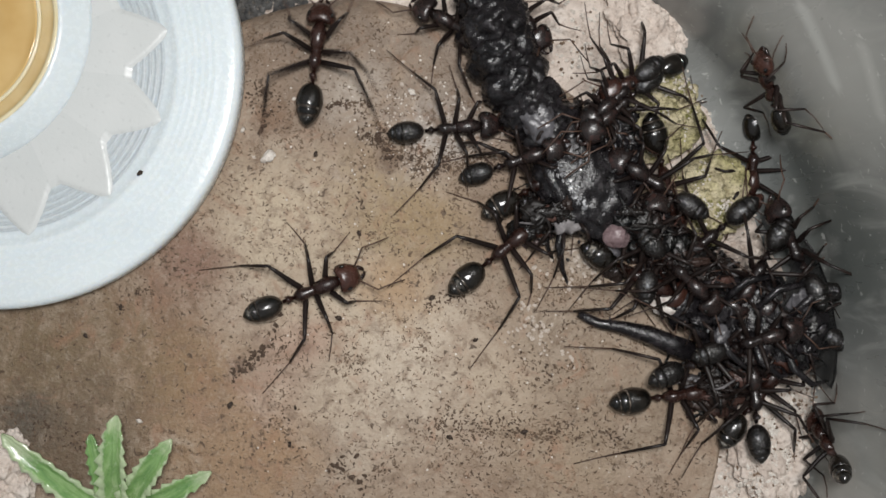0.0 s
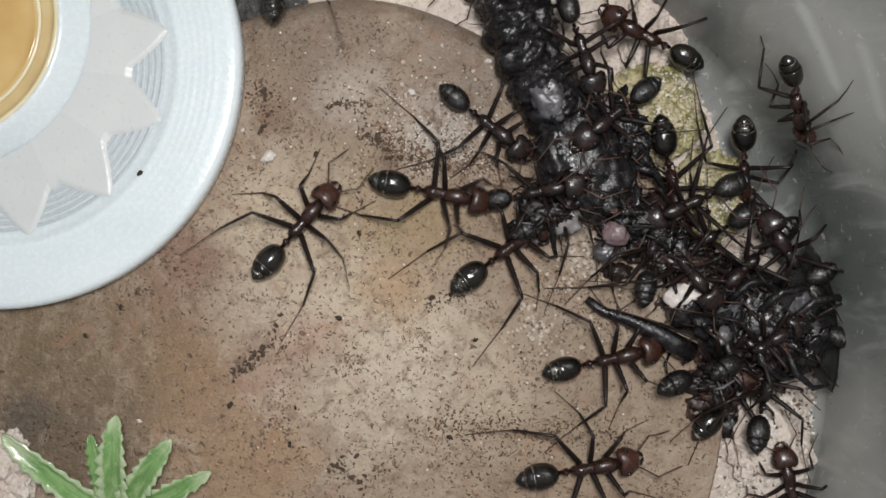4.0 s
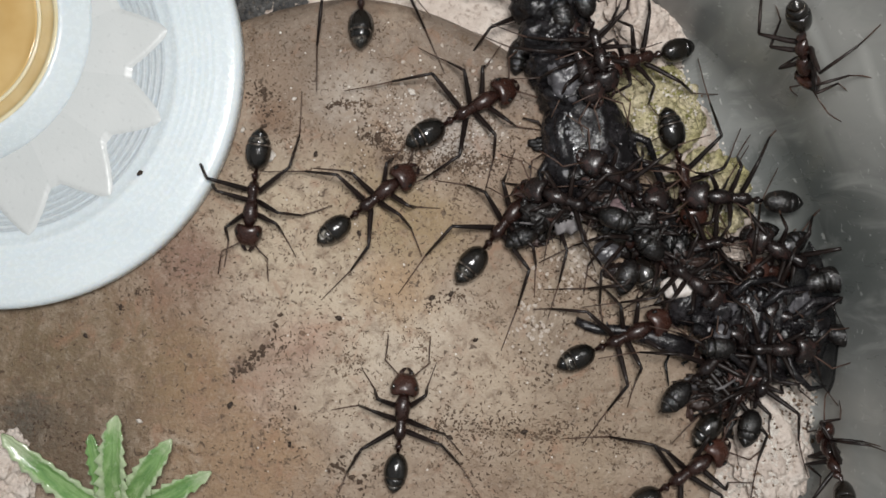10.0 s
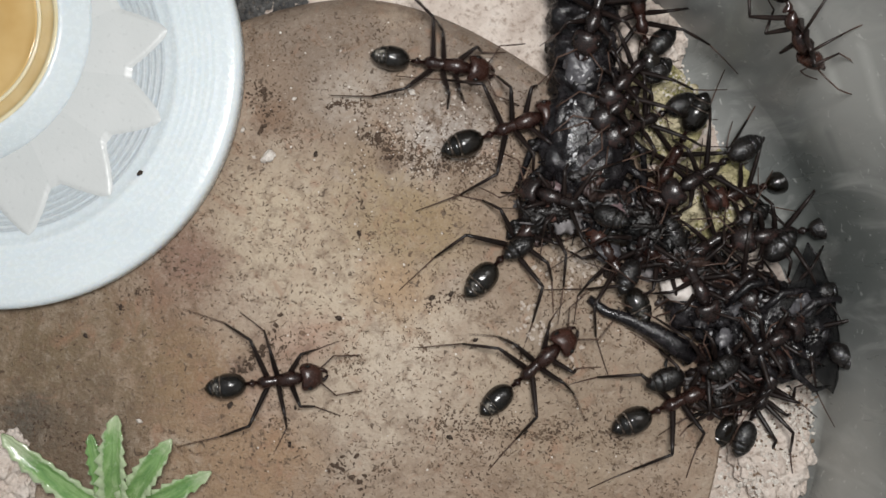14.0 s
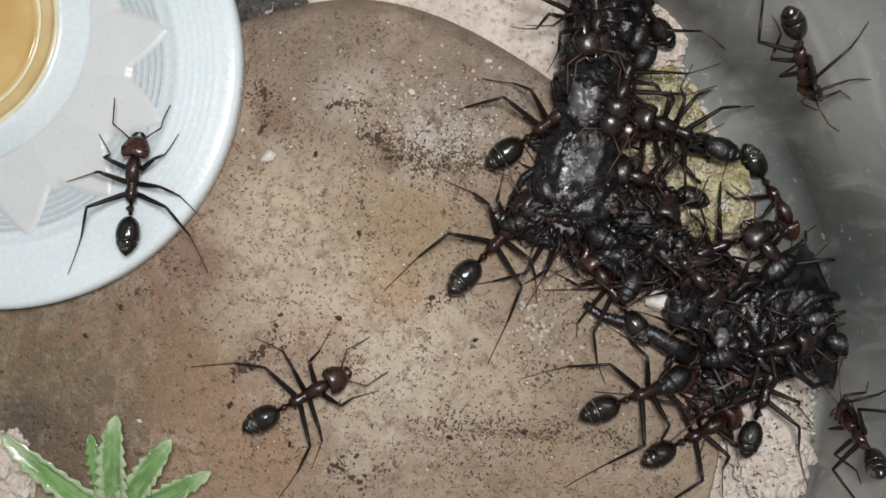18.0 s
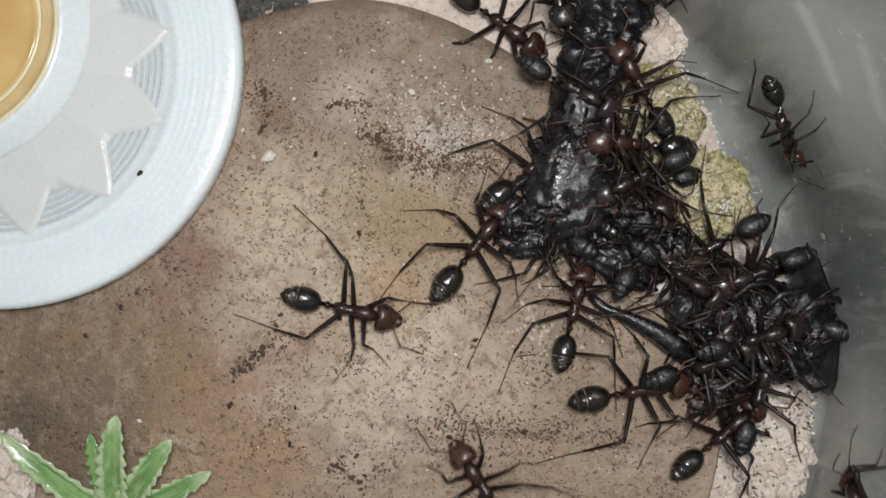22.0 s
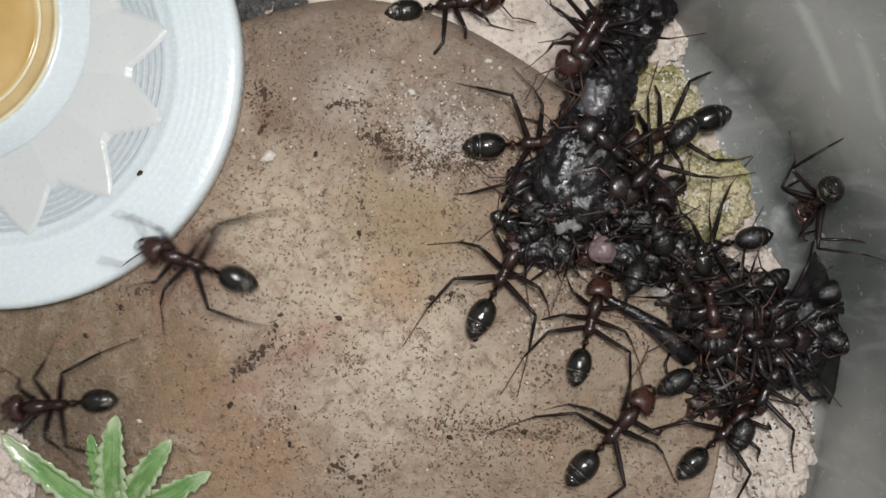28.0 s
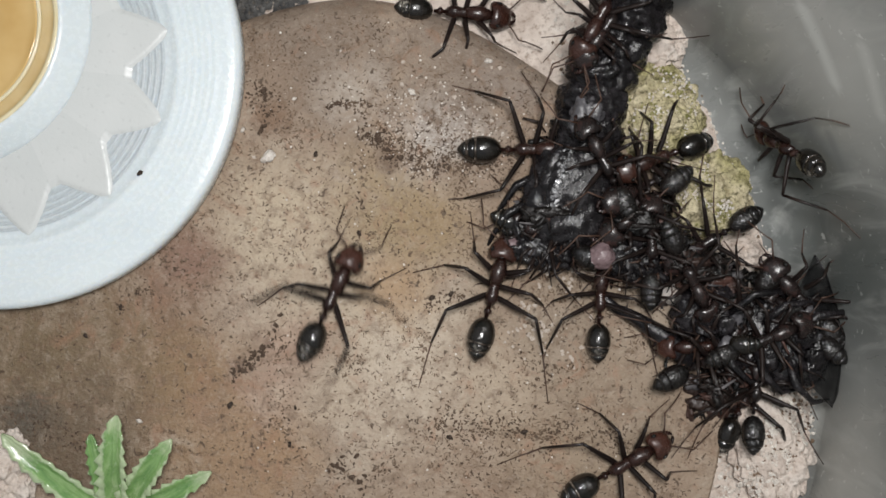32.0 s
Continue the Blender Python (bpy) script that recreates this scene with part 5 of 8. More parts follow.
def motions():
    paths = {}
    paths["runA"] = [
        (0, -6.31, -1.8, 1.15, -13.28, -4.47, 1.15), (0.4, -5.9, -1.19, 1.15, -12.66, -3.24, 1.15), (0.6, -5.7, -0.37, 1.15, -12.46, -2.42, 1.15), (0.8, -5.9, -2.42, 1.15, -13.07, -1.6, 1.15),
        (1, -4.06, -3.44, 1.15, -10.2, -0.98, 1.15), (1.2, -3.32, -4.88, 1.15, -9.18, -2.13, 1.15), (1.4, -4.14, -12.25, 1.15, -5.98, -5.45, 1.15), (1.6, 1.8, -14.39, 1.15, -3.98, -9.59, 1.15),
        (1.8, 4.96, -9.1, 1.15, -0.33, -13.73, 1.15), (2, 7.01, -9.39, 1.1, 1.48, -13.48, 1.15), (2.2, 3.98, -7.42, 1.15, 3.48, -13.4, 1.15), (2.4, 1.48, -7.42, 1.15, 3.98, -13.57, 1.15),
        (2.6, 0.25, -8.98, 1.15, 3.93, -14.1, 1.15), (2.8, -5.82, -10.74, 1.15, 0.25, -11.07, 1.15), (3, -14.51, -6.31, 1.15, -8.98, -11.11, 1.15),
        (3.2, -18.91, 0.21, 1.1, -16.07, -6.11, 1.15), (3.5, -30.38, -2.35, 3.2, -25.63, -4.07, 1), (4, -48.91, -3.35, -1.2, -42.13, -3.35, -1.2),
        (32, -48.91, -3.35, -1.2, -42.13, -3.35, -1.2),
    ]
    paths["runB"] = [
        (0, -5.92, -32.45, 0.9, -6.1, -40.22, -1.2), (0.3, -5.92, -30.79, 0.95, -7.6, -37.14, 0.6), (0.6, -6.8, -10.08, 1.15, -8.28, -16.68, 1.15),
        (0.8, -9.18, -8.98, 1.15, -9.79, -14.71, 1.15), (1, -20.66, -5.7, 1.15, -15.33, -10.61, 1.15), (1.2, -19.64, 1.47, 3.2, -19.88, -5.78, 1.15),
        (1.4, -29.8, -4.9, 0.85, -24.38, -6.53, 1.05), (1.8, -31.47, -6.55, 0.8, -27.68, -8.17, 1), (2, -34.04, -9.05, 0.6, -31.06, -8.61, 0.8), (2.6, -51.45, -9.28, -1.2, -45.52, -8.86, -1.2),
        (32, -51.45, -9.28, -1.2, -45.52, -8.86, -1.2),
    ]
    paths["runC"] = [
        (0, 4.99, -32.55, 0.7, 5.13, -39.79, -1.2), (0.6, 4.96, -16.76, 1.15, 4.97, -22.94, 1.05), (0.8, 2.62, -9.59, 1.15, 1.8, -16.19, 1.15), (1, -4.59, -10.74, 1.15, 0.86, -14.59, 1.15),
        (1.2, -9.96, -11.23, 1.15, -4.14, -14.06, 1.15), (1.4, -15.74, -13.89, 1.15, -9.18, -14.22, 1.15), (1.6, -18.89, -8.24, 1.15, -14.75, -13.2, 1.15),
        (1.8, -15.74, -6.52, 1.15, -12.87, -12.25, 1.15), (2, -11.84, -8.98, 1.15, -13.07, -14.92, 1.15), (2.2, -7.95, -8.77, 1.15, -11.27, -13.73, 1.15),
        (2.4, -5.66, -13.89, 1.15, -12.05, -12.7, 1.15), (2.6, -3.85, -16.76, 1.15, -7.95, -12.66, 1.15), (2.9, -1.81, -32.48, 0.85, -5.09, -27.03, 1.1),
        (3.5, -3.47, -35.02, 0.7, -1.81, -29.12, 1), (5.3, -5.52, -35, 0.75, -3.98, -41.07, -1.2), (6.5, -5.92, -30.79, 0.95, -5.95, -37.16, 0.55),
        (6.8, -6.15, -16.19, 1.15, -5.9, -21.68, 1.15), (7, -7.34, -12.87, 1.15, -5.7, -18.4, 1.15), (7.4, -8.11, -11.56, 1.15, -6.48, -17.38, 1.15),
        (7.8, -7.13, -11.89, 1.15, -6.52, -17.17, 1.15), (8, -6.93, -12.05, 1.15, -6.11, -17.79, 1.15), (8.4, -6.15, -11.89, 1.15, -5.9, -17.58, 1.15),
        (8.8, -5.49, -10.25, 1.15, -5, -16.02, 1.15), (9, -4.88, -9.59, 1.15, -4.67, -15.94, 1.15), (9.6, -4.96, -8.07, 1.15, -4.63, -14.71, 1.15),
        (9.8, -3.81, -8.07, 1.15, -4.63, -14.71, 1.15), (10, -2.7, -9.47, 1.15, -3.44, -16.27, 1.15), (10.4, -2.5, -9.59, 1.15, -0.66, -16.19, 1.15),
        (10.6, -3.65, -9.1, 1.15, -2.17, -15.37, 1.15), (10.8, -4.3, -8.4, 1.15, -2.66, -14.55, 1.15), (11, -4.88, -3.85, 1.15, -3.32, -10.41, 1.15),
        (11.2, -3.16, -3.28, 1.15, -4.3, -10.2, 1.15), (11.6, -3.32, -3.65, 1.15, -4.47, -10.41, 1.15), (11.8, -4.96, -2.46, 1.15, -4.14, -9.18, 1.15),
        (12, -2.01, -2.62, 1.15, -3.98, -8.77, 1.15), (12.1, -2.34, -4.06, 1.15, -2.83, -9.92, 1.15), (12.2, -1.19, -6.77, 1.15, -5, -10.5, 1.15),
        (12.3, -0.66, -8.98, 1.15, -7.79, -9.39, 1.15), (12.4, -3.2, -14.72, 1.15, -6.23, -8.78, 1.15), (12.5, -2.83, -17.81, 1.1, -4.76, -14.11, 1.15),
        (12.7, -1.02, -24.13, -1.2, -2.01, -18.84, 1.1), (12.82, -3.56, -24.13, -1.2, -5.68, -27.95, -1.2), (12.95, -11.66, -18.84, 1.1, -11.2, -25.4, -1.2),
        (13, -12.06, -16.16, 1.15, -11.3, -22.03, 0.75), (13.15, -12.13, -21.41, 0.75, -11.62, -28.37, -1.2), (13.5, -12.47, -28.37, -1.2, -11.62, -34.73, -1.2),
        (19.6, -10.77, -28.37, -1.2, -10.77, -34.73, -1.2), (19.8, -10.83, -18.84, 1.1, -10.77, -25.4, -1.2), (19.9, -11.65, -15.95, 1.15, -10.89, -21.61, 0.75),
        (20, -12.47, -16.57, 1.15, -11.51, -22.44, 0.75), (20.12, -12.95, -21.41, 0.75, -12.47, -27.95, -1.2), (20.5, -13.32, -28.37, -1.2, -12.47, -34.73, -1.2),
        (32, -13.32, -28.37, -1.2, -12.47, -34.73, -1.2),
    ]
    paths["runD"] = [
        (0, 8.81, 5.75, 1.5, 5.59, 3.94, 1), (0.6, 8.81, 5.34, 1.5, 4.76, 2.5, 1.05), (1, 6, 4.56, 1, 2.3, 1.89, 1.1), (1.4, 5.59, 4.15, 1, 0.66, 1.68, 1.1),
        (1.6, 3.94, 3.73, 1.05, -0.98, 0.86, 1.15), (1.8, 1.89, 3.12, 1.1, -2.83, -0.45, 1.15), (2, -1.39, 3.81, 1.1, -5.29, -1.19, 1.15), (2.2, -1.68, 3.32, 1.1, -5.08, -0.98, 1.15),
        (2.6, -1.39, 1.68, 1.15, -6.31, -1.19, 1.15), (3, -2.01, -0.57, 1.15, -8.85, -2.01, 1.15), (3.1, -2.62, -0.16, 1.15, -9.19, -2.01, 1.15), (3.2, -5.91, 2.01, 1.15, -8.69, -1.89, 1.15),
        (3.3, -8.04, 3.81, 1.15, -10.21, -2.01, 1.15), (3.4, -8.37, 5.29, 1.15, -11.03, -1.07, 1.15), (3.5, -9.19, 7.75, 1.15, -11.77, 1.39, 1.15),
        (4.3, -7.55, 1.68, 1.15, -12.88, -1.19, 1.15), (4.5, -5.9, 1.68, 1.15, -11.64, -0.37, 1.15), (5.5, -6.07, 0.37, 1.15, -12.46, -1.8, 1.15), (5.8, -5.9, 1.68, 1.15, -12.05, 0.04, 1.15),
        (6, -8.78, 5.99, 1.1, -12.05, 0.66, 1.15), (6.2, -9.99, 10.65, 0.95, -12.43, 5.78, 1.1), (6.4, -8.63, 15.73, 0.65, -10.85, 10.32, 0.95),
        (6.6, -8.19, 16.58, 0.55, -11.48, 11.98, 0.85), (7, -8.43, 16.58, 0.55, -11.28, 12.47, 0.85), (7.3, -6.1, 19.96, -1.2, -8, 14.89, 0.7), (7.6, -2.67, 28.02, -0.15, -5.68, 25.05, -1.2),
        (8.4, 0.63, 26.11, 3.65, -4.41, 27.59, -1.2), (9, -1.4, 13.03, 0.75, -2.08, 18.25, -1.15), (9.4, -2.64, 15.74, 0.6, -1.86, 21.66, -1.2), (9.8, -5.26, 21.23, -1.2, -5.95, 15.74, 0.6),
        (10, -6.1, 22.08, -1.2, -6.07, 17.1, 0.1), (10.4, -3.41, 28.44, 1.85, -4.41, 25.05, -1.2), (32, -3.41, 28.44, 1.85, -4.41, 25.05, -1.2),
    ]
    paths["runE"] = [
        (0, -15, 29.28, -1.2, -14.58, 34.37, -1.2), (0.2, -14.17, 16.76, -0.2, -14.79, 22.93, -1.2), (0.4, -13.13, 11.98, 0.85, -14.54, 17.79, -1),
        (0.6, -12.11, 7.43, 1.05, -14.33, 12.27, 0.8), (0.8, -10.02, 9.49, 1, -14.51, 13.77, 1.15), (1, -6.74, 10.23, 0.95, -11.83, 13.73, 0.75), (1.2, -8.65, 4.84, 1.1, -13.32, 9.49, 0.95),
        (1.4, -3.86, 3.94, 1.1, -9.6, 7.02, 1.05), (1.5, -3.45, 6.2, 1.05, -9.39, 5.78, 1.1), (1.7, -6, 10.32, 0.95, -9.6, 4.51, 1.1), (1.8, -7, 13.35, 0.8, -9.48, 7.02, 1.05),
        (2, -4.8, 16.49, 0.55, -8.27, 12.47, 0.85), (2.3, -4.41, 22.5, -1.2, -5.99, 17.1, 0.1), (3.5, -6.1, 29.71, -1.2, -7.8, 25.47, -1.2), (7.2, -15, 28.86, -1.2, -15, 33.95, -1.2),
        (7.5, -13.77, 13.23, 0.75, -14.58, 19.54, -1.2), (7.6, -11.62, 6.65, 1.05, -13.14, 12.52, 0.8), (7.8, -10.78, 3.32, 1.15, -13.65, 9.17, 0.95),
        (8, -17.17, -2.91, 1.15, -14.52, 3.94, 1.1), (8.2, -16.39, -8.57, 1.15, -18.07, -1.97, 1.15), (8.4, -17.21, -11.89, 1.15, -18.57, -5.29, 1.15),
        (8.6, -16.15, -17.17, 1.15, -16.89, -11.43, 1.15), (8.9, -14.93, -22.93, 1.1, -15.74, -16.76, 1.15), (9.5, -14.15, -39.79, -1.2, -14.99, -32.91, 0.8),
        (32, -14.15, -39.79, -1.2, -14.99, -32.91, 0.8),
    ]
    paths["runF"] = [
        (0, -8.93, 17.36, -0.1, -9.7, 10.93, 0.95), (0.2, -8.86, 21.23, -1.2, -9.24, 14.48, 0.7), (0.5, -9.07, 30.56, -1.2, -9.49, 25.05, -1.2),
        (1.4, -10.34, 28.44, -1.2, -10.77, 32.68, 1.45), (1.8, -12.97, 15.74, 0.6, -15, 21.23, -1.2), (2, -9.8, 5.45, 1.1, -13.11, 10.11, 0.95), (2.2, -8.78, 5.82, 1.1, -12.95, 9.99, 0.95),
        (2.4, -5.33, 6.32, 1.1, -10.97, 8.5, 1), (2.6, -3.32, 6.81, 1.05, -8.63, 9.16, 1), (2.8, -2.01, 5.79, 1.05, -5.84, 10.11, 0.95), (3, -0.66, 3.81, 1.1, -4.76, 8.58, 1),
        (3.2, -0.9, 3.53, 1.15, -4.68, 7.83, 1.15), (3.3, -1.11, 1.89, 1.15, -3.28, 7.75, 1.15), (3.4, -2.95, -1.07, 1.15, -2.58, 4.31, 1.15), (3.5, -4.02, -2.09, 1.15, -3.36, 2.91, 1.15),
        (4.2, 3.12, 5.79, 1, -1.8, 4.55, 1.1), (5.5, 4.97, 6.21, 0.95, -2.21, 4.96, 1.1), (6, 4.97, 5.8, 0.95, -1.19, 4.55, 1.1), (6.2, 2.63, 6.2, 1, -3.16, 4.02, 1.1),
        (6.4, -1.68, 6.48, 1.05, -5.98, 3.52, 1.15), (6.6, -0.99, 6.81, 1.05, -6.48, 3.69, 1.15), (7, -2.01, 10.11, 0.95, -7.34, 5.78, 1.1), (7.4, -1.4, 8.26, 1, -7.63, 5.37, 1.1),
        (7.6, -1.19, 6.32, 1.05, -7.96, 6.15, 1.1), (8, -1.19, 7.76, 1, -7.55, 7.35, 1.05), (8.4, -1.4, 9.17, 0.95, -7.8, 7.35, 1.05), (9, -2.01, 9.41, 0.95, -7.35, 7.35, 1.05),
        (9.2, -1.81, 10.53, 0.9, -6.98, 7.02, 1.05), (9.4, 2.31, 10.54, 0.85, -3.86, 8.99, 1), (10, 4.16, 11.38, 0.75, -0.58, 8.75, 0.95), (10.5, 4.37, 10.76, 0.75, -0.99, 9.49, 0.95),
        (11, 4.99, 10.55, 0.75, -1.19, 10.45, 0.9), (11.5, 4.78, 9.93, 0.8, -0.99, 9.91, 0.95), (12, 6.01, 8.48, 0.85, -0.78, 9, 0.95), (12.6, 6.01, 8.9, 0.8, 0.25, 9.08, 0.95),
        (13, 7.61, 9.25, 1.25, 1.56, 9.09, 0.9), (13.5, 7.21, 9.26, 1.2, 1.89, 8.26, 0.95), (14, 7.21, 9.67, 1.15, 2.3, 7.93, 0.95), (14.5, 7.21, 8.64, 1.2, 2.71, 7.02, 1),
        (16.5, 7.21, 8.23, 1.2, 3.94, 5.79, 1), (17, 8, 8, 1.4, 4.15, 5.18, 1), (18, 9.22, 10.24, 1.45, 5.51, 7.65, 0.9), (18.5, 9.22, 9.01, 1.5, 4.77, 6.62, 0.95),
        (19, 8.81, 7.58, 1.5, 4.44, 5.79, 1), (20, 8.81, 7.18, 1.5, 4.35, 4.97, 1), (21, 8.41, 6.98, 1.45, 3.94, 4.89, 1), (22, 8.41, 7.39, 1.45, 4.97, 4.64, 1),
        (23, 8.21, 7.8, 1.4, 5.26, 4.89, 1), (24, 8.41, 7.79, 1.45, 5.67, 4.64, 1), (25, 8.81, 7.38, 1.5, 5.26, 5.71, 0.95), (27.5, 8.81, 8.2, 1.45, 4.36, 7.53, 0.9),
        (28, 8.81, 7.79, 1.5, 4.28, 7.57, 0.9), (29, 9.62, 8.2, 1.5, 4.98, 7.24, 0.9), (30, 9.62, 7.58, 1.5, 4.56, 6.74, 0.95), (31, 9.01, 8.4, 1.5, 3.95, 7.36, 0.95),
        (32, 8.81, 7.18, 1.5, 3.62, 7.23, 0.95),
    ]
    paths["runG"] = [
        (0, -53.14, -11.82, -1.2, -59.93, -12.25, -1.2), (6, -51.45, -11.82, -1.2, -58.23, -12.25, -1.2), (6.4, -28.11, -8.8, 0.95, -34.04, -10.29, 0.6),
        (6.6, -19.85, -1.19, 1.1, -23.97, -4.06, 1.05), (6.8, -13.63, 6.16, 1.05, -16.56, 0.86, 1.15), (7, -14.14, 9.29, 0.95, -15.95, 2.71, 1.1),
        (7.2, -13.83, 11.98, 0.85, -15.14, 5.79, 1.05), (7.3, -16.06, 8.39, 3.2, -12.92, 11.15, 0.9), (7.4, -16.88, 4.53, 1.5, -14.56, 10.32, 0.9),
        (7.6, -11.11, 0.04, 1.15, -17.38, 0.04, 1.15), (7.8, -8.28, -5.08, 1.15, -14.51, -4.1, 1.15), (8, -6.72, -5.29, 1.15, -12.79, -7.87, 1.15),
        (8.4, -6.15, -5.61, 1.15, -11.64, -7.95, 1.15), (8.8, -5.49, -5.61, 1.15, -11.27, -6.93, 1.15), (9, -4.8, -5.7, 1.15, -10.9, -7.01, 1.15), (9.2, -5.66, -4.8, 1.15, -11.31, -7.01, 1.15),
        (9.4, -4.67, -3.44, 1.15, -10.29, -6.43, 1.15), (9.6, -6.97, -0.45, 1.15, -10.41, -5.49, 1.15), (9.8, -2.67, 5.66, 1.1, -7.34, 2.09, 1.15), (10, -2.79, 5.29, 1.1, -7.62, 1.6, 1.15),
        (10.2, -8.81, 12.39, 0.85, -7.3, 6.48, 1.1), (10.4, -11.17, 14.18, 0.75, -7.97, 9.28, 1), (10.6, -7.58, 13.85, 0.75, -10.43, 9.69, 1), (10.8, -6.37, 16.58, 0.55, -8.4, 12.39, 0.85),
        (11, -5.82, 17.62, -0.3, -7.58, 14.14, 0.75), (11.15, -9.23, 13.22, 0.8, -8.11, 17.6, -0.25), (11.2, -8.62, 7.43, 1.05, -12.09, 11.56, 0.9), (11.4, -6.15, 6.15, 1.1, -11.14, 9.7, 0.95),
        (11.6, -3.45, 10.48, 0.95, -9.41, 8.58, 1), (11.8, -2.68, 14.52, 0.7, -7.36, 11.15, 0.9), (12, -1.61, 15.41, 0.6, -6.95, 11.56, 0.9), (12.2, 0.17, 16.17, -0, -4.82, 13.02, 0.8),
        (12.4, -0.99, 13.65, 0.7, -5.92, 11.97, 0.9), (12.6, -2.02, 12.18, 0.85, -7.99, 12.18, 0.85), (13, -1.73, 14.27, 0.7, -7.91, 14.18, 0.75), (13.5, -1.82, 15.11, 0.65, -7.59, 14.89, 0.7),
        (14, 2.93, 13.04, 0.65, -3.79, 13.97, 0.75), (14.2, 5.1, 15.43, -0.85, -0.99, 15.2, 0.6), (14.5, 5.34, 16.15, -1.2, 0.25, 15.34, 0.55), (15.5, 8.45, 17.28, 1.05, 2.8, 17.84, -1.2),
        (17, 9.28, 20.56, 1.05, 4.92, 22.08, -1.2), (18, 8.59, 21.51, 3.2, 4.07, 22.93, -1.2), (19.4, 6.61, 20.81, -1.2, 3.22, 24.62, -1.2), (20, 3.64, 17.84, -1.2, 2.8, 23.78, -1.2),
        (21, 6.61, 19.11, -1.2, 6.93, 22.47, 3.9), (21.6, 6.19, 17.42, -1.2, 3.64, 21.66, -1.2), (22, 6.1, 15.64, -1.2, 2.59, 18.18, -1.2), (23, 5.18, 14.32, -0.15, 0.76, 18.35, -1.2),
        (23.5, 3.64, 17.84, -1.2, -0.17, 19.54, -1.2), (24, 2.8, 19.75, -1.2, -1.23, 18.48, -1.2), (25, 2.8, 18.9, -1.2, -0.93, 18.18, -1.2), (27.5, 2.8, 18.69, -1.2, -1.44, 18.02, -1.05),
        (28, 2.59, 18.69, -1.2, -1.65, 18, -1), (29, 1.95, 19.33, -1.2, -2.07, 17.99, -0.95), (29.5, 4.07, 17.42, -1.2, -1.01, 17.53, -0.8), (30, 6.4, 15.51, -1.2, 0.46, 17.36, -0.95),
        (31, 5.54, 15.62, -1.1, -0.88, 17.53, -0.8), (32, 4.62, 17.42, -1.2, -2.15, 17.99, -0.95),
    ]
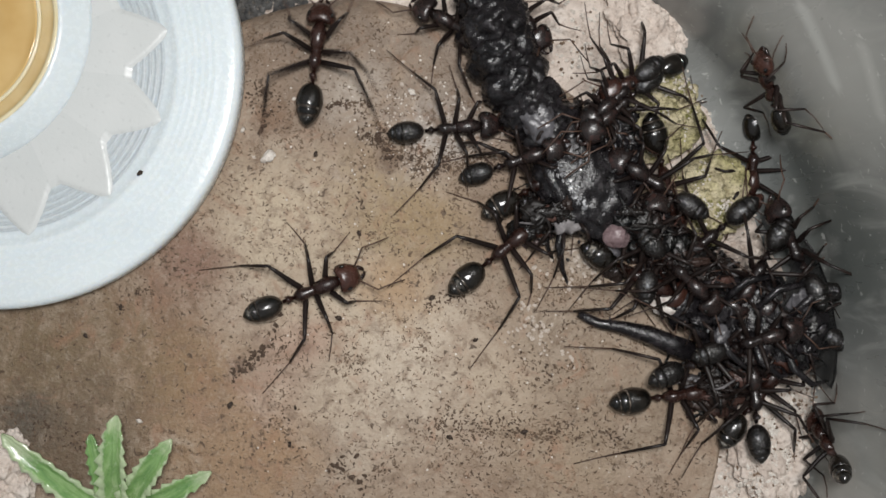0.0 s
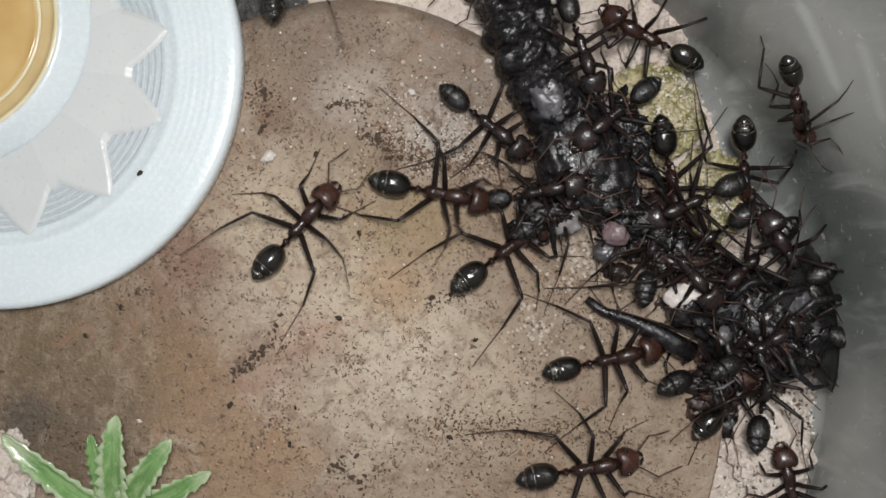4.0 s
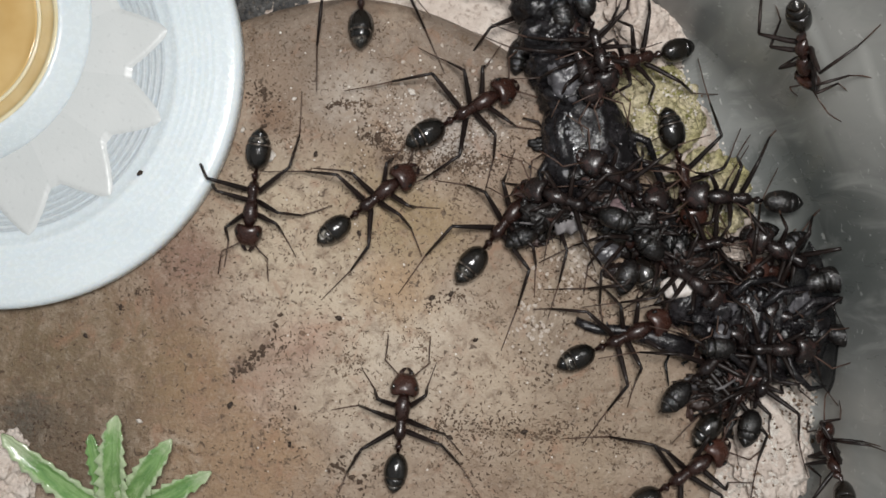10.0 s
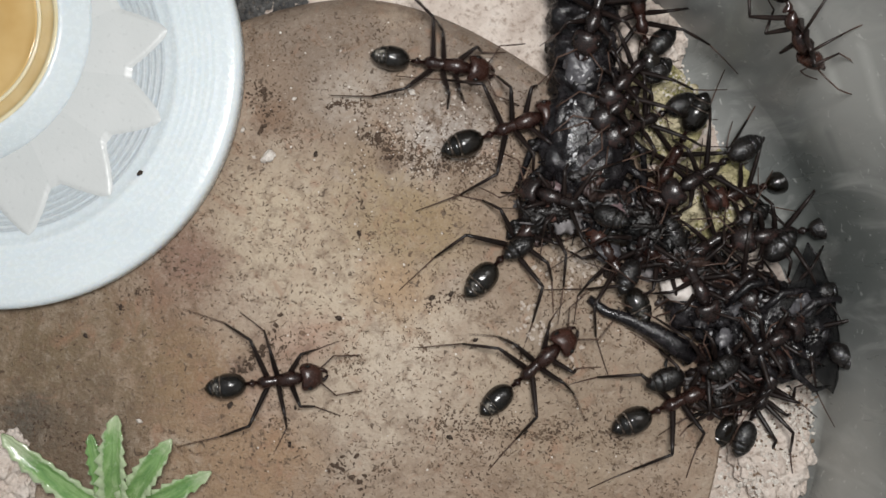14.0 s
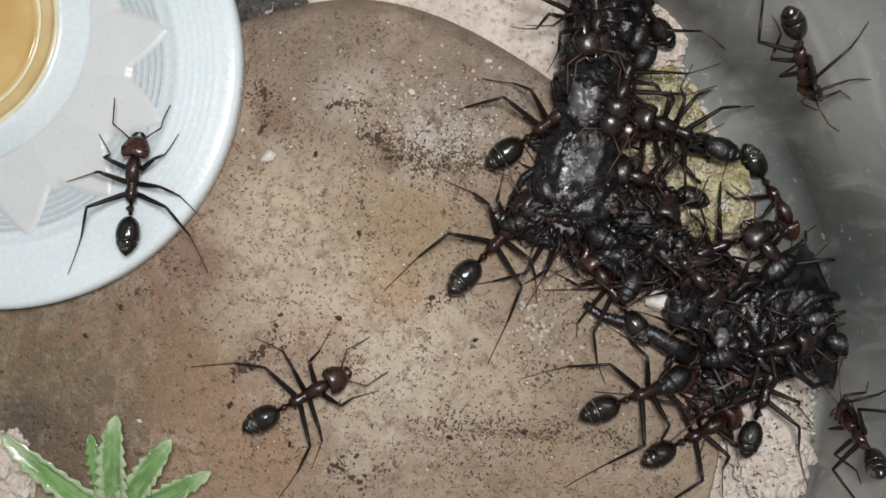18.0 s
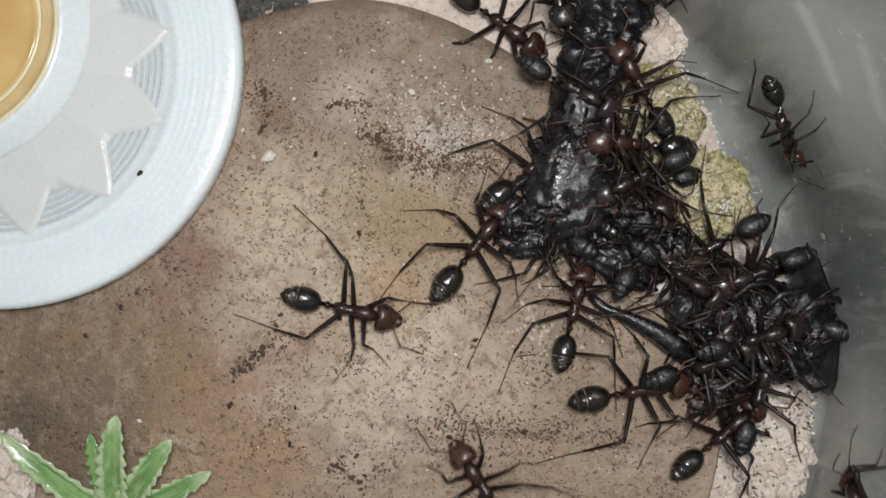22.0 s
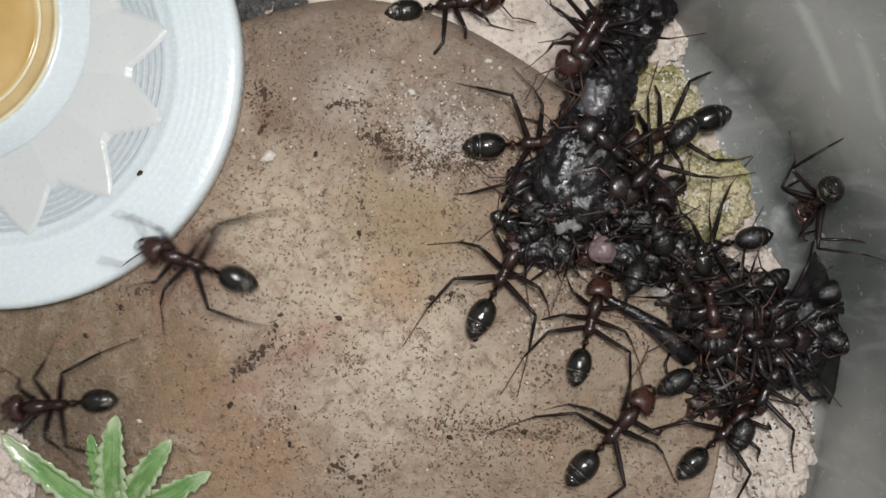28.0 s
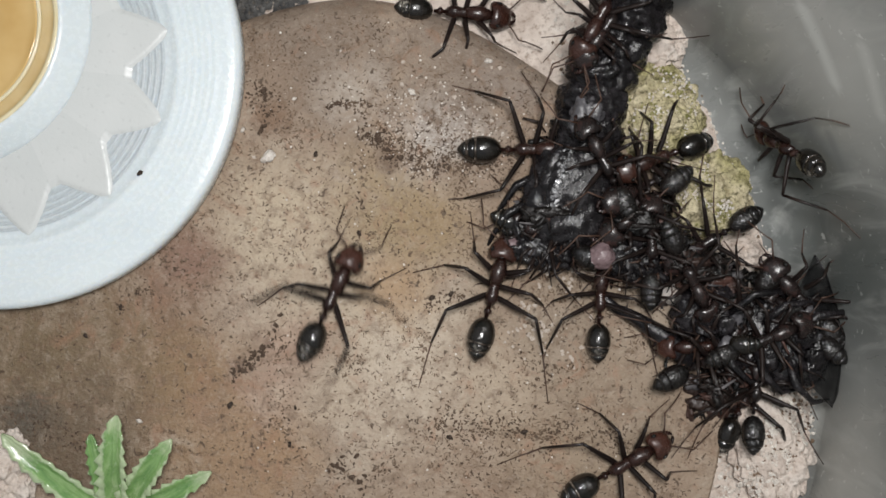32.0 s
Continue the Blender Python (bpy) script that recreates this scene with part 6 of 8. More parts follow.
    paths["runH"] = [
        (0, -14.58, 32.25, -1.2, -13.86, 34.48, 4.25), (9, -14.58, 31.4, -1.2, -14.28, 34.72, 2.25), (9.2, -14.58, 26.74, -1.2, -15, 32.67, -1.2),
        (9.4, -12.52, 12.81, 0.8, -13.31, 19.11, -1.2), (9.6, -13.48, 1.27, 1.15, -13.09, 7.43, 1.05), (9.8, -14.51, 1.68, 1.15, -13.91, 7.02, 1.05),
        (10, -14.1, 1.35, 1.15, -13.5, 6.53, 1.05), (10.2, -10.2, 0.04, 1.15, -12.88, 4.96, 1.1), (10.4, -10.82, -1.6, 1.15, -12.47, 3.73, 1.1),
        (10.6, -15.74, -7.34, 1.15, -14.1, -1.6, 1.15), (10.8, -14.51, -6.11, 1.15, -14.1, 0.04, 1.15), (11, -14.92, -10, 1.15, -15.53, -3.44, 1.15),
        (11.2, -15.74, -8.16, 1.15, -15.53, -2.42, 1.15), (11.4, -17.79, -8.57, 1.15, -12.87, -4.88, 1.15), (11.6, -18.61, -8.98, 1.15, -14.1, -6.11, 1.15),
        (11.8, -20.25, -10.2, 1.15, -16.15, -6.52, 1.15), (12, -22.11, -13.49, 1.1, -22.19, -7.55, 1.1), (12.1, -18.21, -13.49, 1.15, -22.31, -8.98, 1.15),
        (12.2, -15.58, -12.26, 1.15, -20.26, -10.83, 1.15), (12.3, -14.11, -12.06, 1.15, -19.85, -10.42, 1.15), (12.5, -12.1, -12.67, 1.15, -17.06, -12.06, 1.15),
        (12.6, -13.62, -5.7, 1.15, -16.9, -9.8, 1.15), (12.7, -10.62, -4.59, 1.15, -15.26, -9.31, 1.15), (12.8, -10.91, -5.29, 1.15, -15.58, -8.98, 1.15),
        (12.9, -11.44, -7.26, 1.15, -15.95, -9.8, 1.15), (13, -10.82, -8.16, 1.15, -15.94, -9.88, 1.15), (13.5, -11.11, -8.07, 1.15, -16.07, -9.75, 1.15),
        (13.8, -11.6, -8.07, 1.15, -16.23, -10.08, 1.15), (14, -10, -9.3, 1.15, -14.92, -9.88, 1.15), (14.2, -9.96, -8.16, 1.15, -14.92, -9.75, 1.15),
        (14.5, -9.3, -9.59, 1.15, -15.25, -9.59, 1.15), (15.5, -9.18, -8.16, 1.15, -14.92, -7.75, 1.15), (16.5, -17.21, -7.09, 1.15, -22.72, -7.42, 1.1),
        (16.8, -24.38, -6.53, 1.05, -21.88, -10.2, 1.15), (17, -28.11, -7.77, 0.95, -28.52, -12.5, 0.95), (17.2, -27.68, -8.17, 1, -29.78, -11.89, 0.9),
        (17.5, -23.05, -8.24, 1.1, -28.57, -9.95, 0.95), (17.8, -11.93, -11.07, 1.15, -17.75, -9.92, 1.15), (18, -7.54, -9.3, 1.15, -13.07, -12.34, 1.15),
        (18.5, -7.62, -9.1, 1.15, -12.46, -12.17, 1.15), (18.8, -6.97, -9.18, 1.15, -12.25, -11.97, 1.15), (19, -6.31, -8.89, 1.15, -11.76, -12.25, 1.15),
        (19.2, -6.15, -8.57, 1.15, -11.6, -11.39, 1.15), (19.5, -4.63, -6.43, 1.15, -9.1, -10.74, 1.15), (19.8, -3.81, -6.52, 1.15, -8.57, -10.25, 1.15),
        (20, -2.34, -8.41, 1.15, -8.61, -5.78, 1.15), (20.1, -0.33, -9.27, 1.15, -6.64, -6.27, 1.15), (20.2, 1.97, -10.42, 1.15, -3.81, -7.91, 1.15),
        (20.3, 4.63, -12.06, 1.15, -1.19, -8.74, 1.15), (20.4, 8.25, -19.25, 1.1, 4.31, -16.2, 1.15), (20.55, 9.58, -27.1, -1.2, 7.26, -21.41, 0.75),
        (20.9, 9.58, -33.88, -1.2, 7.46, -28.79, -1.2), (32, 9.58, -33.88, -1.2, 7.46, -28.79, -1.2),
    ]
    paths["runJ"] = [
        (0, -12.88, 29.71, -1.2, -12.47, 33.67, 1.1), (12.1, -12.04, 29.71, -1.2, -11.45, 33.09, 2.3), (12.4, -10.04, 12.39, 0.85, -11.93, 17.68, -0.55),
        (12.5, -13.31, 8.26, 1, -12.54, 14.07, 0.7), (12.6, -13.49, 4.55, 1.1, -13.32, 10.32, 0.95), (12.8, -11.23, -0.78, 1.15, -13.3, 5.79, 1.05),
        (12.9, -14.92, 0.86, 1.15, -12.47, 5.78, 1.1), (13, -19.22, -2.42, 1.15, -14.11, 2.83, 1.1), (13.2, -27.58, -9.48, 1.1, -23.05, -5.37, 1.15),
        (13.4, -32.18, -10.22, 1.1, -27.25, -6.94, 1.1), (13.6, -36.05, -10.68, 0.75, -30.86, -8.17, 1.1), (13.9, -47.24, -11.41, -1.2, -41.73, -10.14, -1.2),
        (32, -47.24, -11.41, -1.2, -41.73, -10.14, -1.2),
    ]
    paths["runK"] = [
        (0, -51.45, 2.59, -1.2, -57.38, 4.7, -1.2), (16.2, -46.29, 4.41, 3.2, -55.26, 5.98, -1.2), (16.5, -25.61, 4.41, 3.2, -28.47, 7.12, 7.4), (16.7, -22.03, 0.84, 3.2, -24.81, 5.61, 3.2),
        (16.8, -22.82, -1.27, 3.2, -20.7, -6.93, 1.15), (17, -23.02, 0.24, 3.2, -21.7, -5.78, 1.1), (17.2, -23.22, 3.06, 3.2, -21.53, -2.42, 1.1), (17.5, -21.23, 5.96, 3.2, -21.23, 0.04, 3.2),
        (17.8, -21.23, 7.79, 3.2, -22.43, 1.23, 3.2), (18, -21.55, 7.6, 3.2, -22.23, 0.84, 3.2), (18.5, -20.76, 8.71, 3.2, -22.19, 1.83, 3.2), (18.8, -17.26, 9.19, 3.2, -20.72, 4.41, 3.2),
        (19, -14.51, 13.15, 0.75, -18.77, 8.59, 3.2), (19.2, -15.59, 14.87, 3.2, -18.25, 9.58, 3.2), (19.4, -15.87, 18.73, 3.2, -16.66, 13.16, 3.2),
        (19.7, -16.7, 30.56, -1.2, -17.12, 25.05, -1.2), (32, -16.7, 30.56, -1.2, -17.12, 25.05, -1.2),
    ]
    paths["runL"] = [
        (0, -53.14, -0.81, -1.2, -59.08, -1.23, -1.2), (19.1, -50.6, -0.38, -1.2, -56.53, -1.23, -1.2), (19.3, -27.2, 4.02, 3.2, -32.77, 1.63, 3.2), (19.5, -21.23, 7.6, 3.2, -26.92, 4.02, 3.2),
        (19.7, -18.05, 13.96, 3.2, -20.04, 8.79, 3.2), (19.9, -18.05, 19.13, 3.2, -17.26, 14.75, 3.2), (20, -18.05, 19.52, 3.2, -16.54, 14.43, 3.2),
        (20.4, -19.24, 32.67, -1.2, -18.39, 27.17, -1.2), (32, -19.24, 32.67, -1.2, -18.39, 27.17, -1.2),
    ]
    paths["runM"] = [
        (0, 3.13, -32.52, 0.75, 3.22, -39.37, -1.2), (18.2, 2.72, -32.52, 0.75, 2.8, -38.95, -1.2), (18.5, 2.09, -10.61, 1.15, 2.3, -16.76, 1.15), (18.8, 0.16, -7.75, 1.15, 1.8, -13.57, 1.15),
        (19, -1.48, -8.65, 1.15, 2.5, -13.16, 1.15), (19.15, -0.16, -12.25, 1.15, -3.44, -8.57, 1.15), (19.3, 2.7, -15.12, 1.15, -1.8, -12.66, 1.15),
        (19.5, 3.53, -20.88, 1.1, 2.3, -15.53, 1.15), (20, 4.82, -34.86, 0.2, 3.53, -28.32, 0.95), (21.4, 4.37, -32.55, 0.7, 4.92, -38.52, -1.2), (21.7, 4.36, -27.09, 0.95, 4.79, -32.55, 0.7),
        (22, 2.01, -15.94, 1.15, 3.93, -18.81, 1.15), (22.3, 4.63, -12.05, 1.15, 5.62, -17.59, 1.1), (22.6, 1.89, -15.12, 1.15, 5.17, -18, 1.1), (22.8, 6.6, -16.36, 1.1, 7.63, -21.3, 1.05),
        (23.2, 8.14, -32.76, 0.25, 8.31, -38.95, -1.2), (32, 8.14, -32.76, 0.25, 8.31, -38.95, -1.2),
    ]
    paths["runN"] = [
        (0, -5.95, -36.72, 0.6, -7.8, -41.91, -1.2), (11.6, -5.95, -36.72, 0.6, -7.8, -41.91, -1.2), (11.9, -8.83, -20.17, 0.75, -6.11, -25.83, -1.2),
        (12, -8.57, -15.34, 1.15, -5.94, -20.38, 0.75), (12.1, -7.59, -20.17, 0.75, -4.83, -25.83, -1.2), (12.4, -5.95, -36.72, 0.6, -7.8, -41.91, -1.2),
        (19.2, -5.51, -32.45, 0.9, -6.03, -38.48, -0.35), (19.5, -4.7, -20.79, 0.75, -6.11, -26.25, -1.2), (19.7, -3.44, -16.77, 1.15, -5.53, -21, 0.75),
        (19.85, -2.01, -16.16, 1.15, -5.09, -19.25, 1.1), (20, -2.01, -16.77, 1.15, -3.88, -21.41, 0.75), (20.1, -1.35, -13.9, 1.15, -0.98, -19.45, 1.1),
        (20.2, -2.01, -13.41, 1.15, -1.89, -18.84, 1.1), (20.3, -2.09, -14.11, 1.15, -1.6, -19.45, 1.1), (20.4, -3.65, -13.9, 1.15, -2.42, -19.04, 1.1),
        (20.5, -6.64, -13.49, 1.15, -3.24, -18.22, 1.1), (20.6, -8.37, -9.68, 1.15, -5.58, -15.21, 1.15), (20.7, -11.03, -4.27, 1.15, -8.37, -10.42, 1.15),
        (20.8, -14.11, 0.86, 1.15, -11.11, -5.29, 1.15), (21, -9.1, 4.68, 1.1, -12.05, -0.86, 1.15), (21.3, -6.97, 0.2, 1.15, -13.48, 0.2, 1.15),
        (21.6, -7.62, -3.77, 1.15, -12.58, -0.98, 1.15), (22, -3.93, -5.08, 1.15, -10.08, -3.65, 1.15), (22.3, -2.66, -3.77, 1.15, -8.61, -4.59, 1.15),
        (22.6, -2.34, -6.27, 1.15, -8.2, -5.12, 1.15), (22.8, -6.64, -2.95, 1.15, -11.6, -5.12, 1.15), (23, -11.85, 3.53, 1.1, -11.8, -2.83, 1.15),
        (23.3, -12.13, 9.49, 0.95, -11.76, 3.11, 1.15), (23.5, -11.38, 12.37, 0.7538, -12.16, 6.2, 1.022), (23.6, -12.52, 15.83, 0.6044, -12.73, 9.97, 0.8582),
        (23.7, -11.94, 18.21, -0.6, -13.2, 12.37, 0.7538), (23.8, -9, 19.6, -0.6, -11.44, 14.62, 0.6566), (23.9, -8.22, 20.16, -1.1, -10.9, 14.66, 0.6548),
        (24, -9.99, 20.37, -1.1, -11.07, 14.12, 0.6782), (24.1, -11.69, 20.28, -1.1, -11.6, 13.95, 0.6854), (24.2, -12.87, 20.16, -1.1, -11.6, 13.87, 0.689),
        (24.3, -13.33, 18.46, -0.6, -10.48, 12.71, 0.7394), (24.4, -13.24, 17.63, 0.527, -9.73, 12.42, 0.752), (24.5, -12.58, 17.08, 0.5504, -8.83, 12.42, 0.752),
        (24.6, -12.49, 16.17, 0.59, -7.67, 11.38, 0.797), (24.7, -12.72, 13.83, 0.6908, -7.59, 11.5, 0.7916), (24.8, -12.49, 11.25, 0.8024, -7.21, 11.5, 0.7916),
        (24.9, -11.02, 8.06, 0.941, -7.79, 11.58, 0.788), (25, -13.4, 7.19, 0.9788, -9.63, 9.14, 0.8942), (25.1, -12.06, 3.32, 1.1, -10.42, 8.25, 1.05),
        (25.2, -9.63, 1.84, 1.15, -9.65, 7.47, 1.05), (25.5, -12.09, -1.15, 1.15, -9.96, 2.91, 1.15), (26.3, -14.51, -12.25, 1.15, -13.69, -6.52, 1.15),
        (26.9, -10.82, -17.99, 1.15, -14.92, -13.89, 1.15), (27.3, -4.26, -17.58, 1.15, -9.18, -18.81, 1.15), (27.5, -6.72, -13.07, 1.15, -2.21, -15.33, 1.15),
        (27.7, -10.82, -8.16, 1.15, -7.29, -12.66, 1.15), (27.8, -12.75, -1.6, 1.15, -11.43, -7.09, 1.15), (28, -20.64, 0.04, 3.2, -15.12, -2.09, 1.15),
        (28.1, -23.62, -1.55, 3.2, -19.44, 0.86, 1.1), (28.2, -26.04, -4.27, 1, -20.47, -1.8, 1.1), (28.5, -28.11, -8.59, 0.95, -24.38, -6.12, 1.05),
        (28.8, -31.47, -9.02, 0.8, -26.86, -7.56, 1), (29, -35.14, -7.45, 0.05, -30.62, -6.54, 0.85), (29.4, -50.6, -6.74, -1.2, -45.52, -6.74, -1.2),
        (32, -50.6, -6.74, -1.2, -45.52, -6.74, -1.2),
    ]
    paths["runP"] = [
        (0, -27.6, 30.66, 3.2, -29.41, 38.18, -1.2), (16.2, -28.79, 28.27, 3.2, -27.6, 33.04, 3.2), (16.7, -26.61, 15.32, 7.4, -27.24, 19.98, 6.8), (17, -28.1, 10.85, 7.4, -27.35, 15.69, 7.4),
        (17.2, -31.45, 10.47, 7.4, -27.73, 13.08, 7.4), (17.6, -49.07, 11.17, 3.2, -44.3, 13.16, 3.2), (23.5, -44.3, 23.5, 3.2, -48.27, 25.49, 3.2),
        (23.8, -29.58, 26.28, 3.2, -33.56, 29.07, 3.2), (24, -24.93, 15.5, 7.4, -27.73, 18.67, 7.4), (24.2, -26.98, 7.49, 7.4, -26.98, 12.71, 7.4), (24.3, -26.01, 4.41, 3.2, -26.61, 8.61, 7.4),
        (24.4, -24.42, 0.84, 3.2, -27.2, 5.61, 3.2), (24.6, -20.53, -4.26, 1.15, -23.14, 1.43, 3.2), (24.7, -23.54, -6.11, 1.1, -22.03, -0.36, 3.2), (24.8, -26.9, -6.53, 1, -24.1, -1.35, 3.2),
        (25, -30.38, -5.33, 3.2, -26.01, -3.34, 3.2), (25.5, -31.97, -4.73, 3.2, -27, -2.7, 3.2), (26, -48.06, -5.04, -1.2, -39.92, -4.73, 3.2), (26.6, -29.78, -8.19, 0.9, -33.96, -6.32, 3.2),
        (27.1, -23.95, -8.57, 1.1, -29.37, -8.6, 0.9), (27.3, -24.79, -6.12, 1.05, -22.72, -10.62, 1.1), (27.5, -27.35, -7.76, 1, -21.56, -9.59, 1.15),
        (27.8, -27.89, -10.23, 1, -22.11, -10.21, 1.1), (28, -30.62, -11.57, 0.85, -26.02, -11.12, 1.05), (28.5, -48.06, -12.67, -1.2, -42.13, -12.25, -1.2),
        (32, -48.06, -12.67, -1.2, -42.13, -12.25, -1.2),
    ]
    paths["runQ"] = [
        (0, -6.95, 29.28, -1.2, -6.91, 30.47, 6.9), (23, -6.95, 26.74, -1.2, -7.33, 30.7, 3.1), (23.3, -5.51, 11.15, 0.9, -6.7, 16.58, 0.55), (23.5, -1.32, 8.35, 0.9284, -4.91, 13.66, 0.698),
        (23.6, -6.25, 7.11, 0.9824, -4.78, 12, 0.77), (23.7, -10.61, 1.68, 1.15, -7.55, 6.19, 1.1), (23.85, -15.74, 0.04, 1.15, -10, 1.68, 1.15),
        (24, -21.43, -0.56, 3.2, -15.33, -0.57, 1.15), (24.1, -20.66, -6.52, 1.15, -16.15, -2.42, 1.15), (24.2, -17.38, -12.05, 1.15, -16.89, -6.11, 1.15),
        (24.4, -15.41, -15.94, 1.15, -15.41, -10.41, 1.15), (24.8, -14.93, -22.93, 1.1, -15.33, -17.17, 1.15), (25.3, -14.58, -39.79, -1.2, -14.58, -32.91, 0.8),
        (32, -14.58, -39.79, -1.2, -14.58, -32.91, 0.8),
    ]
    paths["runR"] = [
        (0, 17.04, -1.19, 1.2, 13.75, 0.65, 1.25), (20, 17.02, -1.39, 1.25, 13.75, 0.45, 1.25), (23.9, 16.62, -1.39, 1.25, 13.74, 0.04, 1.3), (24.3, 12.93, -1.19, 1.25, 12.17, -4.89, 0.95),
        (24.6, 7.22, -6.52, 1.1, 11.34, -3.24, 1), (24.8, 0.25, -11.43, 1.15, 3.93, -8.16, 1.15), (25, -3.11, -18.4, 1.15, -3.57, -13.57, 1.15), (25.3, -3.87, -33.3, 0.85, -3.45, -27.87, 1.05),
        (28.3, -7.16, -32.86, 0.9, -6.86, -38.46, -0.3), (28.7, -6.48, -16.68, 1.15, -7.54, -22.09, 1.15), (29, -7.62, -16.84, 1.15, -7.95, -22.5, 1.15),
        (29.3, -10.84, -28.28, 1.05, -7.56, -31.61, 0.95), (29.5, -12.46, -15.94, 1.15, -15.74, -19.63, 1.15), (29.7, -6.31, -14.06, 1.15, -12.46, -14.06, 1.15),
        (29.9, -4.8, -11.56, 1.15, -11.02, -13.73, 1.15), (30, -3.85, -7.95, 1.15, -9.67, -11.93, 1.15), (30.2, -2.66, -4.43, 1.15, -8.11, -7.75, 1.15),
        (30.4, -1.68, -2.01, 1.15, -6.07, -5.78, 1.15), (30.6, -1.19, -0.37, 1.15, -5.45, -4.43, 1.15), (30.8, -1.68, -2.95, 1.15, -7.54, -3.77, 1.15),
        (31, 0.04, -3.11, 1.15, -7.21, -4.26, 1.15), (31.2, -0.25, -10.33, 1.15, -5.66, -6.93, 1.15), (31.4, 2.54, -15.7, 1.15, -2.83, -13.57, 1.15),
        (31.6, 8.04, -20.07, 1.05, 3.11, -16.76, 1.15), (32, 11.61, -31.52, -0.7, 5.6, -29.18, 0.85),
    ]
    paths["runS"] = [
        (0, -14.99, -32.91, 0.8, -17.12, -39.37, -1.2), (31.1, -14.98, -32.48, 0.85, -17.12, -39.37, -1.2), (31.4, -14.1, -14.71, 1.15, -15.74, -19.63, 1.15),
        (31.6, -2.91, -7.01, 1.15, -7.46, -11.07, 1.15), (31.8, -6.31, -6.11, 1.15, -8.28, -11.39, 1.15), (32, -6.52, -0.37, 1.15, -9.59, -6.72, 1.15),
    ]
    paths["edgeE"] = [
        (0, 17.22, -3.64, 1.3, 11.5, -0.57, 1.25), (1, 14.16, -2.01, 1.25, 9.28, -3.24, 1.05), (2, 18.65, -5.19, 1.3, 12.99, -4.48, 0.95), (2.5, 17.06, -5.7, 1.1, 10.51, -6.53, 1.05),
        (3, 15.07, -7.37, 0.85, 8.65, -8.78, 1.1), (5.5, 17.09, -6.53, 1, 11.34, -7.76, 1), (6, 17.65, -5.49, 1.2, 12.58, -6.74, 0.95), (7, 17.69, -6.32, 1.05, 12.58, -7.36, 0.95),
        (8, 18.2, -7.8, 0.65, 12.36, -7.97, 1), (9, 16.25, -5.7, 1.05, 11.75, -8.38, 1), (10, 15.64, -5.29, 1.05, 10.1, -7.76, 1.05), (11, 15.01, -4.47, 1.1, 9.07, -5.29, 1.05),
        (11.5, 12.58, -7.36, 0.95, 7.63, -4.88, 1.1), (12, 6.6, -9.59, 1.15, 7.51, -4.06, 1.1), (12.2, 5.61, -11.89, 1.15, 4.63, -5.7, 1.15), (12.4, 7.1, -11.89, 1.1, 3.81, -6.6, 1.15),
        (12.6, 6.6, -10.74, 1.15, 2.7, -6.93, 1.15), (12.8, 8.61, -6.11, 1.1, 3.65, -8.16, 1.15), (13, 9.36, -4.47, 1.05, 3.61, -6.52, 1.15), (13.5, 10.01, -7.59, 1.05, 4.22, -8.77, 1.15),
        (13.8, 7.46, -6.77, 1.1, 4.63, -12.05, 1.15), (14, 9.07, -6.44, 1.05, 3.93, -10.94, 1.15), (14.5, 9.27, -12.26, 1.1, 3.48, -14.06, 1.15), (15.3, 5.99, -17.18, 1.1, 4.75, -11.43, 1.15),
        (16, 4.79, -32.98, 0.65, 5.59, -27.09, 0.95), (16.4, 4.92, -37.68, -1.2, 5.19, -30.85, 0.8), (32, 4.92, -39.79, -1.2, 5.2, -32.98, 0.65),
    ]
    paths["edgeH"] = [
        (0, 12.1, 3.31, 1.35, 15, 0.86, 1.15), (10, 12.51, 2.49, 1.3, 14.15, -0.78, 1.3), (17, 11.32, -1.6, 1.1, 12.99, -4.07, 0.95), (19, 11.33, -2.01, 1.05, 13.82, -5.31, 0.9),
        (20, 11.13, -2.83, 1, 13.61, -5.8, 0.9), (21, 11.66, -2.22, 1.05, 11.42, -6.61, 1), (22, 10.1, -2.01, 1, 8.94, -6.93, 1.1), (23, 10.31, -2.42, 1, 9.06, -7.34, 1.1),
        (24, 12.34, -2.01, 1.15, 11.42, -6.33, 1), (25, 12.74, -2.01, 1.2, 12.37, -6.82, 0.95), (27.5, 11.34, -3.24, 1, 10.1, -7.35, 1.05), (28, 11.43, -2.84, 0.95, 10.01, -8.17, 1.05),
        (29, 11.26, -2.84, 0.95, 10.59, -7.22, 1.05), (30, 10.23, -2.83, 1, 10.84, -7.84, 1.05), (31, 12.05, -2.01, 1.15, 10.71, -6.2, 1.05), (32, 11.51, -1.19, 1.2, 11.34, -6.12, 1),
    ]
